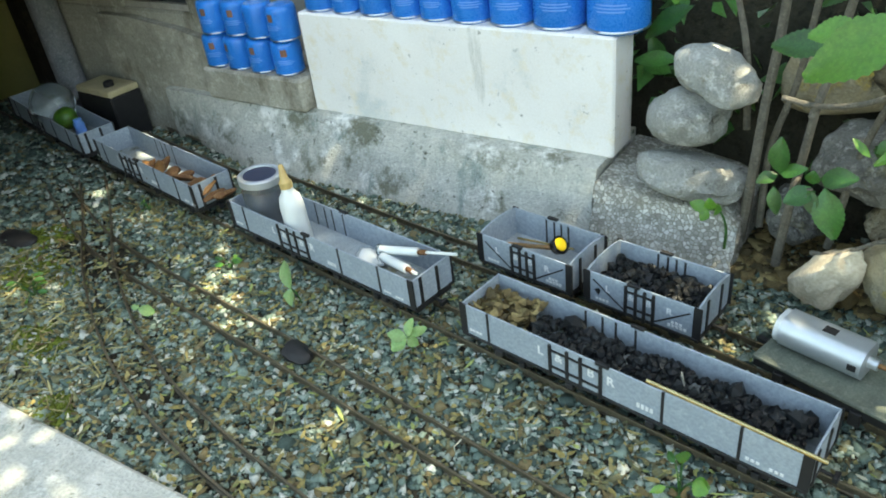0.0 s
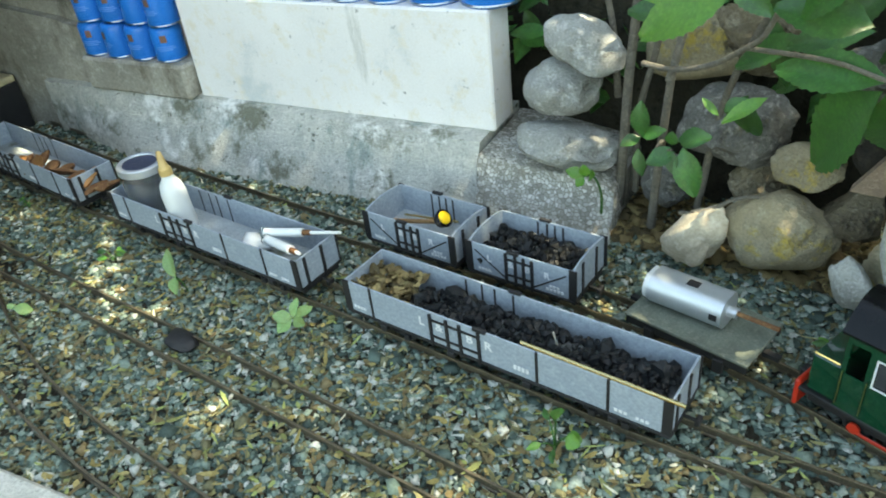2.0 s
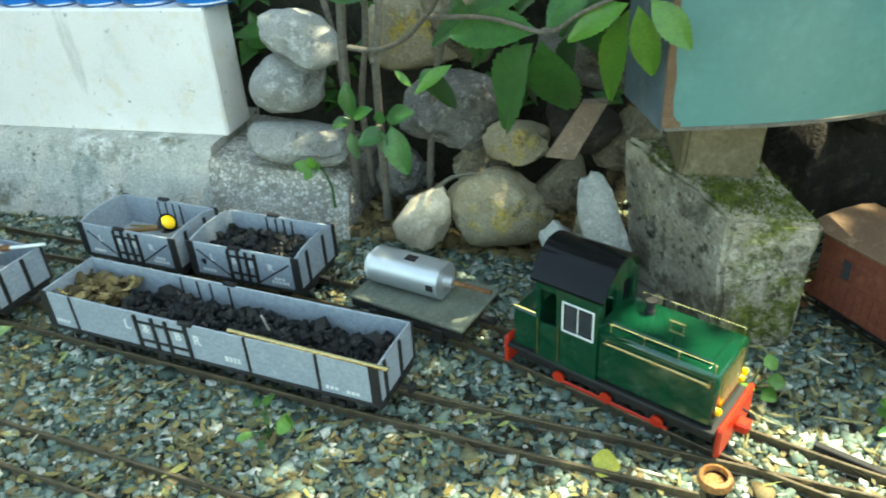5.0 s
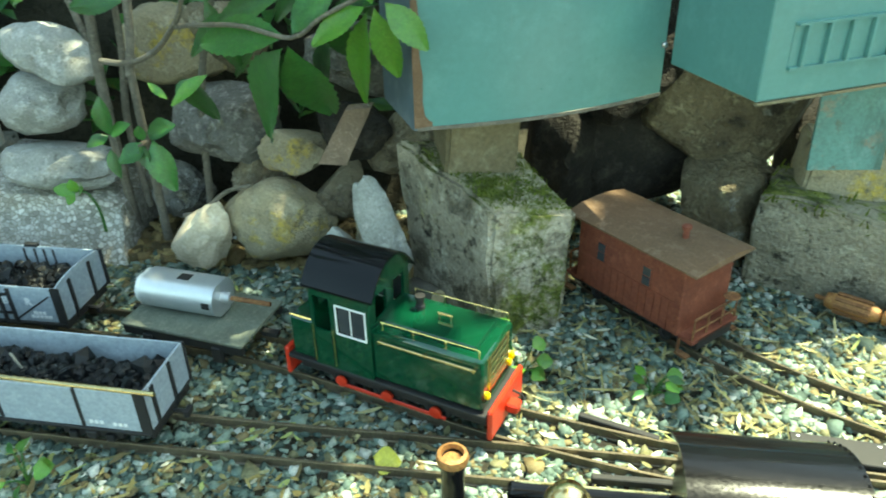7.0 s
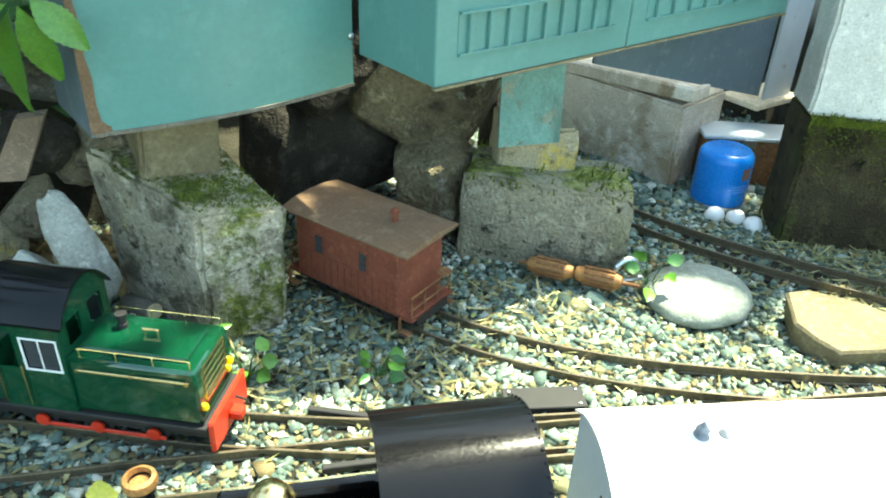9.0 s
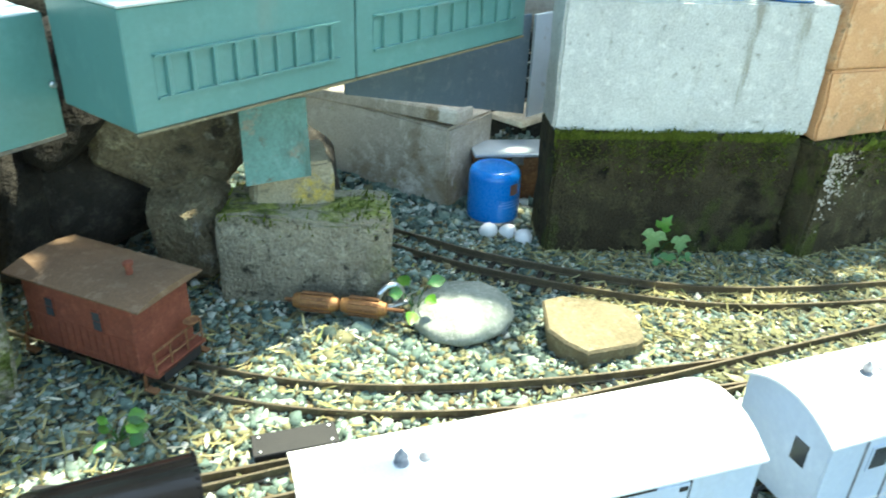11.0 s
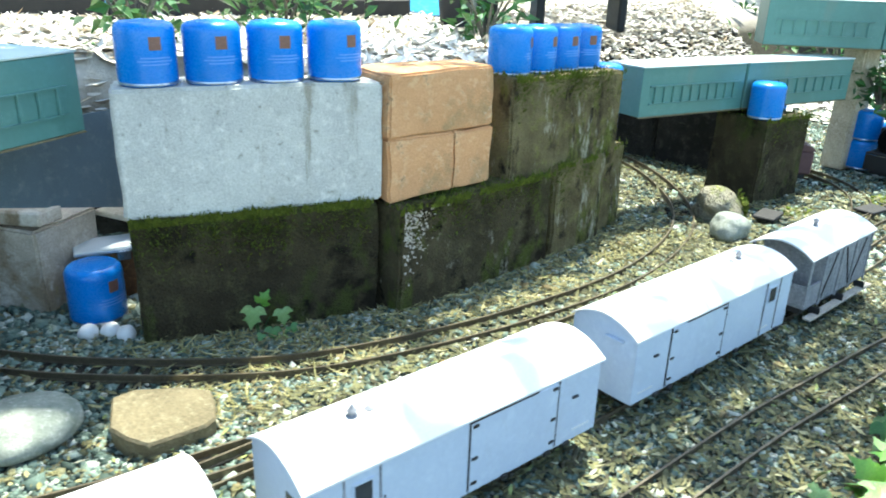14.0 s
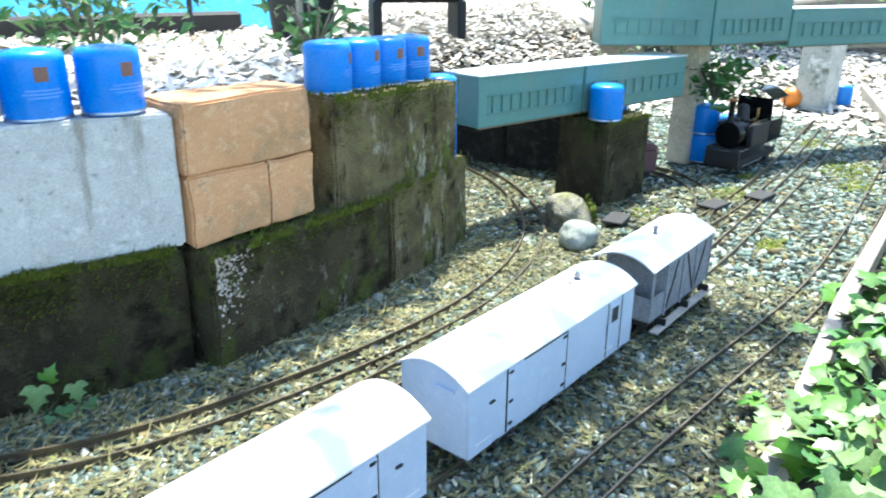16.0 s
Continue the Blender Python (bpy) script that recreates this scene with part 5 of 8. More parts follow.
# ---- green diesel engine and its train ----
def diesel(m):
    e = thing("diesel_locomotive", m, "dark green model diesel locomotive with black roof and red beams", "locomotive")
    part("frame", Mesh().box(-0.122, 0.122, -0.030, 0.030, 0.014, 0.036, 0.001), M["black"], e)
    part("running_plate", Mesh().box(-0.128, 0.128, -0.045, 0.045, 0.036, 0.040, 0.0008), M["black"], e)
    hood = part("bonnet", Mesh().box(-0.012, 0.122, -0.0405, 0.0405, 0.040, 0.089, 0.003), M["green"], e, smooth=True)
    part("bonnet_lid", Mesh().box(-0.004, 0.108, -0.027, 0.027, 0.089, 0.0925, 0.0015), M["green"], hood)
    part("exhaust", Mesh().lathe([(0.0055, 0), (0.0055, 0.003), (0.0045, 0.004), (0.0045, 0.009), (0.006, 0.010), (0.006, 0.012), (0.003, 0.012)], 14, Matrix.Translation((0.022, 0.012, 0.0925))), M["black"], hood, smooth=True)
    part("lid_handle", Mesh().rod((0.048, 0.004, 0.097), (0.066, 0.004, 0.097), 0.0013, 8).rod((0.050, 0.004, 0.0925), (0.050, 0.004, 0.097), 0.001, 6).rod((0.064, 0.004, 0.0925), (0.064, 0.004, 0.097), 0.001, 6), M["brass"], hood, "small brass handle")
    for s in (-1, 1):
        rail = part("hand_rail", Mesh().rod((-0.002, s * 0.043, 0.080), (0.115, s * 0.043, 0.080), 0.0011, 8), M["brass"], hood, "brass hand rail")
        for x in (0.0, 0.056, 0.113):
            part("rail_stud", Mesh().rod((x, s * 0.0395, 0.080), (x, s * 0.0445, 0.080), 0.0016, 8), M["brass"], rail)
    for s in (-1, 1):
        top = part("bonnet_rail", Mesh().rod((0.0, s * 0.037, 0.0965), (0.117, s * 0.037, 0.0965), 0.0004, 6), M["brass"], hood, "thin brass rail along the bonnet top")
        for x in (0.002, 0.04, 0.078, 0.116):
            part("rail_knob", Mesh().lathe([(0.0007, 0), (0.0006, 0.005), (0.0013, 0.0062), (0.0013, 0.0074), (0.0005, 0.008)], 8, Matrix.Translation((x, s * 0.037, 0.0885))), M["brass"], top, smooth=True)
    g = part("grille_frame", Mesh().box(0.1215, 0.1235, -0.026, 0.026, 0.055, 0.0565).box(0.1215, 0.1235, -0.026, 0.026, 0.0845, 0.086).box(0.1215, 0.1235, -0.026, -0.0245, 0.0565, 0.0845).box(0.1215, 0.1235, 0.0245, 0.026, 0.0565, 0.0845), M["brass"], hood, "brass grille surround")
    part("grille", Mesh().box(0.1212, 0.1225, -0.0245, 0.0245, 0.0565, 0.0845), M["green"], g)
    for k in range(4):
        part("grille_slat", Mesh().box(0.1218, 0.1236, -0.0245, 0.0245, 0.061 + 0.006 * k, 0.0617 + 0.006 * k), M["brass"], g)
    for y, z in ((-0.033, 0.054), (0.026, 0.056), (0.034, 0.059)):
        part("head_lamp", Mesh().lathe([(0.0034, 0), (0.0034, 0.0035), (0.0022, 0.0047), (0.001, 0.005)], 14, pose(0.122, y, z, 0, 90, 0)), M["lamp"], e, "yellow lamp")
    for s in (-1, 1):
        beam = part("buffer_beam", Mesh().box(s * 0.131 - 0.003, s * 0.131 + 0.003, -0.045, 0.045, 0.010, 0.046, 0.002), M["red"], e, "red buffer beam")
        part("coupler", Mesh().box(s * 0.134, s * 0.148, -0.008, 0.008, 0.022, 0.034, 0.002) if s > 0 else Mesh().box(-0.148, -0.134, -0.008, 0.008, 0.022, 0.034, 0.002), M["red"] if s > 0 else M["black"], beam)
        part("hook", Mesh().tube([(s * 0.134, 0.014, 0.036), (s * 0.145, 0.014, 0.034), (s * 0.149, 0.014, 0.028)], 0.0012, seg=6), M["black"], beam)
    # the cab: side walls with openings, front and back, arched roof
    cab = part("cab_floor", Mesh().box(-0.086, -0.012, -0.040, 0.040, 0.040, 0.042), M["black"], e)
    for s in (-1, 1):
        y0, y1 = (s * 0.0425 - 0.0012, s * 0.0425 + 0.0012)
        wall = Mesh()
        for x0, x1, z0, z1 in ((-0.088, -0.010, 0.040, 0.076), (-0.088, -0.083, 0.076, 0.116), (-0.062, -0.053, 0.076, 0.116), (-0.016, -0.010, 0.076, 0.116), (-0.083, -0.062, 0.108, 0.116), (-0.053, -0.016, 0.104, 0.116)):
            wall.box(x0, x1, y0, y1, z0, z1)
        side = part("cab_side", wall, M["green"], e)
        f, q = Mesh(), s * 0.0438
        for x0, x1, z0, z1 in ((-0.0545, -0.0145, 0.0760, 0.0775), (-0.0545, -0.0145, 0.1030, 0.1045), (-0.0545, -0.0525, 0.0775, 0.1030), (-0.0165, -0.0145, 0.0775, 0.1030), (-0.0350, -0.0340, 0.0775, 0.1030)):
            f.box(x0, x1, q - 0.0006, q + 0.0006, z0, z1)
        part("window_frame", f, M["white_paint"], side, "white window frame")
        part("pane", Mesh().box(-0.052, -0.017, s * 0.0415 - 0.0003, s * 0.0415 + 0.0003, 0.078, 0.1025), M["glass"], side)
        for x in (-0.085, -0.058):
            part("door_rail", Mesh().rod((x, s * 0.046, 0.044), (x, s * 0.046, 0.080), 0.0008, 6), M["brass"], side, "brass grab rail")
    k = 12
    arc = [(0.0437 * (2 * i / k - 1), 0.116 + 0.024 * (1 - abs(2 * i / k - 1) ** 2.2)) for i in range(k + 1)]
    turn = Matrix.Rotation(math.pi / 2, 4, "Z")
    for x in (-0.0868, -0.0112):
        wall = Mesh().prism([(a, b) for a, b in arc], -0.0012, 0.0012, Matrix.Translation((x, 0, 0)) @ turn)
        for y0, y1, z0, z1 in ((-0.041, 0.041, 0.040, 0.090), (-0.041, -0.033, 0.090, 0.116), (0.033, 0.041, 0.090, 0.116), (-0.006, 0.006, 0.090, 0.116)):
            wall.box(x - 0.0012, x + 0.0012, y0, y1, z0, z1)
        end = part("cab_end", wall, M["green"], e)
        for s in (-1, 1):
            part("spectacle", Mesh().box(x - 0.0018, x + 0.0018, s * 0.0195 - 0.0135, s * 0.0195 + 0.0135, 0.090, 0.092).box(x - 0.0018, x + 0.0018, s * 0.0195 - 0.0135, s * 0.0195 + 0.0135, 0.114, 0.116).box(x - 0.0018, x + 0.0018, s * 0.0195 - 0.0135, s * 0.0195 - 0.0118, 0.0915, 0.1145).box(x - 0.0018, x + 0.0018, s * 0.0195 + 0.0118, s * 0.0195 + 0.0135, 0.0915, 0.1145), M["green"], end)
    lid = [(a * 1.06, b + 0.0008) for a, b in arc]
    part("cab_roof", Mesh().prism(lid + [(a, b - 0.0022) for a, b in lid[::-1]], 0.004, 0.095, turn), M["gloss_black"], e, "glossy black arched roof", True)
    part("rear_bunker", Mesh().box(-0.122, -0.088, -0.0405, 0.0405, 0.040, 0.079, 0.002), M["green"], e)
    for y in (-0.041, 0.041):
        part("bunker_rail", Mesh().rod((-0.120, y, 0.081), (-0.09, y, 0.081), 0.001, 6), M["brass"], e)
    wheels(e, (-0.062, 0.0, 0.062), 0.016)
    for s in (-1, 1):
        rod = part("side_rod", Mesh().box(-0.07, 0.075, s * 0.034 - 0.0012, s * 0.034 + 0.0012, 0.008, 0.013, 0.0008), M["red"], e, "red side rod")
        for x in (-0.062, 0.0, 0.062):
            part("crank", Mesh().lathe([(0.0075, 0), (0.0075, 0.003), (0.004, 0.004)], 16, pose(x, s * 0.033, 0.015, -90 * s, 0, 0)), M["red"], rod, smooth=True)
    return e


engine = diesel(pose(0.735, 0.142, 0.002, 0, 0, -17.5))
done = set()
for ob in engine.children_recursive:            # the upper works stand tall over the frame
    if ob.data.name not in done and not ob.name.startswith(("wheel", "side_rod", "crank")):
        done.add(ob.data.name)
        for v in ob.data.vertices:
            if v.co.z > 0.036:
                v.co.z = 0.036 + (v.co.z - 0.036) * 1.40

flat = thing("flat_wagon", pose(0.460, 0.207, 0.002, 0, 0, -9.0) @ Matrix.Diagonal((1.0, 1.15, 1.0, 1)), "grey-green flat wagon carrying an electric motor", "wagon")
part("deck", Mesh().box(-0.088, 0.088, -0.045, 0.045, 0.036, 0.041, 0.001), M["flat_deck"], flat)
for s in (-1, 1):
    part("solebar", Mesh().box(-0.086, 0.086, s * 0.040 - 0.003, s * 0.040 + 0.003, 0.024, 0.036), M["black"], flat)
    part("coupler", Mesh().box(s * 0.097 - 0.011, s * 0.097 + 0.011, -0.004, 0.004, 0.024, 0.030), M["black"], flat)
for x in (-0.05, 0.05):
    for s in (-1, 1):
        part("axle_guard", Mesh().box(x - 0.007, x + 0.007, s * 0.043 - 0.003, s * 0.043 + 0.003, 0.008, 0.030, 0.001), M["black"], flat)
wheels(flat, (-0.05, 0.05))
motor = thing("electric_motor", pose(0.442, 0.212, 0.0432, 0, 0, -7.0) @ Matrix.Diagonal((1.5, 1.1, 1.08, 1)), "silver cylindrical electric motor lying on the flat wagon", "motor")
sec = [(0.024 * math.cos(a), 0.0235 + 0.0235 * math.sin(a)) for a in [2 * math.pi * k / 28 for k in range(28)]]
sec = [(a, min(max(b, 0.0018), 0.0435)) for a, b in sec]
part("casing", Mesh().prism(sec, -0.034, 0.036, Matrix.Rotation(math.pi / 2, 4, "Z")), M["silver"], motor, smooth=True)
part("end_cap", Mesh().prism([(a * 0.9, 0.0235 + (b - 0.0235) * 0.9) for a, b in sec], 0.034, 0.041, Matrix.Rotation(math.pi / 2, 4, "Z")), M["plastic_white"], motor)
part("boss", Mesh().rod((-0.036, 0, 0.0235), (-0.041, 0, 0.0235), 0.008, 14), M["silver"], motor)
part("boss", Mesh().rod((0.033, 0, 0.0235), (0.042, 0, 0.0235), 0.007, 14), M["silver"], motor)
part("shaft", Mesh().rod((0.042, 0, 0.0235), (0.078, 0, 0.0235), 0.003, 10), M["rust"], motor, "rust-brown shaft")
part("slot", Mesh().box(-0.005, 0.006, -0.006, 0.006, 0.0432, 0.0442), M["black"], motor)
part("slot", Mesh().box(0.024, 0.031, -0.0245, -0.0225, 0.020, 0.028), M["black"], motor)

coal_wagon = open_wagon(pose(0.200, 0.216, 0.002, 0, 0, 0.5), "blue-grey four-wheeled wagon loaded with coal", 0.178, 0.10, True, "short open wagons", arched=True)
heap("coal_load", pose(0.200, 0.216, 0.0, 0, 0, 0.5), 0.080, 0.043, 6, 330, 0.0068, M["coal"], "black coal lumps in the short wagon", "coal", 0.014, 0.060)
scrap_wagon = open_wagon(pose(-0.004, 0.211, 0.002), "blue-grey four-wheeled wagon carrying a lamp and tools", 0.178, 0.10, True, "short open wagons", arched=True)

# ---- red caboose ----
caboose = thing("caboose", pose(1.030, 0.349, 0.0, 0, 0, -44.5) @ Matrix.Diagonal((0.98, 1.13, 1.0, 1)), "rusty red-oxide model caboose with a brown roof", "wagon")
hw, hl = 0.043, 0.088
body = part("body", Mesh().box(-hl, hl, -hw, hw, 0.028, 0.124, 0.001), M["red_oxide"], caboose)
part("roof", Mesh().prism([(-0.050, 0.124), (0.050, 0.124), (0.050, 0.1265), (0.026, 0.132), (0.0, 0.1335), (-0.026, 0.132), (-0.050, 0.1265)], -0.108, 0.108, Matrix.Rotation(math.pi / 2, 4, "Z")), M["brown_roof"], caboose, "dull brown roof")
part("stove_pipe", Mesh().lathe([(0.004, 0), (0.004, 0.014), (0.006, 0.015), (0.006, 0.019), (0.002, 0.021)], 12, Matrix.Translation((0.045, 0.0, 0.131))), M["red_oxide"], caboose, smooth=True)
for s in (-1, 1):
    for x in (-0.045, 0.032):
        w = part("window", Mesh().box(x - 0.008, x + 0.008, s * hw - 0.0012, s * hw + 0.0012, 0.075, 0.104), M["red_oxide"], body)
        part("pane", Mesh().box(x - 0.006, x + 0.006, s * hw - 0.0018, s * hw + 0.0018, 0.077, 0.089).box(x - 0.006, x + 0.006, s * hw - 0.0018, s * hw + 0.0018, 0.0905, 0.102), M["glass"], w)
    for x in range(14):
        part("board", Mesh().box(-0.084 + 0.012 * x, -0.0735 + 0.012 * x, s * (hw + 0.0003) - 0.0005, s * (hw + 0.0003) + 0.0005, 0.030, 0.074), M["red_oxide"], body)
for s in (-1, 1):
    end = part("platform", Mesh().box(s * 0.099 - 0.011, s * 0.099 + 0.011, -0.040, 0.040, 0.025, 0.030), M["red_oxide"], caboose)
    for y in (-0.037, -0.013, 0.013, 0.037):
        part("railing_post", Mesh().rod((s * 0.107, y, 0.025), (s * 0.107, y, 0.060), 0.0013, 6), M["rust"], end)
    part("railing", Mesh().rod((s * 0.107, -0.038, 0.060), (s * 0.107, 0.038, 0.060), 0.0015, 6).rod((s * 0.107, -0.038, 0.042), (s * 0.107, 0.038, 0.042), 0.0012, 6), M["rust"], end)
    for q in (-1, 1):
        part("step", Mesh().box(s * 0.10 - 0.009, s * 0.10 + 0.009, q * 0.042 - 0.004, q * 0.042 + 0.004, 0.006, 0.009).box(s * 0.10 - 0.009, s * 0.10 - 0.007, q * 0.042 - 0.002, q * 0.042 + 0.002, 0.008, 0.027), M["rust"], end)
    part("brake_wheel", Mesh().lathe([(0.009, 0), (0.010, 0.001), (0.009, 0.002), (0.008, 0.001)], 16, Matrix.Translation((s * 0.109, 0.022, 0.068))), M["rust"], end)
part("underframe", Mesh().box(-0.11, 0.11, -0.03, 0.03, 0.013, 0.028), M["black"], caboose)
wheels(caboose, (-0.06, 0.06))

# ---- steam engine at the head of the vans ----
def steam_engine(m, label, tank, beam, bright):
    st = thing("steam_locomotive", m, label, "locomotive")
    part("frame", Mesh().box(-0.15, 0.16, -0.032, 0.032, 0.018, 0.038, 0.001), M["black"], st)
    part("running_board", Mesh().box(-0.15, 0.16, -0.052, 0.052, 0.070, 0.075, 0.001), M["black"], st)
    part("boiler", Mesh().lathe([(0.001, 0), (0.036, 0.0), (0.038, 0.003), (0.038, 0.16), (0.036, 0.163)], 28, pose(-0.135, 0, 0.112, 0, 90, 0)), M["gloss_black"], st, smooth=True)
    for s in (-1, 1):
        part("side_tank", Mesh().box(-0.09, 0.035, s * 0.045 - 0.008, s * 0.045 + 0.008, 0.075, 0.138, 0.003), tank, st, "side water tank", True)
        part("tank_rail", Mesh().rod((-0.085, s * 0.045, 0.143), (0.03, s * 0.045, 0.143), 0.001, 6), M["brass"], st)
    part("chimney", Mesh().lathe([(0.014, 0), (0.010, 0.006), (0.0085, 0.012), (0.0085, 0.052), (0.0095, 0.054), (0.0095, 0.062), (0.007, 0.062), (0.007, 0.02), (0.001, 0.02)], 20, Matrix.Translation((-0.127, 0, 0.148))), M["gloss_black"], st, smooth=True)
    part("chimney_cap", Mesh().lathe([(0.0088, 0), (0.0112, 0.002), (0.0116, 0.005), (0.0106, 0.008), (0.008, 0.009), (0.0072, 0.003)], 20, Matrix.Translation((-0.127, 0, 0.205))), M["rust"] if bright is M["black"] else M["copper"], st, "tarnished cap", True)
    part("dome", Mesh().lathe([(0.021, 0), (0.0185, 0.005), (0.018, 0.020), (0.0165, 0.032), (0.011, 0.041), (0.004, 0.044), (0.001, 0.0445)], 24, Matrix.Translation((-0.047, 0, 0.146))), bright, st, "domed cover", True)
    part("whistle", Mesh().rod((0.02, -0.018, 0.145), (0.02, -0.018, 0.172), 0.0035, 10), M["brass"], st)
    part("filler", Mesh().lathe([(0.012, 0), (0.012, 0.005), (0.008, 0.008), (0.001, 0.009)], 18, Matrix.Translation((-0.088, 0.0, 0.147))), M["black"], st, smooth=True)
    part("cab_wall", Mesh().box(0.034, 0.037, -0.052, 0.052, 0.075, 0.20).box(0.037, 0.128, -0.053, -0.0505, 0.075, 0.135).box(0.037, 0.128, 0.0505, 0.053, 0.075, 0.135).box(0.120, 0.128, -0.053, -0.0505, 0.135, 0.20).box(0.120, 0.128, 0.0505, 0.053, 0.135, 0.20), M["gloss_black"], st)
    arc = [(0.056 * (2 * i / 14 - 1), 0.198 + 0.026 * (1 - (2 * i / 14 - 1) ** 2)) for i in range(15)]
    part("cab_roof", Mesh().prism(arc + [(a, b - 0.002) for a, b in arc[::-1]], 0.024, 0.138, Matrix.Rotation(math.pi / 2, 4, "Z") @ Matrix.Diagonal((1, -1, 1, 1))), M["gloss_black"], st, "mirror-bright black cab roof", True)
    riv = Mesh()
    for i in range(15):
        riv.lathe([(0.0012, 0), (0.001, 0.001), (0.0003, 0.0013)], 6, Matrix.Translation((0.136, *arc[i])))
    part("roof_rivets", riv, M["gloss_black"], st)
    part("buffer_beam", Mesh().box(-0.156, -0.150, -0.05, 0.05, 0.026, 0.07, 0.001), beam, st)
    wheels(st, (-0.085, -0.02, 0.045, 0.11), 0.018)
    for s in (-1, 1):
        part("side_rod", Mesh().box(-0.09, 0.05, s * 0.036 - 0.0012, s * 0.036 + 0.0012, 0.016, 0.021, 0.0006), M["tin_rim"], st)
    return st


st = steam_engine(on_track(NEAR, 0.97, 0.002), "black model steam locomotive with polished brass dome", M["gloss_black"], M["red"], M["brass"])

# ---- brake van ----
bv = thing("brake_van", on_track(NEAR, 2.805, 0.002), "weathered grey brake van with an open veranda and a white roof", "wagon")
L, hw, z0, z1 = 0.133, 0.056, 0.034, 0.133
arc = [(hw * (2 * i / 12 - 1), z1 + 0.022 * (1 - (2 * i / 12 - 1) ** 2)) for i in range(13)]
part("underframe", Mesh().box(-L, L, -hw + 0.004, hw - 0.004, 0.024, z0), M["black"], bv)
for s in (-1, 1):
    side = part("side", Mesh().box(-L + 0.055, L, s * hw - 0.0015, s * hw + 0.0015, z0, z1).box(-L, -L + 0.055, s * hw - 0.0015, s * hw + 0.0015, z0, 0.078).box(-L, -L + 0.008, s * hw - 0.0015, s * hw + 0.0015, 0.078, z1), M["old_grey"], bv)
    for k in range(16):
        x = -L + 0.06 + k * 0.0125
        part("board", Mesh().box(x, x + 0.011, s * (hw + 0.0018) - 0.0006, s * (hw + 0.0018) + 0.0006, z0 + 0.001, z1 - 0.002), M["old_grey"], side)
    for a, b in (((-0.07, 0.042), (-0.03, 0.125)), ((0.01, 0.125), (0.05, 0.042)), ((0.06, 0.042), (0.10, 0.125))):
        part("strap", Mesh().rod((a[0], s * (hw + 0.003), a[1]), (b[0], s * (hw + 0.003), b[1]), 0.0016, 6), M["black"], side)
    for x in (-0.076, -0.005, 0.055, 0.128):
        part("post", Mesh().box(x - 0.003, x + 0.003, s * (hw + 0.003) - 0.0015, s * (hw + 0.003) + 0.0015, z0 - 0.004, z1, 0.0005), M["old_grey"], side)
    part("footboard", Mesh().box(-L - 0.004, L + 0.004, s * (hw + 0.012) - 0.008, s * (hw + 0.012) + 0.008, 0.018, 0.022, 0.001), M["pale_wood"], bv, "pale wooden footboard")
    for x in (-0.10, 0.0, 0.10):
        part("board_bracket", Mesh().box(x - 0.002, x + 0.002, s * (hw + 0.008) - 0.010, s * (hw + 0.008) + 0.010, 0.020, 0.034), M["black"], bv)
    part("end", Mesh().prism([(hw - 0.0015, z0), (-hw + 0.0015, z0)] + ([(max(-hw + 0.0015, min(hw - 0.0015, a)), b - 0.001) for a, b in arc] if s > 0 else [(-hw + 0.0015, 0.078), (hw - 0.0015, 0.078)]), -0.0015, 0.0015, Matrix.Translation((s * (L - 0.002), 0, 0)) @ Matrix.Rotation(math.pi / 2, 4, "Z")), M["old_grey"], bv)
part("bulkhead", Mesh().prism([(hw - 0.0015, z0), (-hw + 0.0015, z0)] + [(max(-hw + 0.0015, min(hw - 0.0015, a)), b - 0.001) for a, b in arc], -0.0015, 0.0015, Matrix.Translation((-L + 0.056, 0, 0)) @ Matrix.Rotation(math.pi / 2, 4, "Z")), M["old_grey"], bv)
wide = [(a * 1.08, b + 0.0006) for a, b in arc]
part("roof", Mesh().prism(wide + [(a, b - 0.003) for a, b in wide[::-1]], -L - 0.008, L + 0.008, Matrix.Rotation(math.pi / 2, 4, "Z")), M["van_roof"], bv, smooth=True)
part("stove_pipe", Mesh().lathe([(0.006, 0), (0.004, 0.003), (0.0035, 0.010), (0.006, 0.011), (0.002, 0.016)], 14, Matrix.Translation((-0.01, 0, 0.1545))), M["old_grey"], bv, smooth=True)
wheels(bv, (-0.07, 0.07))


# ---- steel bridge girders ----
panel = thing("girder_plate", pose(0.744, 0.243, 0.0, 0, 0, 29), "teal-painted curved steel girder plate with rusted edges", "girder")
me = Mesh()
n = 12
for i in range(n + 1):
    u = 0.312 * i / n
    w = 0.018 * math.sin(math.pi * i / n)
    for z in (0.292, 0.430):
        me.v += [(u, -w, z), (u, -w + 0.004, z)]
for i in range(n):
    q = 4 * i
    me.f += [(q, q + 4, q + 6, q + 2), (q + 1, q + 3, q + 7, q + 5), (q, q + 1, q + 5, q + 4), (q + 2, q + 6, q + 7, q + 3)]
me.f += [(0, 2, 3, 1), (4 * n, 4 * n + 1, 4 * n + 3, 4 * n + 2)]
part("plate", me, M["teal"], panel, smooth=True)
lip = Mesh()
for i in range(n + 1):
    u, w = 0.312 * i / n, 0.018 * math.sin(math.pi * i / n)
    lip.v += [(u, -w - 0.002, 0.288), (u, -w - 0.002, 0.292), (u, 0.05, 0.292), (u, 0.05, 0.288)]
for i in range(n):
    lip.f += [(4 * i + k, 4 * i + (k + 1) % 4, 4 * i + 4 + (k + 1) % 4, 4 * i + 4 + k) for k in range(4)]
lip.f += [(0, 1, 2, 3), (4 * n + 3, 4 * n + 2, 4 * n + 1, 4 * n)]
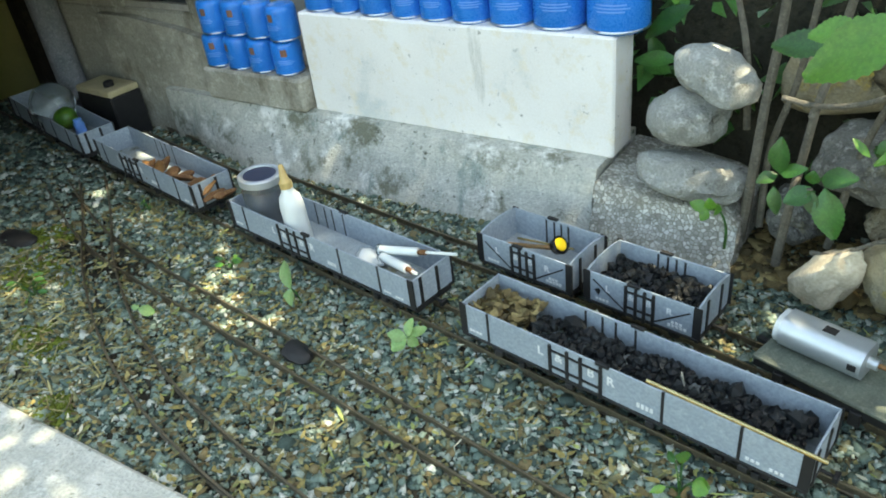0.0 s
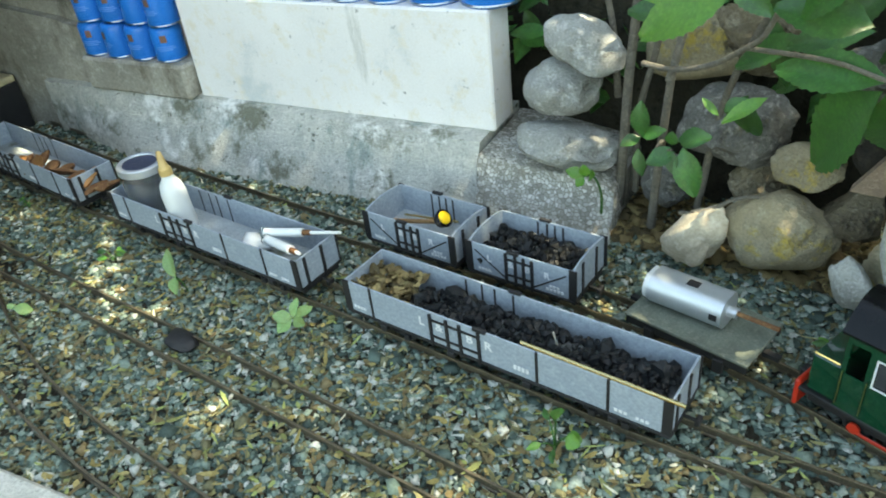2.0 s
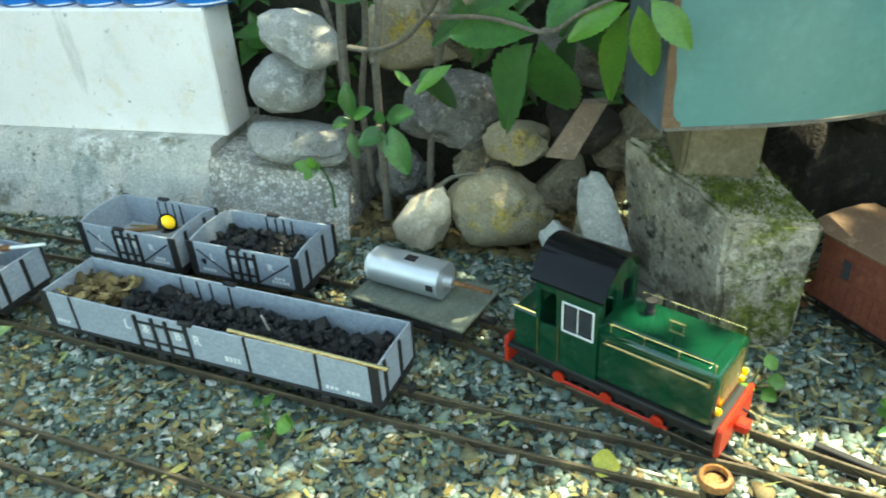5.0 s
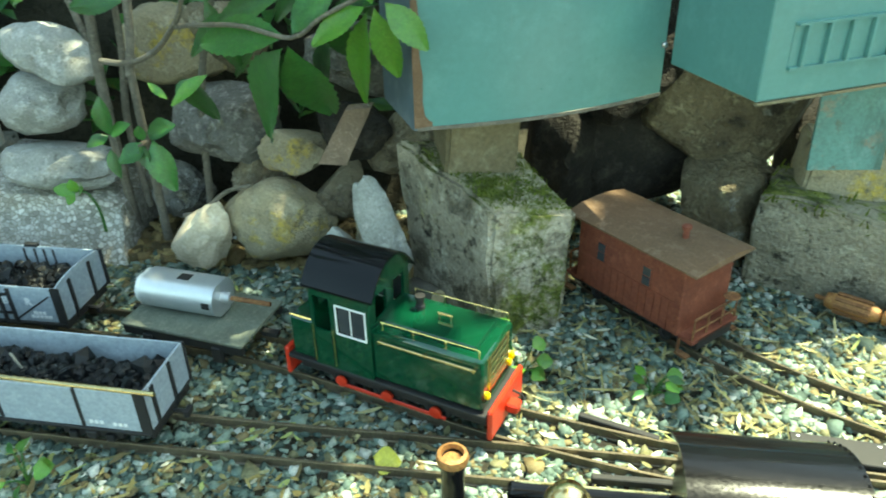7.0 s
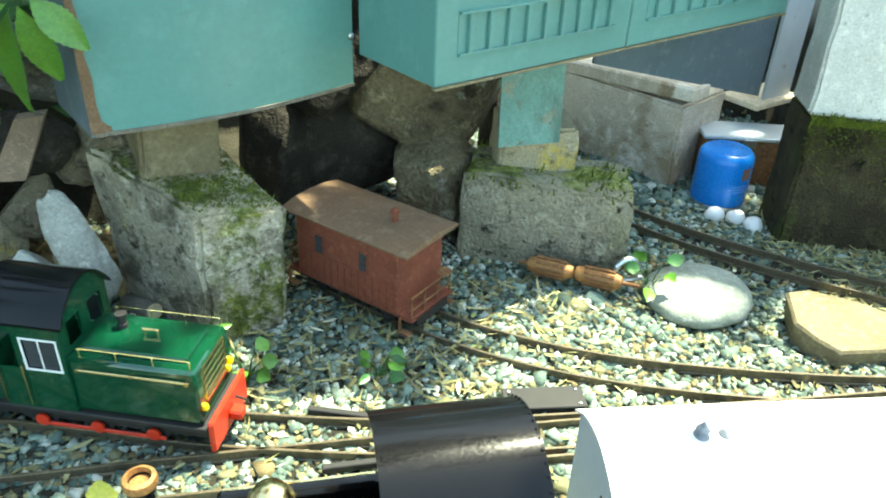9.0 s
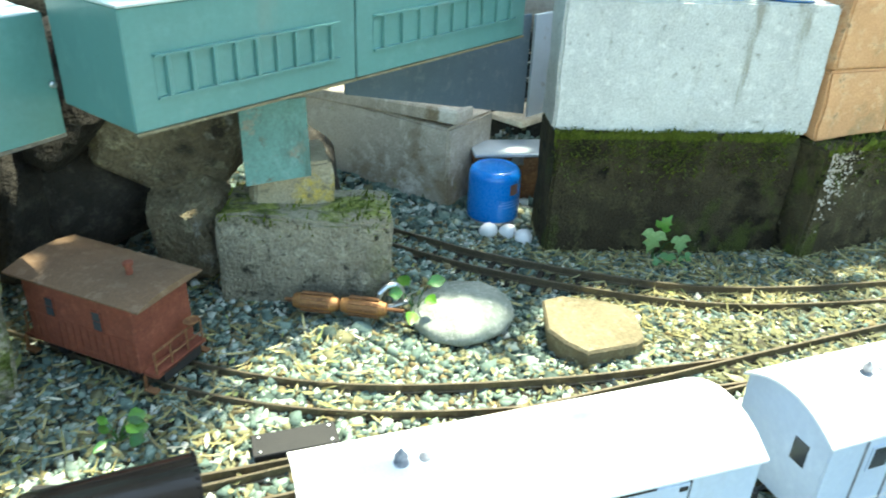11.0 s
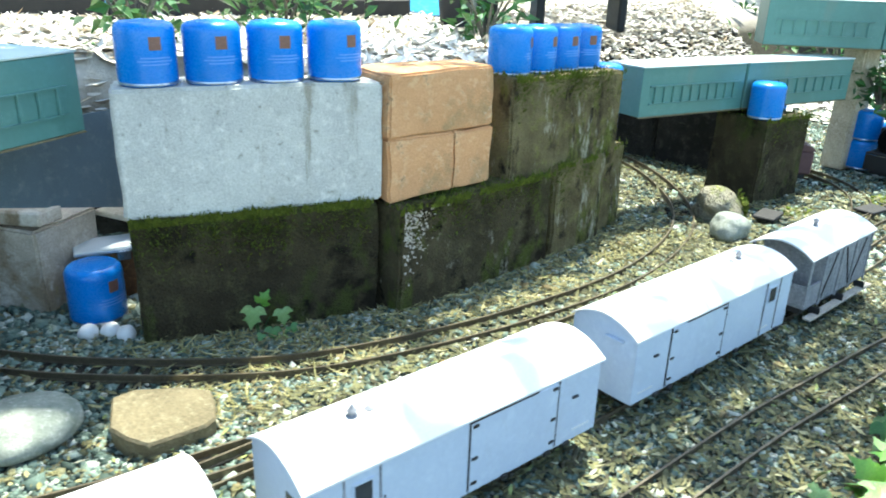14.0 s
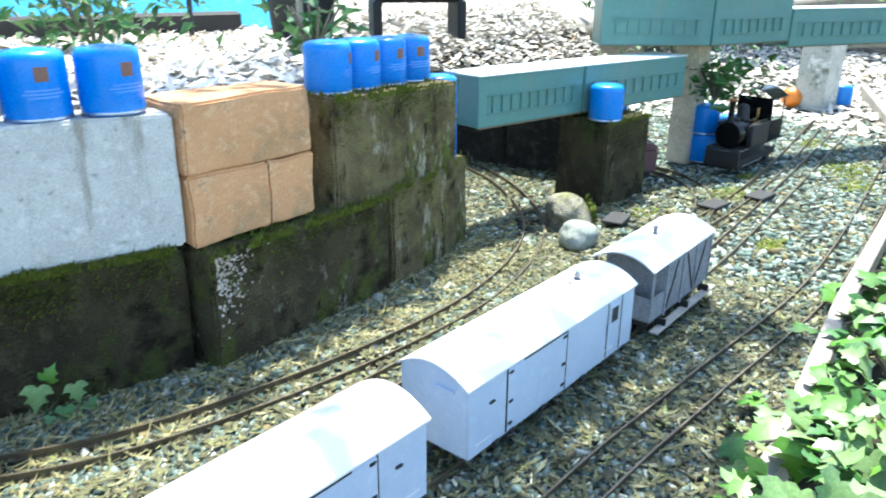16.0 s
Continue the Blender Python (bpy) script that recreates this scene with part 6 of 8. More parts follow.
part("bottom_flange", lip, M["bark"], panel, "rusty bottom flange")
part("end_plate", Mesh().box(-0.004, 0.0, 0.0, 0.12, 0.288, 0.43), M["blue_grey"], panel, "dull blue-grey end plate")
part("edge_rust", Mesh().prism([(-0.004, 0.292), (0.040, 0.292), (0.024, 0.2955), (0.014, 0.298), (0.008, 0.305), (0.006, 0.322), (0.007, 0.350), (0.004, 0.372), (0.005, 0.405), (0.003, 0.43), (-0.004, 0.43)], -0.0030, -0.0018), M["brown_roof"], panel)
part("bolt", Mesh().lathe([(0.004, 0), (0.004, 0.002), (0.002, 0.003)], 10, pose(0.306, -0.006, 0.352, 90, 0, 0)), M["tin_rim"], panel)
# unseen deck, made this deep to keep sun off the caboose
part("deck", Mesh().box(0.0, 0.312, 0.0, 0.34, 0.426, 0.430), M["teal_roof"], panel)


def girder_box(m, length, label, parts=9, height=0.127, depth=0.125, group="teal girder boxes"):
    g = thing("girder_box", m, label, "girder", group)
    part("shell", Mesh().box(0, length, 0, depth, 0, height, 0.0015), M["teal"], g)
    # lid painted far paler than the shell to look sunlit
    part("lid", Mesh().box(-0.002, length + 0.002, -0.003, depth + 0.003, height, height + 0.004, 0.001), M["teal_roof"], g, "pale top with sunlight put into its colour")
    z0, z1 = 0.034, 0.076
    a, b = 0.03, length - 0.03
    part("moulding", Mesh().box(a, b, -0.006, 0.0, z1, z1 + 0.0028).box(a, b, -0.0045, 0.0, z0 - 0.003, z0), M["teal"], g)
    part("recess", Mesh().box(a, b, -0.0006, 0.0006, z0, z1), M["teal"], g)
    for k in range(parts):
        x = a + (b - a) * (k + 0.5) / parts
        part("rib", Mesh().box(x - 0.0025, x + 0.0025, -0.0060, 0.0, z0, z1, 0.0008), M["teal"], g)
    # light along the bottom edge is put in as a tan strip
    part("bottom_edge", Mesh().box(0, length, -0.002, 0.004, -0.003, 0.0), M["tan_stone"], g, "thin bottom lip, tan to look like a lit edge")
    return g


girder_box(pose(1.096, 0.252, 0.330, 0, 0, 28.8), 0.318, "teal steel girder box with ribbed relief and pale top", depth=0.15)
girder_box(pose(1.377, 0.4065, 0.330, 0, 0, 28.8), 0.392, "teal steel girder box, its top coloured pale as if sunlit", depth=0.22)

def split_stone(name, corners, label, seed, worn, material, group=""):
    """A split stone: eight corners (the foot, then the top, each going round), faces uneven, edges worn."""
    bm = bmesh.new()
    v = [bm.verts.new(p) for p in corners]
    for q in ((3, 2, 1, 0), (4, 5, 6, 7), (0, 1, 5, 4), (1, 2, 6, 5), (2, 3, 7, 6), (3, 0, 4, 7)):
        bm.faces.new([v[k] for k in q])
    bmesh.ops.bevel(bm, geom=bm.edges[:], offset=0.006, segments=2, affect="EDGES")
    bmesh.ops.subdivide_edges(bm, edges=[e for e in bm.edges if e.calc_length() > 0.03], cuts=9, use_grid_fill=True)
    for p in bm.verts:
        p.co += Vector(noise.noise_vector(p.co * 24 + Vector((seed, 0, 0)))) * worn + Vector(noise.noise_vector(p.co * 70 + Vector((0, seed, 0)))) * worn * 0.45
    data = bpy.data.meshes.new(name)
    bm.to_mesh(data)
    bm.free()
    data.shade_smooth()
    data.set_sharp_from_angle(angle=radians(35))
    return tagged(part(name, data, material), label, "stone", group)


spotted = split_stone("spotted_stone", [(0.700, 0.395, -0.04), (0.826, 0.262, -0.04), (0.915, 0.305, -0.04), (0.83, 0.47, -0.04), (0.672, 0.425, 0.205), (0.826, 0.270, 0.181), (0.925, 0.315, 0.161), (0.83, 0.47, 0.19)], "lichen-spotted stone block with a mossy top", 21, 0.005, M["spotted"])
r, moss_top = random.Random(21), Mesh()
for _ in range(1100):
    a, b = r.random(), r.random()
    p = (Vector((0.826, 0.272, 0.181)) * (1 - a) + Vector((0.923, 0.316, 0.162)) * a) * (1 - b) + (Vector((0.70, 0.41, 0.202)) * (1 - a) + Vector((0.83, 0.46, 0.19)) * a) * b
    if noise.noise(p * 30) < r.uniform(-0.5, 0.2):
        continue
    d = Vector((r.gauss(0, 0.6), r.gauss(-0.2, 0.6), 1)).normalized()
    w = d.cross(Vector((0.3, 1, 0.2))).normalized() * r.uniform(0.0006, 0.0015)
    h = r.uniform(0.002, 0.007)
    moss_top.add([p - w, p + w, p + d * h + w * 0.3, p + d * h - w * 0.3], [(0, 1, 2, 3)])
tagged(part("moss_fringe", moss_top, M["moss"], spotted, "short green moss"), kind="stuff")
block("support_block", pose(0.785, 0.405, 0.172, 0, 3, 22), (0.095, 0.09, 0.114), M["tan_stone"], "pale stone block under the girder", "stone", seed=22, worn=0.005)
block("low_stone", pose(1.31, 0.475, -0.03, 0, 3, -20), (0.245, 0.13, 0.155), M["moss_stone"], "low weathered stone with moss on top", "stone", moss=300, front=0.2, seed=23, worn=0.007)
block("abutment_block", pose(1.566, 0.957, -0.04, 0, 0, -55.5), (0.50, 0.165, 0.175), M["warm_concrete"], "plain brownish-grey concrete block beside the loop track", "concrete block", seed=24)
block("prop_stone", pose(1.30, 0.53, 0.115, 0, 0, -4), (0.12, 0.10, 0.075), M["ochre_rock"], "yellowish stone wedge under the teal sheet", "stone", seed=25, worn=0.005)
tagged(part("teal_sheet", Mesh().box(-0.048, 0.048, -0.002, 0.002, 0.0, 0.115, m=pose(1.272, 0.455, 0.175, -4, 0, 8)), M["peeling_teal"]), "loose peeling teal metal sheet", "metal sheet")
# the dark_stone ones carry the recess's shade in their colour
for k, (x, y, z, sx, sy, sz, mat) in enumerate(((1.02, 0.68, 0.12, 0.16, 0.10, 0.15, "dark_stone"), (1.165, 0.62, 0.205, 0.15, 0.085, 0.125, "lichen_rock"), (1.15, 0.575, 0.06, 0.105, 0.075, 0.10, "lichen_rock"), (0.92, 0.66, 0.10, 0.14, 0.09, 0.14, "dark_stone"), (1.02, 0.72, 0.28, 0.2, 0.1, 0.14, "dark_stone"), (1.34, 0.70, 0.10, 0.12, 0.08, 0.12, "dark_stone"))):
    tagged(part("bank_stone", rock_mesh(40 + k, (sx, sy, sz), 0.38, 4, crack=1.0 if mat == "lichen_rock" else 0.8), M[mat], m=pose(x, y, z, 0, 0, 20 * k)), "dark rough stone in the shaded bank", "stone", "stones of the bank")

tagged(part("timber_offcut", Mesh().prism([(-0.041, -0.043), (-0.002, -0.043), (0.040, 0.043), (0.006, 0.038)], -0.008, 0.008, pose(0.622, 0.365, 0.231, 6, 0, 0)), M["pale_brown_wood"]), "grey-brown timber offcut leaning on the stones", "timber")
tagged(part("coping_beam", Mesh().box(-0.27, 0.25, -0.03, 0.03, 0.0, 0.028, 0.004, pose(1.53, 0.91, 0.132, 0, -3, -55.5)), M["warm_concrete"]), "brownish cement beam lying on the abutment block", "beam")

# ---- rocks beside the wall ----
ROCKS = [
    ("river_stone", (0.142, 0.44, 0.130), (0.102, 0.072, 0.039), (0, 6, 4), "rock", "long rounded grey river stone low in the pile"),
    ("river_stone", (0.118, 0.45, 0.224), (0.073, 0.062, 0.048), (0, -8, 10), "rock", "pale rounded river stone in the pile"),
    ("river_stone", (0.158, 0.46, 0.303), (0.068, 0.055, 0.040), (0, 18, -5), "rock", "speckled grey river stone on the pile"),
    ("boulder", (0.395, 0.49, 0.195), (0.098, 0.07, 0.064), (0, 8, -6), "granite", "dark grey boulder under the leaves"),
    ("ochre_stone", (0.512, 0.45, 0.172), (0.048, 0.04, 0.036), (0, 0, 10), "ochre_rock", "small ochre stone above a boulder"),
    ("ochre_boulder", (0.500, 0.405, 0.072), (0.068, 0.055, 0.074), (0, 0, 4), "ochre_rock", "ochre-stained round boulder by the gravel"),
    ("cream_stone", (0.388, 0.375, 0.055), (0.042, 0.036, 0.066), (10, 22, 12), "cream_rock", "angular cream stone by the gravel"),
    ("white_pebble", (0.612, 0.34, 0.062), (0.030, 0.028, 0.042), (0, -24, 0), "rock", "pale egg-shaped pebble by the gravel"),
    ("slate_stone", (0.672, 0.345, 0.085), (0.034, 0.028, 0.085), (0, -16, 0), "rock", "upright slab of grey stone"),
    ("wedge_stone", (0.605, 0.44, 0.205), (0.05, 0.04, 0.05), (0, 30, 0), "dark_stone", "brown wedge stone under the leaves"),
    ("brown_stone", (0.645, 0.40, 0.055), (0.04, 0.035, 0.05), (0, 0, 0), "ochre_rock", "small brown stone behind the pebble"),
    ("gap_stone", (0.585, 0.455, 0.105), (0.05, 0.04, 0.05), (0, 20, 30), "brown_rock", "brown broken stone wedged between the boulders"),
    ("gap_stone", (0.445, 0.50, 0.10), (0.06, 0.04, 0.05), (20, 0, 60), "brown_rock", "brown broken stone wedged between the boulders"),
    ("gap_stone", (0.300, 0.49, 0.07), (0.05, 0.045, 0.045), (0, 10, 10), "granite", "dark stone behind the shrub's stems"),
    ("gap_stone", (0.690, 0.47, 0.175), (0.06, 0.05, 0.06), (0, 30, 0), "brown_rock", "brown broken stone under the girder's end"),
    ("gap_stone", (0.605, 0.52, 0.29), (0.075, 0.05, 0.06), (15, 0, 0), "granite", "dark stone under the leaves"),
    ("gap_stone", (0.400, 0.54, 0.31), (0.07, 0.05, 0.05), (0, 12, 0), "brown_rock", "brown stone in the shade of the shrub"),
    ("dark_boulder", (0.30, 0.53, 0.30), (0.08, 0.06, 0.07), (0, 0, 0), "ochre_rock", "brown stone behind the stems"),
]
for k, (name, p, s, r, mat, label) in enumerate(ROCKS):
    tagged(part(name, rock_mesh(60 + k, s, 0.30 if mat == "rock" else 0.42, 4, crack=0.4 if name == "river_stone" else 1.0 if mat in ("cream_rock", "brown_rock") else 0.7), M[mat], m=pose(*p, *r)), label, "stone", "stones piled beside the wall")

scatter("bank_debris", M["husk"], 2600, 0.0085, 0.22, 0.80, 0.40, 0.57, 88, "brown broken debris and twigs between the stones", sink=0.2)

# ---- loop side ----
copy_thing(first_tin, pose(1.712, 0.645, -0.03, 0, 0, 22) @ Matrix.Scale(1.08, 4))
for k, (x, y) in enumerate(((1.671, 0.572), (1.703, 0.556), (1.720, 0.526))):
    tagged(part("white_pebble", rock_mesh(90 + k, (0.017, 0.016, 0.015), 0.15, 3), M["van_roof"], m=pose(x, y, -0.022)), "small round white pebble before the tin", "stone", "white pebbles by the tin")
rusty = thing("rusty_box", pose(1.795, 0.735, -0.035, 0, 0, -14), "brown rusty metal box behind the blue tin", "box")
part("case", Mesh().box(-0.085, 0.085, -0.04, 0.04, 0.0, 0.100, 0.004), M["rust"], rusty)
part("lid", Mesh().box(-0.088, 0.088, -0.043, 0.043, 0.100, 0.108, 0.002), M["tin_grey"], rusty, "grey scuffed lid")
part("latch", Mesh().box(-0.012, 0.012, -0.046, -0.042, 0.085, 0.104, 0.001), M["tin_rim"], rusty)
under = thing("pier_plate", pose(1.62, 0.69, 0.0, 0, 0, 24), "blue-grey steel pier plates under the bridge", "metal plate")
part("long_plate", Mesh().prism([(-0.23, 0.250), (0.24, 0.122), (0.24, 0.325), (-0.23, 0.325)], 0.0, 0.004), M["blue_grey"], under)
# paler than the long plate: the light on it is put into the colour
part("end_plate", Mesh().box(0.24, 0.325, -0.012, -0.006, 0.118, 0.325), M["tin_grey"], under, "bracket plate coloured pale grey to look lit")
part("foot", Mesh().box(0.20, 0.34, -0.03, 0.06, 0.106, 0.118, 0.002), M["cream_rock"], under)
tagged(part("round_stone", rock_mesh(95, (0.075, 0.072, 0.028), 0.14, 4), M["white_stone"], m=pose(1.503, 0.301, -0.001)), "broad pale rounded stone lying in the gravel", "stone")
flat = Mesh()
rim = [(-0.078, 0.004, 0.030), (-0.066, -0.030, 0.026), (-0.048, -0.056, 0.022), (0.030, -0.058, 0.020), (0.048, -0.050, 0.020), (0.062, -0.018, 0.024), (0.070, 0.012, 0.028), (0.040, 0.040, 0.032), (-0.020, 0.072, 0.036), (-0.052, 0.070, 0.036)]
flat.v = [(x * 0.96, y * 0.96, z) for x, y, z in rim] + [(x, y, z - 0.006) for x, y, z in rim] + [(x * 0.93 + 0.004 * math.sin(5 * k), y * 0.93, -0.03) for k, (x, y, z) in enumerate(rim)]
flat.f = [tuple(range(10))] + [(10 * q + k, 10 * q + (k + 1) % 10, 10 * q + 10 + (k + 1) % 10, 10 * q + 10 + k) for q in (0, 1) for k in range(10)] + [tuple(range(29, 19, -1))]
tagged(part("flat_stone", flat, M["tan_stone"], m=pose(1.664, 0.192, -0.004) @ Matrix.Diagonal((1, 1, 0.72, 1))), "flat brown broken stone with a slanting top", "stone")
for k, (x, y) in enumerate(((1.30, 0.372), (1.362, 0.338))):
    core = thing("motor_armature", pose(x, y, 0.013, 0, 0, -30), "rusty motor armature with copper windings, lying in gravel", "armature", "scrap armatures")
    part("core", Mesh().lathe([(0.004, -0.036), (0.010, -0.034), (0.0125, -0.024), (0.013, 0.0), (0.0125, 0.022), (0.009, 0.032), (0.004, 0.034)], 18, pose(0, 0, 0, 0, 90, 0)), M["copper"], core, smooth=True)
    for a in range(9):
        part("lamination", Mesh().box(-0.022, 0.022, -0.0022, 0.0022, 0.0125, 0.0152, m=Matrix.Rotation(2 * math.pi * a / 9, 4, "X")), M["rust"], core)
    part("shaft", Mesh().rod((-0.048, 0, 0), (0.058, 0, 0), 0.003, 8), M["rust"], core)
shackle = thing("shackle", pose(1.402, 0.338, -0.002, 0, 0, 10), "grey galvanised bow shackle standing in the gravel", "shackle")
part("bow", Mesh().tube([(0.02 * math.cos(a), 0, 0.022 + 0.022 * math.sin(a)) for a in [math.pi * (1.15 - 1.3 * k / 12) for k in range(13)]], 0.0045, seg=8), M["tin_rim"], shackle, smooth=True)
part("pin", Mesh().rod((-0.026, 0, 0.008), (0.028, 0, 0.008), 0.004, 8), M["tin_rim"], shackle)


# ---- plants ----
def leaf_mesh(length, width, serrate=True, lobes=0):
    """A leaf along x from its base: pointed oval, folded at the midrib and drooping."""
    n, v, f = 22, [], []
    for i in range(n + 1):
        t = i / n
        if lobes:
            half = width / 2 * (0.55 + 0.45 * abs(math.cos(lobes * math.pi * t))) * (math.sin(math.pi * min(1, t * 0.92 + 0.08)) ** 0.5)
        else:
            half = width / 2 * (math.sin(math.pi * min(1, t ** 0.9)) ** 0.8) * (1 - 0.30 * t ** 4)
            if serrate and 0 < i < n:
                half *= 1.04 if i % 2 else 0.94
        z = -0.20 * length * t * t
        for s in (-1, -0.5, 0, 0.5, 1):
            v.append((length * t + abs(s) * 0.05 * length * (0.0 if t in (0, 1) else 1), s * half, z + abs(s) * half * 0.24 + 0.02 * width * abs(s) * math.sin(9 * t + 2 * s)))
    for i in range(n):
        for k in range(4):
            q = 5 * i + k
            f.append((q, q + 5, q + 6, q + 1))
    me = Mesh().add(v, f).data("leaf")
    me.shade_smooth()
    return me


leaf_shapes = {}


def grow(plant, foot, tip, width, material="leaf"):
    """A leaf from its foot to its tip, its face turned to the light."""
    foot, tip = Vector(foot), Vector(tip)
    along = tip - foot
    key = (round(along.length, 2), round(width, 2), material)
    if key not in leaf_shapes:
        leaf_shapes[key] = leaf_mesh(max(key[0], 0.01), max(key[1], 0.006))
        leaf_shapes[key].materials.append(M[material])
    x = along.normalized()
    up = Vector((-0.1, -0.75, 0.65))
    y = up.cross(x).normalized()
    z = x.cross(y)
    m = Matrix((x, y, z)).transposed().to_4x4()
    part("leaf", leaf_shapes[key], None, plant, m=Matrix.Translation(foot) @ m)


shrub = thing("shrub", Matrix(), "leafy green elder shrub growing between the stones", "shrub")
for pts, r in (
    ([(0.30, 0.42, 0.02), (0.31, 0.405, 0.12), (0.325, 0.38, 0.22), (0.339, 0.36, 0.317)], 0.0075),
    ([(0.335, 0.362, 0.30), (0.345, 0.37, 0.36), (0.36, 0.36, 0.46), (0.40, 0.30, 0.60), (0.44, 0.22, 0.72)], 0.006),
    ([(0.29, 0.375, 0.315), (0.339, 0.36, 0.318), (0.40, 0.325, 0.345), (0.45, 0.29, 0.385), (0.474, 0.27, 0.41), (0.49, 0.26, 0.45)], 0.0042),
    ([(0.225, 0.46, 0.02), (0.243, 0.43, 0.16), (0.252, 0.42, 0.28), (0.261, 0.42, 0.40), (0.27, 0.41, 0.60)], 0.0085),
    ([(0.25, 0.47, 0.05), (0.258, 0.45, 0.20), (0.29, 0.43, 0.33), (0.31, 0.41, 0.50)], 0.006),
    ([(0.20, 0.50, 0.20), (0.185, 0.50, 0.33), (0.15, 0.50, 0.45)], 0.006),
    ([(0.36, 0.46, 0.05), (0.39, 0.44, 0.25), (0.46, 0.40, 0.42), (0.56, 0.33, 0.55)], 0.006),
    ([(0.45, 0.29, 0.385), (0.55, 0.24, 0.40), (0.62, 0.215, 0.395), (0.66, 0.20, 0.42), (0.71, 0.195, 0.445)], 0.003),
    ([(0.325, 0.38, 0.20), (0.335, 0.33, 0.21), (0.365, 0.305, 0.228)], 0.003),
    ([(0.36, 0.38, 0.085), (0.40, 0.36, 0.105), (0.44, 0.37, 0.135), (0.47, 0.38, 0.14)], 0.004),
):
    part("stem", Mesh().tube(smooth_line(pts, 0.012), r, r * 0.7, 8), M["bark"], shrub, smooth=True)
# a fan of large leaves
grow(shrub, (0.611, 0.225, 0.392), (0.485, 0.255, 0.387), 0.054)
grow(shrub, (0.605, 0.225, 0.381), (0.521, 0.285, 0.246), 0.084)
grow(shrub, (0.612, 0.225, 0.384), (0.629, 0.285, 0.266), 0.064)
grow(shrub, (0.596, 0.250, 0.369), (0.568, 0.300, 0.272), 0.039)
grow(shrub, (0.617, 0.228, 0.396), (0.655, 0.240, 0.440), 0.040)
# a brighter fan over the girder's end
grow(shrub, (0.706, 0.200, 0.431), (0.641, 0.190, 0.397), 0.030, "sunny_leaf")
grow(shrub, (0.707, 0.200, 0.427), (0.665, 0.250, 0.305), 0.043, "sunny_leaf")
grow(shrub, (0.714, 0.200, 0.430), (0.732, 0.210, 0.351), 0.026, "sunny_leaf")
grow(shrub, (0.725, 0.200, 0.435), (0.768, 0.190, 0.395), 0.028, "sunny_leaf")
grow(shrub, (0.712, 0.200, 0.434), (0.700, 0.185, 0.500), 0.036, "sunny_leaf")
grow(shrub, (0.653, 0.270, 0.404), (0.660, 0.300, 0.342), 0.044)
# young leaves before the dark boulder
grow(shrub, (0.483, 0.290, 0.329), (0.438, 0.270, 0.302), 0.024, "sunny_leaf")
grow(shrub, (0.430, 0.280, 0.300), (0.406, 0.280, 0.322), 0.014, "sunny_leaf")
grow(shrub, (0.430, 0.300, 0.297), (0.453, 0.300, 0.320), 0.020)
grow(shrub, (0.454, 0.310, 0.319), (0.447, 0.340, 0.241), 0.055)
# the low sprig
grow(shrub, (0.321, 0.310, 0.237), (0.316, 0.305, 0.284), 0.028)
grow(shrub, (0.321, 0.310, 0.237), (0.350, 0.300, 0.257), 0.018)
grow(shrub, (0.319, 0.310, 0.236), (0.303, 0.290, 0.233), 0.018)
grow(shrub, (0.316, 0.310, 0.218), (0.327, 0.295, 0.182), 0.019)
grow(shrub, (0.370, 0.315, 0.239), (0.412, 0.300, 0.260), 0.028)
grow(shrub, (0.363, 0.315, 0.230), (0.361, 0.310, 0.254), 0.021)
grow(shrub, (0.369, 0.310, 0.223), (0.340, 0.290, 0.213), 0.026)
grow(shrub, (0.379, 0.310, 0.233), (0.406, 0.285, 0.172), 0.040)
grow(shrub, (0.362, 0.310, 0.229), (0.350, 0.300, 0.212), 0.018)
grow(shrub, (0.366, 0.306, 0.226), (0.372, 0.290, 0.196), 0.020)
# shaded leaves behind, and the near leaf over the stones
grow(shrub, (0.579, 0.300, 0.415), (0.482, 0.310, 0.391), 0.036)
grow(shrub, (0.505, 0.340, 0.387), (0.407, 0.370, 0.334), 0.045)
grow(shrub, (0.522, 0.360, 0.348), (0.457, 0.390, 0.300), 0.045)
grow(shrub, (0.636, 0.300, 0.375), (0.590, 0.340, 0.285), 0.042)
grow(shrub, (0.078, 0.500, 0.296), (-0.010, 0.500, 0.290), 0.028)
grow(shrub, (0.088, 0.520, 0.381), (0.007, 0.500, 0.332), 0.036)
grow(shrub, (0.052, 0.530, 0.260), (-0.013, 0.530, 0.275), 0.027)
grow(shrub, (-0.004, 0.550, 0.315), (0.031, 0.550, 0.250), 0.029)
grow(shrub, (0.484, 0.120, 0.510), (0.386, 0.100, 0.460), 0.058, "sunny_leaf")
grow(shrub, (0.511, 0.200, 0.492), (0.511, 0.240, 0.421), 0.049)
grow(shrub, (0.429, 0.150, 0.490), (0.376, 0.140, 0.485), 0.030, "sunny_leaf")
r = random.Random(21)
for _ in range(26):                              # shaded sprays over and behind
    foot = Vector((r.uniform(0.30, 0.80), r.uniform(0.36, 0.46), r.uniform(0.39, 0.55)))
    a = r.uniform(0, 6.28)
    d = Vector((math.cos(a), -0.1, math.sin(a) * 0.8 - 0.25)).normalized()
    grow(shrub, foot, foot + d * r.uniform(0.07, 0.11), r.uniform(0.028, 0.042))
for _ in range(10):
    foot = Vector((r.uniform(0.50, 0.72), r.uniform(0.18, 0.26), r.uniform(0.45, 0.52)))
    a = r.uniform(0, 6.28)
    d = Vector((math.cos(a), -0.2, abs(math.sin(a)) * 0.6)).normalized()
    grow(shrub, foot, foot + d * r.uniform(0.08, 0.12), r.uniform(0.035, 0.05))

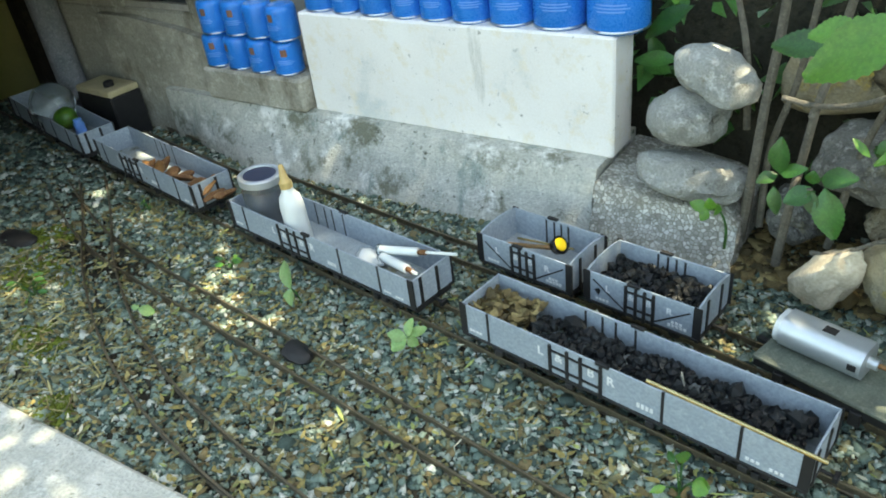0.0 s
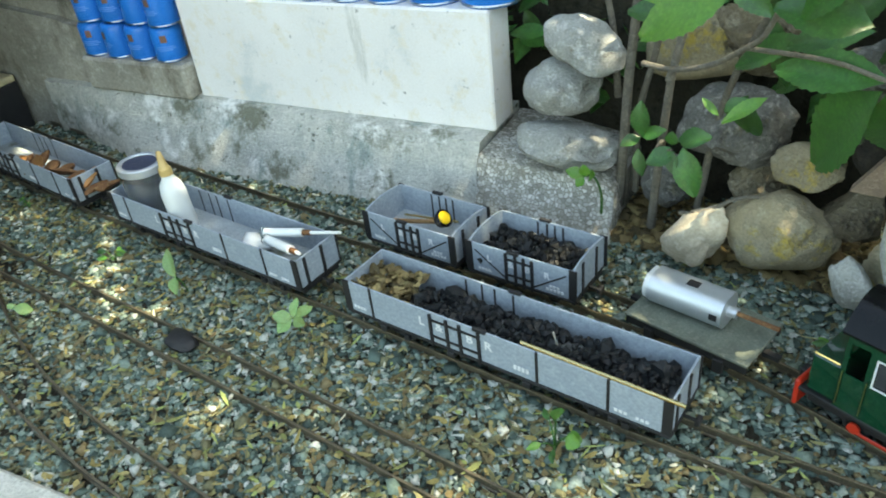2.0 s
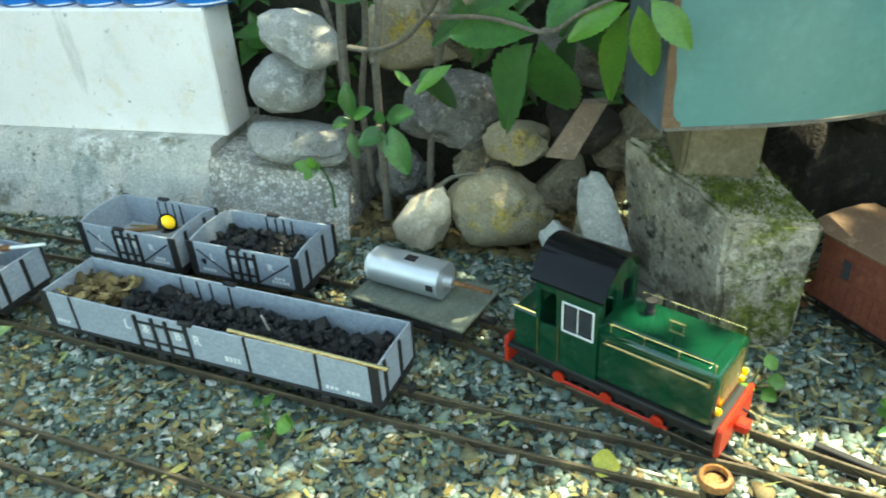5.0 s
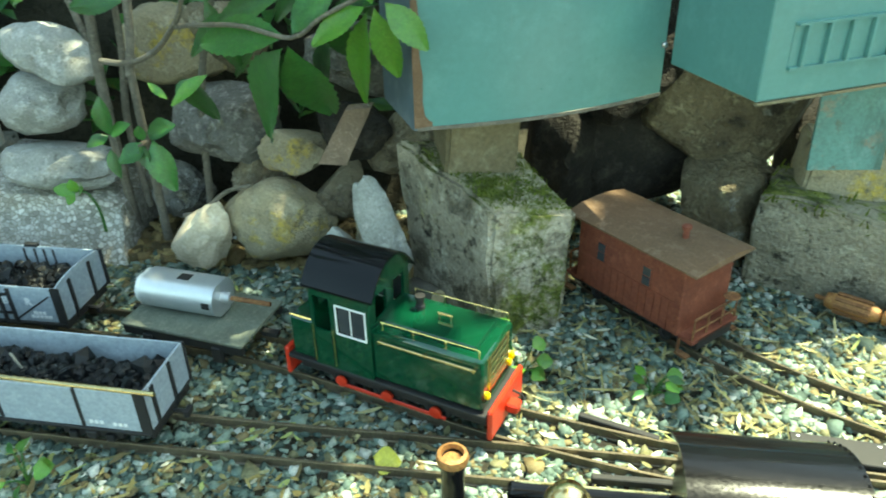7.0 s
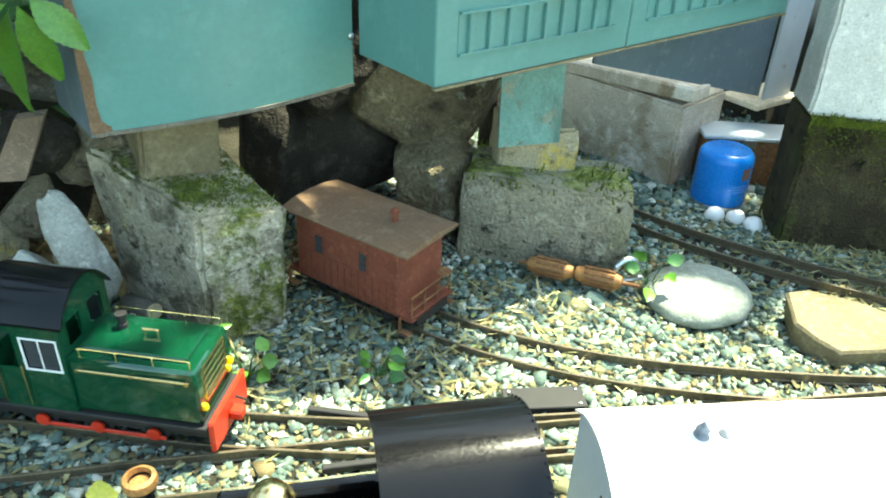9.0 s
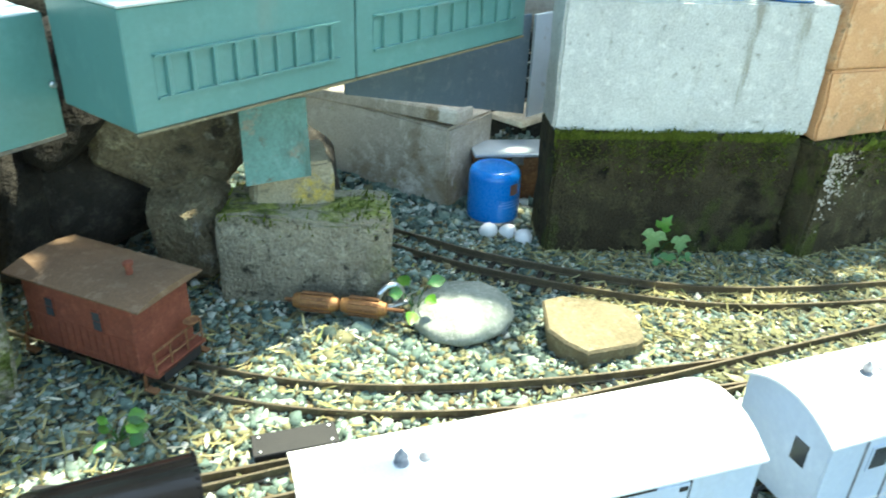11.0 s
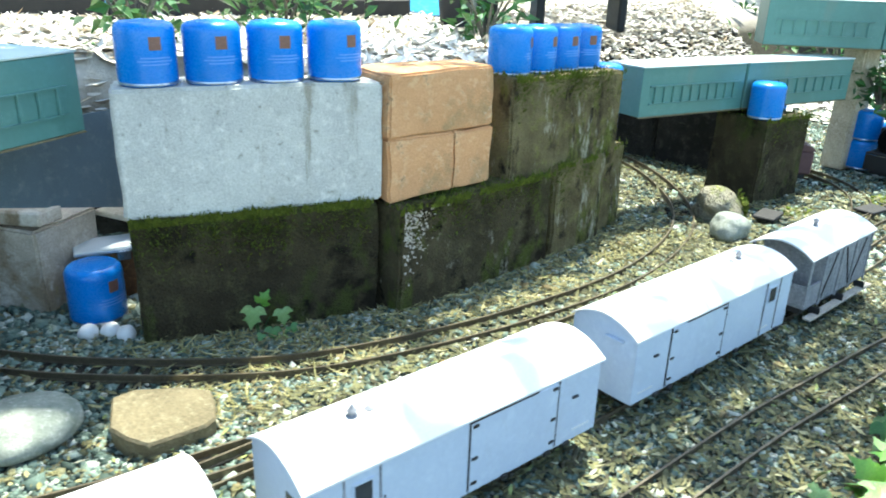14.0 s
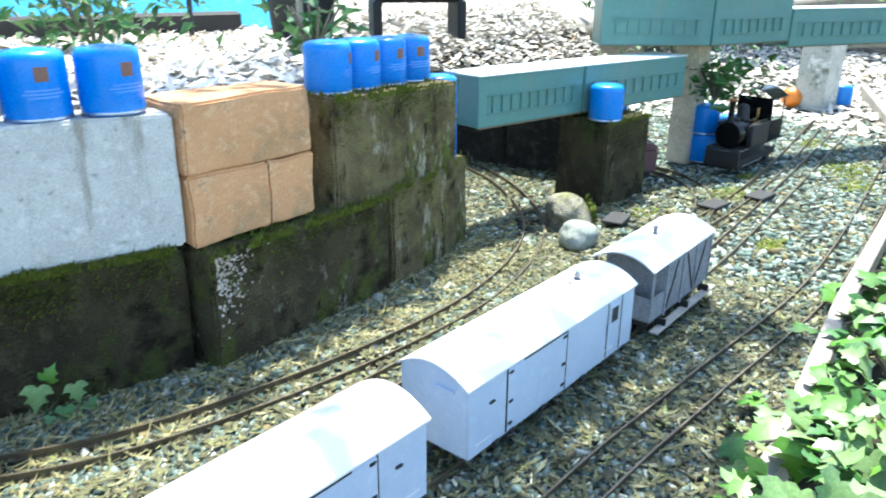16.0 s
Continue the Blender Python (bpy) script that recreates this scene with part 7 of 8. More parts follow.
sprout = thing("seedling", Matrix(), "pale green seedling with a curved stalk", "seedling")
part("stalk", Mesh().tube(smooth_line([(0.238, 0.362, 0.06), (0.239, 0.358, 0.10), (0.228, 0.355, 0.128), (0.21, 0.352, 0.128)], 0.006), 0.0025, 0.0018, 6), M["leaf"], sprout, smooth=True)
grow(sprout, (0.212, 0.352, 0.128), (0.186, 0.345, 0.136), 0.020, "sunny_leaf")
grow(sprout, (0.218, 0.350, 0.130), (0.212, 0.345, 0.152), 0.016, "sunny_leaf")
grow(sprout, (0.214, 0.350, 0.128), (0.202, 0.335, 0.112), 0.018, "sunny_leaf")
grow(sprout, (0.222, 0.350, 0.130), (0.234, 0.338, 0.142), 0.016, "sunny_leaf")


def weed(x, y, size, seed, label="small green weed growing in the gravel", z=None):
    r = random.Random(seed)
    w = thing("weed", pose(x, y, (-0.006 if z is None else z)), label, "weed", "weeds in the gravel")
    for k in range(r.randint(6, 9)):
        a = r.uniform(0, 6.28)
        up = Vector((math.cos(a) * size * 0.35, math.sin(a) * size * 0.35 - size * 0.1, size * r.uniform(0.25, 1.0)))
        part("stalk", Mesh().tube([(0, 0, 0), up * 0.5 + Vector((0, 0, size * 0.1)), up], 0.0012, 0.0008, 5), M["leaf"], w)
        grow(w, up, up + Vector((math.cos(a), math.sin(a) - 0.3, 0.1)).normalized() * size * r.uniform(0.38, 0.6), size * r.uniform(0.28, 0.4), "sunny_leaf" if k % 3 else "leaf")
    return w


for root, leaves in (((-0.312, -0.066, -0.006), (((-0.316, -0.077, 0.028), (-0.341, -0.068, 0.068), 0.029), ((-0.317, -0.076, 0.030), (-0.308, -0.096, 0.003), 0.026))),
                     ((-0.060, -0.050, -0.006), (((-0.059, -0.057, 0.030), (-0.068, -0.037, 0.055), 0.022), ((-0.058, -0.055, 0.030), (-0.046, -0.031, 0.039), 0.020), ((-0.060, -0.058, 0.030), (-0.073, -0.088, 0.018), 0.026), ((-0.059, -0.057, 0.030), (-0.041, -0.053, 0.015), 0.021), ((-0.060, -0.058, 0.030), (-0.080, -0.073, 0.037), 0.022))),
                     ((-0.512, -0.250, -0.006), (((-0.516, -0.259, 0.018), (-0.499, -0.237, 0.004), 0.024), ((-0.514, -0.254, 0.016), (-0.530, -0.262, 0.020), 0.012)))):
    w = thing("weed", Matrix(), "broad-leaved green seedling growing in the gravel", "weed", "weeds in the gravel")
    for foot, tip, wide in leaves:
        part("stalk", Mesh().tube([root, (Vector(root) + Vector(foot)) * 0.5 + Vector((0, 0.003, 0.002)), foot], 0.0012, 0.0008, 5), M["leaf"], w)
        grow(w, foot, tip, wide, "pale_leaf")
weed(0.377, -0.052, 0.042, 4)
weed(-0.767, -0.341, 0.04, 5)
weed(-0.872, -0.038, 0.025, 6)
weed(-0.515, -0.07, 0.03, 7)
weed(0.872, 0.189, 0.050, 8)
weed(1.026, 0.178, 0.040, 9)
weed(1.435, 0.325, 0.055, 10)
weed(0.62, 0.262, 0.03, 11)
weed(-0.95, -0.40, 0.05, 14)
weed(0.815, 0.235, 0.045, 31)
yellow = thing("yellow_leaf", pose(0.744, 0.022, 0.002), "single yellow-green leaf lying by the track", "leaf")
grow(yellow, (-0.016, 0.004, 0.004), (0.018, -0.004, 0.006), 0.026, "yellow_leaf")

hedge = Mesh()
r = random.Random(77)
for _ in range(2600):
    p = Vector((r.uniform(-0.15, 0.85), r.uniform(0.50, 0.95), r.uniform(0.14, 0.95)))
    if p.y < np.interp(p.x, STEP_X, STEP_Y) - 0.02:
        continue
    m = Matrix.LocRotScale(p, Euler((r.uniform(-0.9, 0.9), r.uniform(-0.9, 0.9), r.uniform(0, 6.28))), None)
    s = r.uniform(0.03, 0.07)
    hedge.add([(0, 0, 0), (s * 0.35, s * 0.28, 0.004), (s, 0, -0.006), (s * 0.35, -s * 0.28, 0.004)], [(0, 1, 2, 3)], m)
tagged(part("undergrowth", hedge, M["ivy_leaf"]), "shaded green undergrowth on the bank behind the stones", "undergrowth", kind="stuff")


# ---- loads of the siding wagons ----
jar = thing("glass_jar", pose(-0.520, 0.041, 0.0382) @ Matrix.Diagonal((1.14, 1.08, 1.0, 1)), "round glass jar with a silver lid, dark inside", "jar")
part("glass", Mesh().lathe([(0.034, 0.0), (0.037, 0.004), (0.037, 0.070), (0.033, 0.082), (0.033, 0.09), (0.031, 0.09), (0.031, 0.082), (0.035, 0.07), (0.035, 0.005), (0.002, 0.003)], 28), M["clear"], jar, smooth=True)
part("contents", Mesh().lathe([(0.0335, 0.006), (0.0335, 0.076), (0.002, 0.078)], 24), M["jar_fill"], jar, smooth=True)
lid = part("lid", Mesh().lathe([(0.036, 0.088), (0.038, 0.089), (0.038, 0.102), (0.036, 0.104), (0.030, 0.104), (0.029, 0.1015), (0.002, 0.0995)], 28), M["silver"], jar, "silver screw lid", True)
part("lid_disc", Mesh().lathe([(0.0285, 0.1012), (0.0285, 0.1022), (0.002, 0.1024)], 24), M["jar_fill"], lid, "dark glassy disc", True)
bottle = thing("glue_bottle", pose(-0.408, 0.026, 0.0382, 0, -4, 0), "white plastic glue bottle with a stained nozzle", "bottle")
part("body", Mesh().lathe([(0.020, 0.0), (0.022, 0.003), (0.022, 0.075), (0.019, 0.092), (0.011, 0.104), (0.010, 0.112)], 24), M["plastic_white"], bottle, smooth=True)
part("nozzle", Mesh().lathe([(0.0115, 0.110), (0.0115, 0.122), (0.008, 0.126), (0.0045, 0.152), (0.003, 0.154)], 18), M["amber"], bottle, "glue-stained nozzle", True)
part("label_bar", Mesh().box(-0.010, 0.010, -0.0226, -0.0215, 0.036, 0.039), M["tin_pale"], bottle)
for k, (a, b) in enumerate((((-0.205, 0.040, 0.082), (-0.070, 0.080, 0.098)), ((-0.19, 0.03, 0.078), (-0.095, 0.012, 0.092)))):
    a, b = Vector(a), Vector(b)
    d = (b - a).normalized()
    syr = thing("syringe", Matrix(), "plastic oil syringe lying across the wagon", "syringe", "oil syringes")
    part("barrel", Mesh().rod(a, a + d * 0.072, 0.0075, 16), M["plastic_white"], syr, smooth=True)
    part("collar", Mesh().rod(a + d * 0.072, a + d * 0.086, 0.0045, 12), M["rust"], syr)
    part("plunger", Mesh().rod(a + d * 0.084, b, 0.0026, 8), M["plastic_white"], syr)
    part("flange", Mesh().rod(a - d * 0.004, a, 0.010, 14), M["clear"], syr)
tagged(part("rag", rock_mesh(120, (0.032, 0.022, 0.014), 0.6, 3), M["plastic_white"], m=pose(-0.235, 0.04, 0.05)), "crumpled white rag in the open wagon", "rag")
for k in range(15):
    r = random.Random(200 + k)
    tagged(part("scrap_bark", rock_mesh(200 + k, (0.03, 0.014, 0.008), 0.5, 2, crack=0.8), M["rust"] if k % 3 else M["copper"], m=pose(-0.95 + 0.020 * k, 0.035 + r.uniform(-0.018, 0.018), 0.052 + r.uniform(0, 0.02), r.uniform(-30, 30), r.uniform(-30, 30), r.uniform(0, 180))), "brown curled scrap lying in the wagon", "scrap", "scrap in the open wagon")
ball = tagged(part("glass_ball", Mesh().lathe([(max(0.001, 0.048 * math.sin(math.pi * k / 18)), 0.048 - 0.048 * math.cos(math.pi * k / 18)) for k in range(19)], 30), M["clear"], m=pose(-1.475, 0.05, 0.0385) @ Matrix.Scale(1.2, 4), smooth=True), "clear glass ball resting in the grey wagon", "glass ball")
tagged(part("green_ball", Mesh().lathe([(max(0.001, 0.02 * math.sin(math.pi * k / 12)), 0.02 - 0.02 * math.cos(math.pi * k / 12)) for k in range(13)], 20), M["sunny_leaf"], m=pose(-1.42, 0.05, 0.0385) @ Matrix.Scale(1.5, 4), smooth=True), "small yellow-green ball in the grey wagon", "ball")
tagged(part("small_jar", Mesh().lathe([(0.012, 0), (0.014, 0.003), (0.014, 0.03), (0.011, 0.034), (0.011, 0.042), (0.002, 0.043)], 18), M["tin_pale"], m=pose(-1.345, 0.05, 0.0385), smooth=True), "small pale bottle in the grey wagon", "bottle")
lamp = thing("lamp_unit", pose(-0.009, 0.213, 0.0382), "dark lamp with brass tools in the short wagon", "lamp")
part("reflector", Mesh().lathe([(0.004, 0), (0.013, 0.004), (0.016, 0.016), (0.014, 0.018), (0.002, 0.014)], 20, pose(0.03, 0, 0.03, 0, 50, 0)), M["gloss_black"], lamp, smooth=True)
part("lens", Mesh().lathe([(0.012, 0), (0.010, 0.003), (0.002, 0.005)], 18, pose(0.042, 0, 0.041, 0, 50, 0)), M["lamp"], lamp, smooth=True)
part("handle", Mesh().rod((-0.06, -0.01, 0.012), (0.03, 0.0, 0.03), 0.004, 10), M["wood"], lamp)
part("rod", Mesh().rod((-0.06, 0.02, 0.008), (0.05, 0.026, 0.02), 0.002, 8), M["brass"], lamp)

tagged(part("black_lump", rock_mesh(140, (0.034, 0.021, 0.012), 0.3, 3, crack=0.5), M["black"], m=pose(-0.206, -0.161, 0.002)), "black lump lying between the rails", "stone")
tagged(part("black_lump", rock_mesh(141, (0.055, 0.03, 0.012), 0.3, 3, crack=0.5), M["black"], m=pose(-1.02, -0.268, -0.004, 0, 0, 12)), "flat black lump lying beside the turnout", "stone")
log = thing("cut_log", pose(0.728, 0.345, 0.006, 0, 78, -48), "small cut log with a pale end, lying in the gravel", "log")
part("bark", Mesh().rod((0, 0, -0.035), (0, 0, 0.03), 0.013, 12, 0.012), M["bark"], log, smooth=True)
part("cut_end", Mesh().lathe([(0.011, 0.030), (0.0112, 0.0308), (0.002, 0.0312)], 12), M["cream"], log)

# ---- dark corner by the shed ----
box = thing("battery_box", pose(-1.375, 0.165, -0.01, 0, 0, 6) @ Matrix.Diagonal((0.8, 1, 1, 1)), "black box with a cream lid beside the siding", "box")
part("case", Mesh().box(-0.10, 0.10, -0.045, 0.045, 0.0, 0.125, 0.004), M["black"], box)
part("lid", Mesh().box(-0.098, 0.098, -0.044, 0.044, 0.125, 0.142, 0.003), M["cream"], box, "cream lid")
part("dial", Mesh().lathe([(0.014, 0), (0.014, 0.012), (0.010, 0.015), (0.002, 0.016)], 18, pose(0.04, -0.01, 0.142)), M["black"], box, smooth=True)
bin_ = thing("plastic_bin", pose(-2.05, 0.22, -0.01), "olive plastic bin standing in the dark corner", "bin")
part("body", Mesh().lathe([(0.13, 0), (0.14, 0.01), (0.165, 0.36), (0.17, 0.37), (0.155, 0.37), (0.14, 0.05), (0.002, 0.04)], 28), M["olive"], bin_, smooth=True)
part("rim", Mesh().lathe([(0.165, 0.36), (0.178, 0.365), (0.178, 0.385), (0.16, 0.385)], 28), M["olive"], bin_)
tagged(part("timber_post", Mesh().box(-0.045, 0.045, -0.045, 0.045, -0.02, 1.4, 0.006), M["sleeper"], m=pose(-1.80, 0.20, 0)), "dark timber post at the shed's corner", "post")
tagged(part("down_pipe", Mesh().rod((0, 0, 0.0), (0, 0, 1.5), 0.038, 20), M["old_grey"], m=pose(-1.60, 0.165, -0.02)), "grey rain pipe on the shed wall", "pipe")
tagged(part("shed_end", Mesh().box(-2.6, -2.5, -1.2, 1.0, -0.05, 1.9), M["plaster"]), "cement-rendered shed wall closing the corner", "wall", kind="structure")
# roof and side wall below are added out of view to darken this corner
tagged(part("lean_to_roof", Mesh().box(-2.6, -0.97, -0.90, 0.40, 0.49, 0.53), M["sleeper"]), "unseen dark roof board added to shade the shed corner", "roof", kind="structure")
tagged(part("wall_side", Mesh().box(-2.6, -0.85, -0.62, -0.55, -0.05, 1.5), M["sleeper"]), "unseen dark wall added to shade the shed corner", "wall", kind="structure")
tagged(part("wall_back", Mesh().box(-2.6, -1.75, 0.40, 0.52, -0.05, 1.9), M["plaster"]), "cement-rendered wall behind the bin", "wall", kind="structure")
tagged(part("paving_slab", Mesh().box(-0.26, 0.56, -0.23, 0.23, 0.0, 0.035, 0.006), M["grey_concrete"], m=pose(-0.47, -0.73, -0.026, 0, 0, 11)), "pale concrete paving slab at the ballast's edge", "paving slab")

# ---- far end of the line ----
girder_box(pose(3.00, 0.395, 0.2465, 0, 0.7, -9.3), 0.401, "pale teal girder box over the loop track", 10, 0.124)
girder_box(pose(3.405, 0.3285, 0.2415, 0, 0.9, -9.3), 0.505, "pale teal girder box over the loop track", 10, 0.124)
girder_box(pose(3.73, 0.465, 0.39, 0, 0, -50), 0.35, "teal girder box of the high bridge", 8, 0.138)
girder_box(pose(3.96, 0.193, 0.39, 0, 0, -22), 0.36, "teal girder box of the high bridge", 8, 0.138)
girder_box(pose(4.30, 0.055, 0.37, 0, 0, -30), 0.45, "teal girder box of the high bridge", 9, 0.12)
girder_box(pose(4.70, -0.17, 0.37, 0, 0, -30), 0.60, "teal girder box of the high bridge", 9, 0.12)
block("mossy_pillar", pose(3.50, 0.31, -0.04, 0, 0, -8), (0.21, 0.17, 0.262), M["damp_block"], "dark mossy pillar carrying the girder and a tin", "concrete block", moss=900, seed=31)
copy_thing(first_tin, pose(3.425, 0.27, 0.2225, 0, 0, 30))
copy_thing(first_tin, pose(3.64, 0.36, 0.14, 0, 0, 30))
block("pillar_foot", pose(3.66, 0.38, -0.04, 0, 0, -8), (0.12, 0.12, 0.18), M["damp_block"], "low mossy block behind the pillar", "concrete block", seed=32)
block("stone_post", pose(4.06, 0.285, -0.02, 0, 0, -10), (0.085, 0.08, 0.41), M["cream_rock"], "pale stone post under the high bridge", "stone post", seed=33)
block("far_post", pose(5.5, 0.22, -0.02, 0, 0, -10), (0.16, 0.14, 0.40), M["grey_concrete"], "grey concrete post under the high bridge", "concrete post", seed=34)
for x, y, z in ((4.075, 0.225, -0.01), (4.075, 0.225, 0.088), (5.62, 0.13, -0.01), (4.25, 0.19, 0.03)):
    copy_thing(first_tin, pose(x, y, z, 0, 0, 40))
tagged(part("tin_stand", Mesh().box(-0.05, 0.05, -0.05, 0.05, 0, 0.04, 0.004), M["grey_concrete"], m=pose(4.25, 0.19, -0.01)), "small grey concrete stand under a tin", "concrete block")
tagged(part("orange_float", rock_mesh(130, (0.055, 0.055, 0.05), 0.05, 3), M["orange"], m=pose(5.45, 0.31, 0.03)), "orange plastic float on the gravel", "float")
steam_engine(pose(4.06, 0.078, 0.0, 0, 0, -4) @ Matrix.Scale(1.12, 4), "dark weathered steam locomotive on the far track", M["black"], M["black"], M["black"])
coach = thing("maroon_coach", pose(3.80, 0.36, -0.02, 0, 0, 40), "faded maroon model coach on the loop track", "wagon")
part("body", Mesh().box(-0.14, 0.14, -0.05, 0.05, 0.035, 0.11, 0.006), M["maroon"], coach)
part("roof", Mesh().prism([(-0.052, 0.11), (0.052, 0.11), (0.04, 0.125), (0.0, 0.132), (-0.04, 0.125)], -0.142, 0.142, Matrix.Rotation(math.pi / 2, 4, "Z")), M["maroon"], coach)
part("underframe", Mesh().box(-0.13, 0.13, -0.035, 0.035, 0.02, 0.035), M["black"], coach)
wheels(coach, (-0.08, 0.08))
tagged(part("pale_stone", rock_mesh(101, (0.052, 0.045, 0.040), 0.22, 4), M["white_stone"], m=pose(3.055, 0.125, 0.012)), "pale smooth rounded stone beside the loop", "stone")
mossy = tagged(part("mossy_stone", rock_mesh(103, (0.072, 0.06, 0.062), 0.36, 4, crack=0.4), M["moss_stone"], m=pose(3.195, 0.235, 0.012)), "cream boulder with moss on its side", "stone")
r = random.Random(9)
fuzz = Mesh()
for _ in range(500):
    d = Vector((r.uniform(0.1, 1), r.uniform(-1, -0.1), r.uniform(-0.6, 0.25))).normalized()
    p = Vector((d.x * 0.07, d.y * 0.058, d.z * 0.06))
    s = Vector((r.gauss(0, 1), r.gauss(0, 1), r.gauss(0, 1))).normalized() * 0.003
    fuzz.add([p - s, p + s, p + d * 0.012 + s * 0.3, p + d * 0.012 - s * 0.3], [(0, 1, 2, 3)])
part("moss_patch", fuzz, M["moss"], mossy, "green moss patch")
for x, y, a in ((3.26, 0.13, 10), (3.55, -0.02, -8), (3.72, -0.09, -8)):
    tagged(part("black_plate", Mesh().box(-0.045, 0.045, -0.028, 0.028, 0, 0.008, 0.002), M["black"], m=pose(x, y, 0.0, 0, 0, a)), "flat black plate lying by the track", "plate", "black plates by the track")

# coloured dark to stand for the deep shade below the girder
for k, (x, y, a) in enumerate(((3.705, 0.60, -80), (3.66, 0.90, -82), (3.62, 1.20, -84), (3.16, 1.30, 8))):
    block("retaining_block", pose(x, y, -0.04, 0, 0, a), (0.296, 0.12, 0.31), M["dark_stone"], "retaining block behind the loop, under-girder shade put into its dark colour", "stone block", "retaining blocks", seed=50 + k, worn=0.008)

# ---- ivy bed behind a timber edge ----
for k, (x0, y0, x1, y1) in enumerate(((1.95, -0.505, 2.44, -0.507), (2.445, -0.507, 3.0, -0.455), (3.005, -0.455, 3.9, -0.405), (3.905, -0.405, 5.1, -0.16), (5.105, -0.16, 6.1, 0.15))):
    d = math.hypot(x1 - x0, y1 - y0)
    tagged(part("edging_board", Mesh().box(0, d, -0.03, 0.0, -0.03, 0.042, 0.003), M["pale_wood"], m=pose(x0, y0, 0, 0, 0, math.degrees(math.atan2(y1 - y0, x1 - x0)))), "weathered timber edging board of the ivy bed", "edging", "edging boards")
ivy = thing("ivy", Matrix(), "thick green ivy spilling over the timber edging", "ivy")
r = random.Random(31)
shapes = []
for k in range(6):
    w = (0.045, 0.055, 0.064, 0.04, 0.05, 0.036)[k]
    outline = [(0.0, 0.0), (-0.14, 0.18), (-0.10, 0.40), (0.22, 0.60), (0.26, 0.36), (0.36, 0.27), (0.58, 0.42), (0.62, 0.24), (0.78, 0.12), (1.08, 0.0)]
    bend = lambda a, b: -0.22 * w * a * a + abs(b) * w * 0.22 * (1 if k % 2 else -0.6)
    mids = [(max(0.0, a), 0.0) for a, b in outline]
    v = [(w * a, w * b, bend(a, b)) for a, b in outline] + [(w * a, 0, bend(a, 0)) for a, b in mids] + [(w * a, -w * b, bend(a, b)) for a, b in outline]
    me = Mesh().add(v, [(n0 + q, n0 + q + 1, n0 + q + 11, n0 + q + 10) for n0 in (0, 10) for q in range(9)]).data("leaf")
    me.shade_smooth()
    me.materials.append(M["ivy_leaf"] if k in (0, 5) else M["pale_leaf"] if k in (1, 3) else M["sunny_leaf"])
    shapes.append(me)
sprig = thing("ivy_sprig", pose(1.905, 0.388, -0.035), "young ivy sprig at the foot of the mossy block", "ivy")
for k, (foot, tip, scale) in enumerate((((-0.010, -0.008, 0.068), (-0.024, -0.016, 0.022), 0.98), ((0.040, -0.016, 0.054), (0.040, -0.030, 0.012), 0.80), ((0.006, -0.004, 0.072), (0.020, -0.012, 0.098), 0.55), ((0.020, -0.018, 0.024), (0.012, -0.03, -0.004), 0.62), ((0.052, -0.022, 0.018), (0.064, -0.036, -0.004), 0.60), ((-0.004, -0.02, 0.020), (-0.020, -0.03, 0.004), 0.45))):
    foot = Vector(foot)
    x = (Vector(tip) - foot).normalized()
    y = Vector((-0.25, -0.8, 0.5)).cross(x).normalized()
    part("stalk", Mesh().tube([(0, 0, 0), foot * 0.5 + Vector((0, 0.004, 0.012)), foot], 0.0011, 0.0008, 5), M["leaf"], sprig)
    part("leaf", shapes[(3, 3, 4, 0, 0, 5)[k]], None, sprig, m=Matrix.Translation(foot) @ Matrix((x, y, x.cross(y))).transposed().to_4x4() @ Matrix.Scale(scale, 4))
for k in range(420):
    t = r.random()
    x = 2.20 + 1.60 * t ** 1.3
    spill = r.random() < 0.2
    y = -0.50 + 0.03 * (x - 2.3) - abs(r.gauss(0, 0.12)) + (0.05 if spill else -0.02)
    z = 0.045 + 0.11 * min(1, max(0, (-0.5 - y) * 6)) * r.uniform(0.3, 1.2) + (0 if y < -0.5 else -0.025)
    part("leaf", shapes[r.randrange(6)], None, ivy, m=Matrix.LocRotScale((x, y, z), Euler((r.gauss(0, 0.45), r.gauss(0.3, 0.4), r.uniform(0, 6.28))), (r.uniform(0.6, 1.05),) * 3))
for k in range(12):
    x = 2.3 + 0.11 * k
    part("vine", Mesh().tube([(x, -0.62, 0.0), (x + 0.03, -0.55, 0.06 + 0.01 * (k % 3)), (x + 0.02, -0.48, 0.03)], 0.003, 0.002, 6), M["bark"], ivy)

# ---- bank behind the blocks ----
for k, (x, y, rad, h) in enumerate(((3.27, 1.40, 0.085, 0.20), (3.40, 1.40, 0.06, 0.16))):
    pot = thing("plant_pot", pose(x, y, 0.385), "black plastic plant pot on the leafy bank", "plant pot", "plant pots")
    part("pot", Mesh().lathe([(rad * 0.75, 0), (rad, h), (rad * 1.08, h), (rad * 1.08, h + 0.015), (rad * 0.95, h + 0.015), (rad * 0.7, 0.02), (0.002, 0.02)], 24), M["black"], pot, smooth=True)
crate = thing("black_crate", pose(3.60, 1.12, 0.385, 0, 0, -40), "black plastic crate on the leafy bank", "crate")
part("shell", Mesh().box(-0.16, 0.16, -0.10, 0.10, 0.12, 0.22, 0.02).box(-0.16, -0.13, -0.10, 0.10, 0, 0.13, 0.008).box(0.13, 0.16, -0.10, 0.10, 0, 0.13, 0.008), M["black"], crate)
part("handle", Mesh().tube([(-0.10, -0.10, 0.2), (-0.06, -0.12, 0.235), (0.06, -0.12, 0.235), (0.10, -0.10, 0.2)], 0.008, seg=8), M["black"], crate)
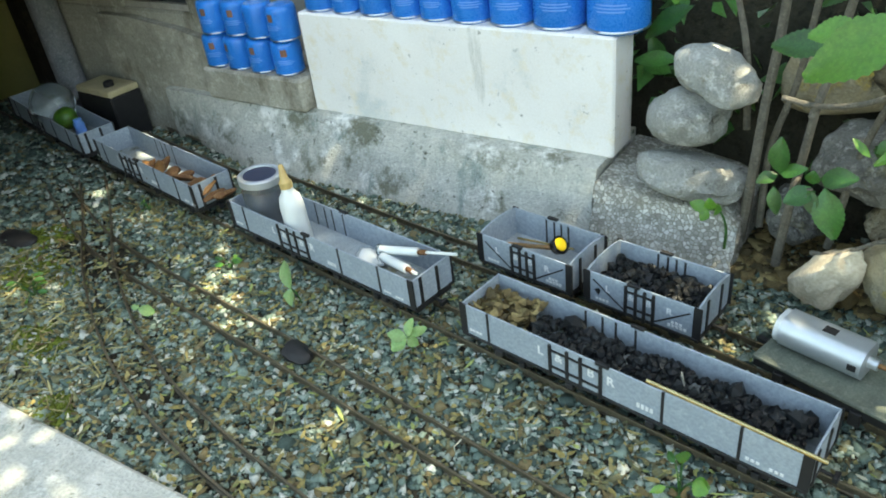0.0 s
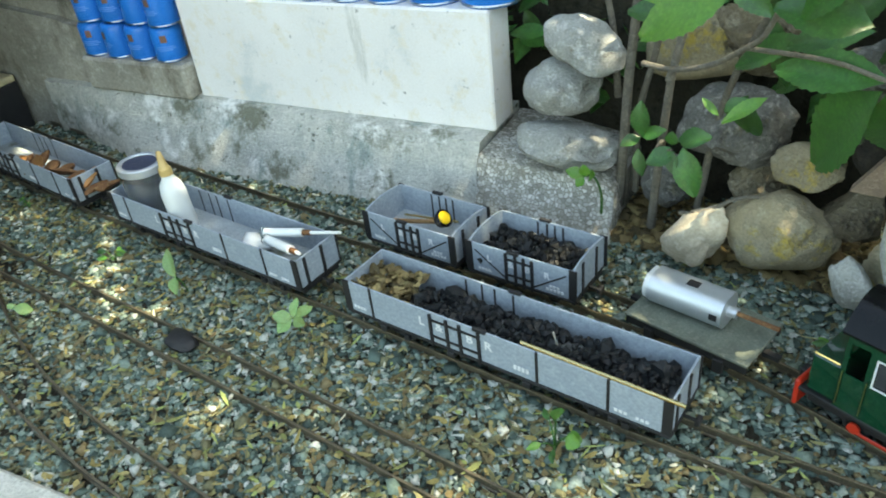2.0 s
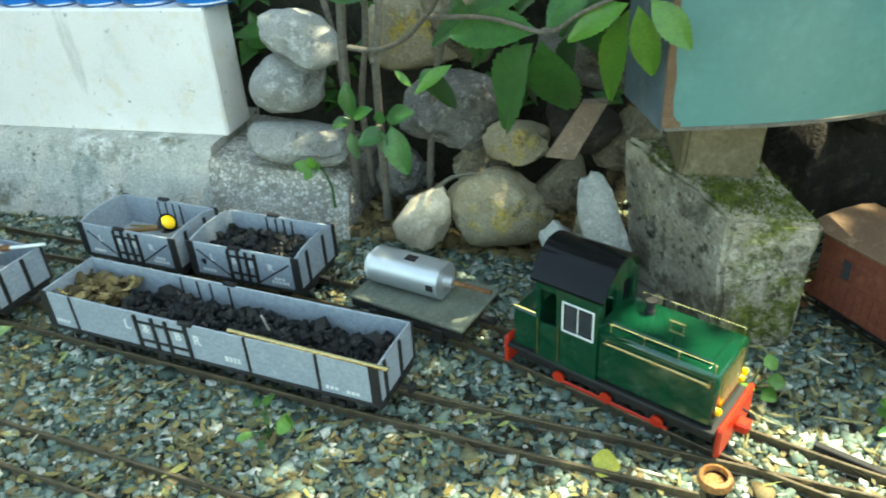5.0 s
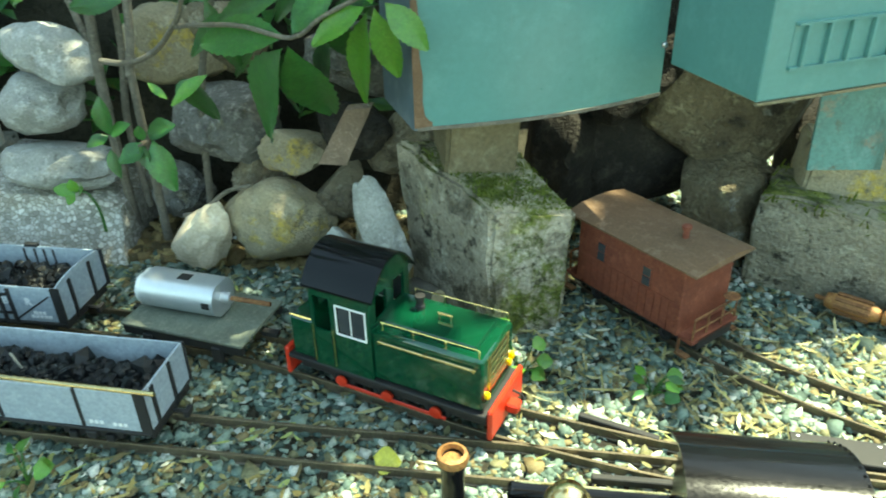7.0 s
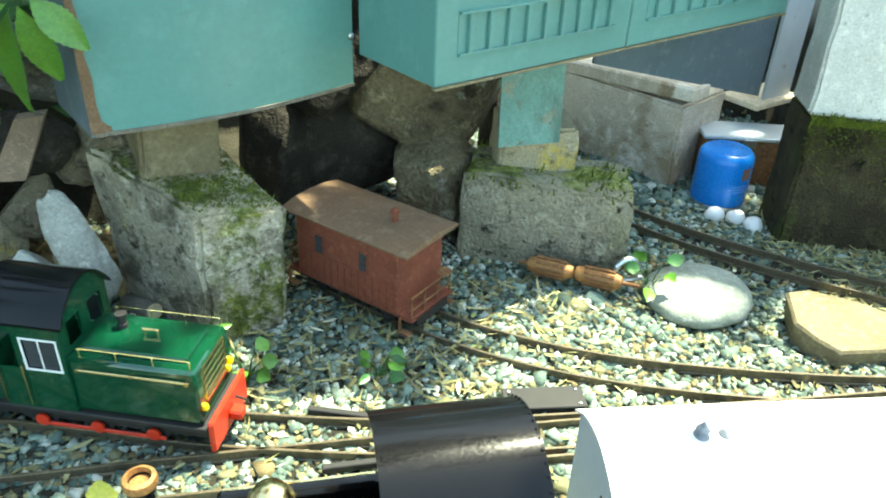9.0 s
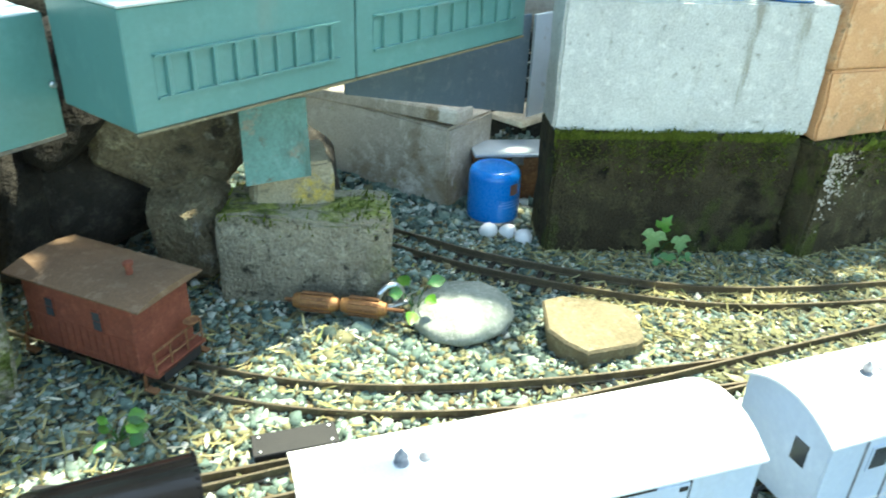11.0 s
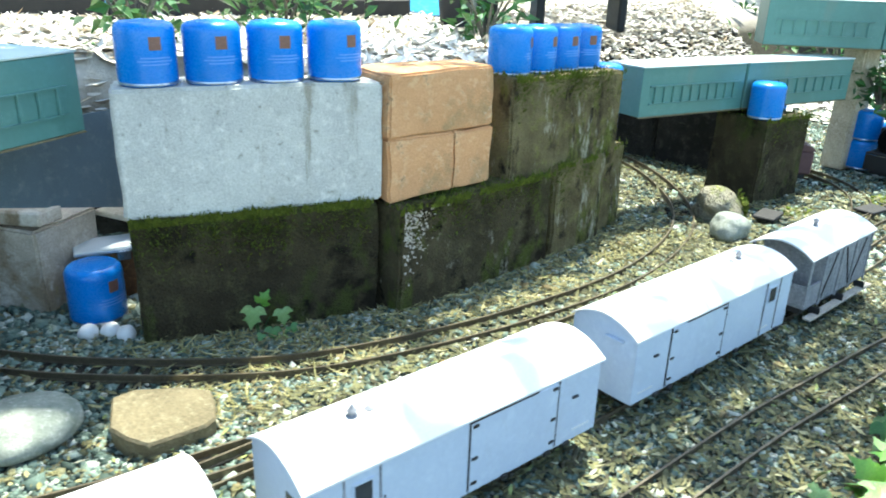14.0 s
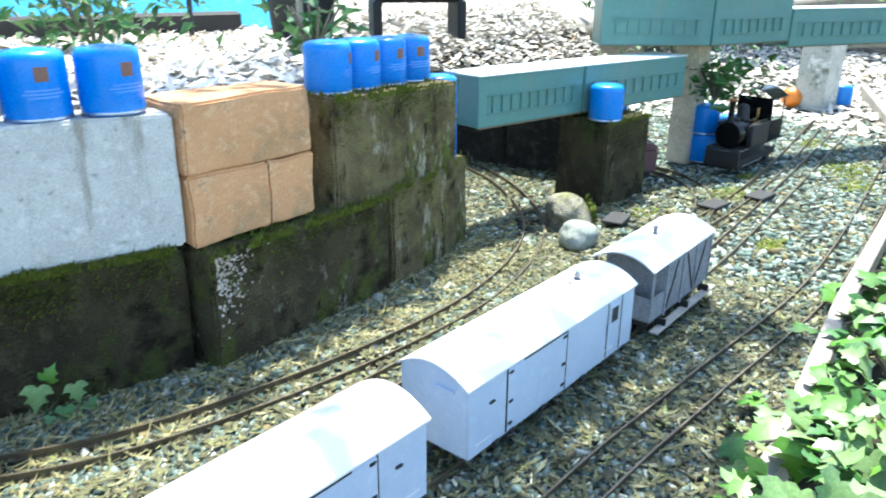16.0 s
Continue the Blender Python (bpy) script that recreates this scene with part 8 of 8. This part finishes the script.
pond = thing("pond_edge", pose(2.35, 2.05, 0.38, 0, 0, -20), "black edging boards across the bank", "edging")
for k in range(4):
    part("board", Mesh().box(-1.2 + 0.55 * k, -0.655 + 0.55 * k, -0.03, 0.03, 0.0, 0.085, 0.01), M["black"], pond)
cover = Mesh()
for i in range(31):
    for j in range(7):
        cover.v.append((-1.6 + 0.1 * i, 0.12 * j, 0.02 + 0.012 * math.sin(i * 1.7 + j) + 0.075 * j))
cover.f = [(7 * i + j, 7 * i + 7 + j, 7 * i + 8 + j, 7 * i + j + 1) for i in range(30) for j in range(6)]
tagged(part("tarpaulin", cover, M["tarp"], m=pose(2.3, 2.15, 0.38, 0, 0, -20), smooth=True), "wrinkled blue tarpaulin spread behind the black edging", "tarpaulin")
for k in range(3):
    tagged(part("stake", Mesh().rod((0, 0, -0.02), (0.01, 0, 0.5), 0.009, 8), M["black"] if k else M["pale_wood"], m=pose((2.95, 3.02, 2.2)[k], (0.98, 1.62, 1.85)[k], 0.385)), "upright garden stake on the bank", "stake", "garden stakes")


def bush(x, y, z, size, count, seed, label):
    r = random.Random(seed)
    b = thing("garden_bush", pose(x, y, z), label, "bush", "bushes on the bank")
    for k in range(6):
        a = 6.28 * k / 6
        part("stem", Mesh().tube([(0, 0, 0), (0.25 * size * math.cos(a), 0.25 * size * math.sin(a), 0.5 * size), (0.5 * size * math.cos(a), 0.5 * size * math.sin(a), 0.9 * size)], 0.006, 0.003, 6), M["bark"], b)
    me = Mesh()
    for _ in range(count):
        d = Vector((r.gauss(0, 0.4), r.gauss(0, 0.4), abs(r.gauss(0.45, 0.28)))) * size
        s = r.uniform(0.03, 0.065)
        me.add([(0, 0, 0), (s * 0.35, s * 0.26, 0.006), (s, 0, -0.008), (s * 0.35, -s * 0.26, 0.006)], [(0, 1, 2, 3)], Matrix.LocRotScale(d, Euler((r.gauss(0, 0.6), r.gauss(0, 0.6), r.uniform(0, 6.28))), None))
    tagged(part("foliage", me, M["ivy_leaf"], b), kind="stuff")


bush(2.62, 1.50, 0.385, 0.30, 320, 3, "bright green leafy plant on the bank")
bush(2.95, 0.92, 0.385, 0.15, 90, 4, "low green plant by the orange blocks")
bush(2.05, 1.25, 0.385, 0.16, 80, 5, "low green plant behind the tins")
bush(4.07, 0.20, 0.20, 0.13, 150, 6, "ivy clump climbing the stone post")
bush(2.30, 2.9, 0.385, 0.7, 700, 7, "tall green bush beyond the tarpaulin")
bush(4.6, 3.2, 0.385, 1.0, 900, 8, "tall green bush at the garden's end")
bush(6.2, 1.2, 0.0, 0.8, 700, 9, "tall green bush at the garden's end")
bush(6.6, -0.6, 0.0, 0.8, 700, 10, "tall green bush at the garden's end")

# ---- tree over the line ----
tree = thing("garden_tree", pose(0.6, 4.6, 0.385), "tall broad-leaved tree shading the railway", "tree")
part("trunk", Mesh().tube([(0, 0, -0.3), (0.05, -0.05, 0.8), (0.0, -0.3, 1.7), (0.2, -0.8, 2.5)], 0.16, 0.09, 14), M["bark"], tree, smooth=True)
r = random.Random(12)
crown = Mesh()
for k in range(9):
    a = -2.0 + 0.62 * k
    end = Vector((a, -3.2 + 0.25 * math.sin(2.3 * k), 2.5 + 0.2 * math.cos(1.7 * k)))
    part("limb", Mesh().tube([(0.05, -0.3, 1.6), (a * 0.4, -1.3, 2.3), end + Vector((0.1, -0.4, 0))], 0.05, 0.012, 8), M["bark"], tree, smooth=True)
for k in range(466):
    if k < 225:
        c = Vector((r.uniform(-1.25, 0.56), r.uniform(-4.2, -3.05), r.uniform(2.2, 2.8)))
    elif k < 290:
        c = Vector((r.uniform(-1.0, 0.85), r.uniform(-3.07, -2.57), r.uniform(2.2, 2.8)))
    elif k < 375:
        c = Vector((r.uniform(0.70, 3.5), r.uniform(-4.6, -2.5), r.uniform(2.2, 2.8)))
        if (c.x < 2.2 and c.y > -3.75) or (c.x > 1.5 and c.y < -3.35):   # gaps that let the sun through
            continue
    elif k < 392:
        c = Vector((r.uniform(1.27, 1.42), r.uniform(-3.31, -3.17), r.uniform(2.45, 2.55)))
    elif k < 408:
        c = Vector((r.uniform(0.66, 1.06), r.uniform(-3.27, -3.05), r.uniform(2.45, 2.55)))
    elif k < 412:
        c = Vector((r.uniform(1.62, 2.02), r.uniform(-3.42, -3.12), r.uniform(2.45, 2.55)))
    elif k < 423:
        c = Vector((r.uniform(0.60, 1.02), r.uniform(-3.67, -3.45), r.uniform(2.45, 2.55)))
    elif k < 438:
        c = Vector((r.uniform(1.75, 3.2), r.uniform(-3.95, -3.82), r.uniform(2.45, 2.55)))
    else:
        c = Vector((r.uniform(1.75, 2.14), r.uniform(-3.20, -2.58), r.uniform(2.45, 2.55)))
    spread = 0.10 if k < 375 else 0.04 if k < 392 else 0.055
    c += Vector((0.10, -0.40, 0.0))
    for _ in range(26):
        p = c + Vector((r.gauss(0, spread), r.gauss(0, spread), r.gauss(0, 0.05)))
        s = r.uniform(0.05, 0.09)
        crown.add([(0, 0, 0), (s * 0.4, s * 0.32, 0), (s, 0, -0.01), (s * 0.4, -s * 0.32, 0)], [(0, 1, 2, 3)], Matrix.LocRotScale(p, Euler((r.gauss(0, 0.5), r.gauss(0, 0.5), r.uniform(0, 6.28))), None))
tagged(part("crown", crown, M["ivy_leaf"], tree), kind="stuff")


# ---- trees round the garden ----
def far_tree(x, y, height, spread, seed, low=0.25):
    """A tree at the garden's edge: trunk, limbs and a ragged crown of clumped leaves."""
    r = random.Random(seed)
    t = thing("garden_tree", pose(x, y, 0.0), "dense green tree at the garden's edge", "tree", "trees round the garden")
    part("trunk", Mesh().tube([(0, 0, -0.1), (0.05, 0.03, height * 0.3), (-0.04, 0.05, height * 0.6), (0, 0, height * 0.9)], 0.11, 0.03, 10), M["bark"], t, smooth=True)
    me = Mesh()
    for k in range(9):
        a, h = 2.4 * k, height * (0.2 + 0.07 * k)
        end = Vector((math.cos(a) * spread * 0.8, math.sin(a) * spread * 0.8, h + height * 0.15))
        part("limb", Mesh().tube([(0, 0, h), end * 0.5 + Vector((0, 0, h * 0.5)), end], 0.04, 0.01, 6), M["bark"], t, smooth=True)
    for k in range(260):
        a, h = r.uniform(0, 6.283), r.uniform(low, 1.0)
        reach = spread * math.sin(math.pi * (0.15 + 0.75 * (h - low) / (1 - low) * 0.9)) ** 0.6
        c = Vector((math.cos(a), math.sin(a), 0)) * reach * r.uniform(0.45, 1.05) + Vector((0, 0, h * height))
        for _ in range(17):
            q = r.uniform(0.10, 0.19)
            p = c + Vector((r.gauss(0, 0.16), r.gauss(0, 0.16), r.gauss(0, 0.13)))
            me.add([(0, 0, 0), (q * 0.4, q * 0.32, 0), (q, 0, -0.02), (q * 0.4, -q * 0.32, 0)], [(0, 1, 2, 3)], Matrix.LocRotScale(p, Euler((r.gauss(0, 0.7), r.gauss(0, 0.7), r.uniform(0, 6.28))), None))
    tagged(part("crown", me, M["ivy_leaf"], t), kind="stuff")


for k, (x, y, h, w) in enumerate(((-0.9, 5.6, 4.2, 1.5), (1.6, 6.2, 4.8, 1.7), (4.2, 6.4, 4.4, 1.6), (7.4, 5.4, 4.0, 1.5), (9.2, 2.6, 3.8, 1.5), (9.4, -0.4, 3.6, 1.4), (9.0, -3.4, 3.0, 1.4))):
    far_tree(x, y, h, w, 300 + k, 0.1)


# ---- rails and sleepers ----
lay_track(SIDING, "siding track of brown rails on dark sleepers")
lay_track(MAIN, "main track of brown rails on dark sleepers")
lay_track(NEAR, "van track of brown rails on dark sleepers")
lay_track(FRONT, "front track curving away from the siding", half=0.0290)
lay_track(LOOP, "loop track curving round the mossy block wall")
lay_track(BRANCH, "branch track curving under the high bridge")
lay_track(SPUR, "spur track leading to the red caboose")
switch = thing("switch_box", pose(1.212, 0.104, -0.016, 0, 0, -4), "low black metal switch box beside the turnout", "box")
part("case", Mesh().box(-0.046, 0.046, -0.016, 0.016, 0.0, 0.022, 0.002), M["black"], switch)
part("cover", Mesh().box(-0.048, 0.048, -0.018, 0.018, 0.022, 0.025, 0.001), M["black"], switch, "dull metal cover")
for x in (-0.04, 0.04):
    for y in (-0.012, 0.012):
        part("screw", Mesh().lathe([(0.002, 0), (0.002, 0.001), (0.0008, 0.0014)], 8, Matrix.Translation((x, y, 0.025))), M["tin_rim"], switch)
for x, y, a in ((0.985, 0.112, -17), (1.00, 0.036, 2)):
    tagged(part("check_rail", Mesh().box(-0.045, 0.045, -0.004, 0.004, -0.004, 0.005, 0.001), M["black"], m=pose(x, y, 0.0, 0, 0, a)), "black check rail at the turnout", "rail", "check rails")
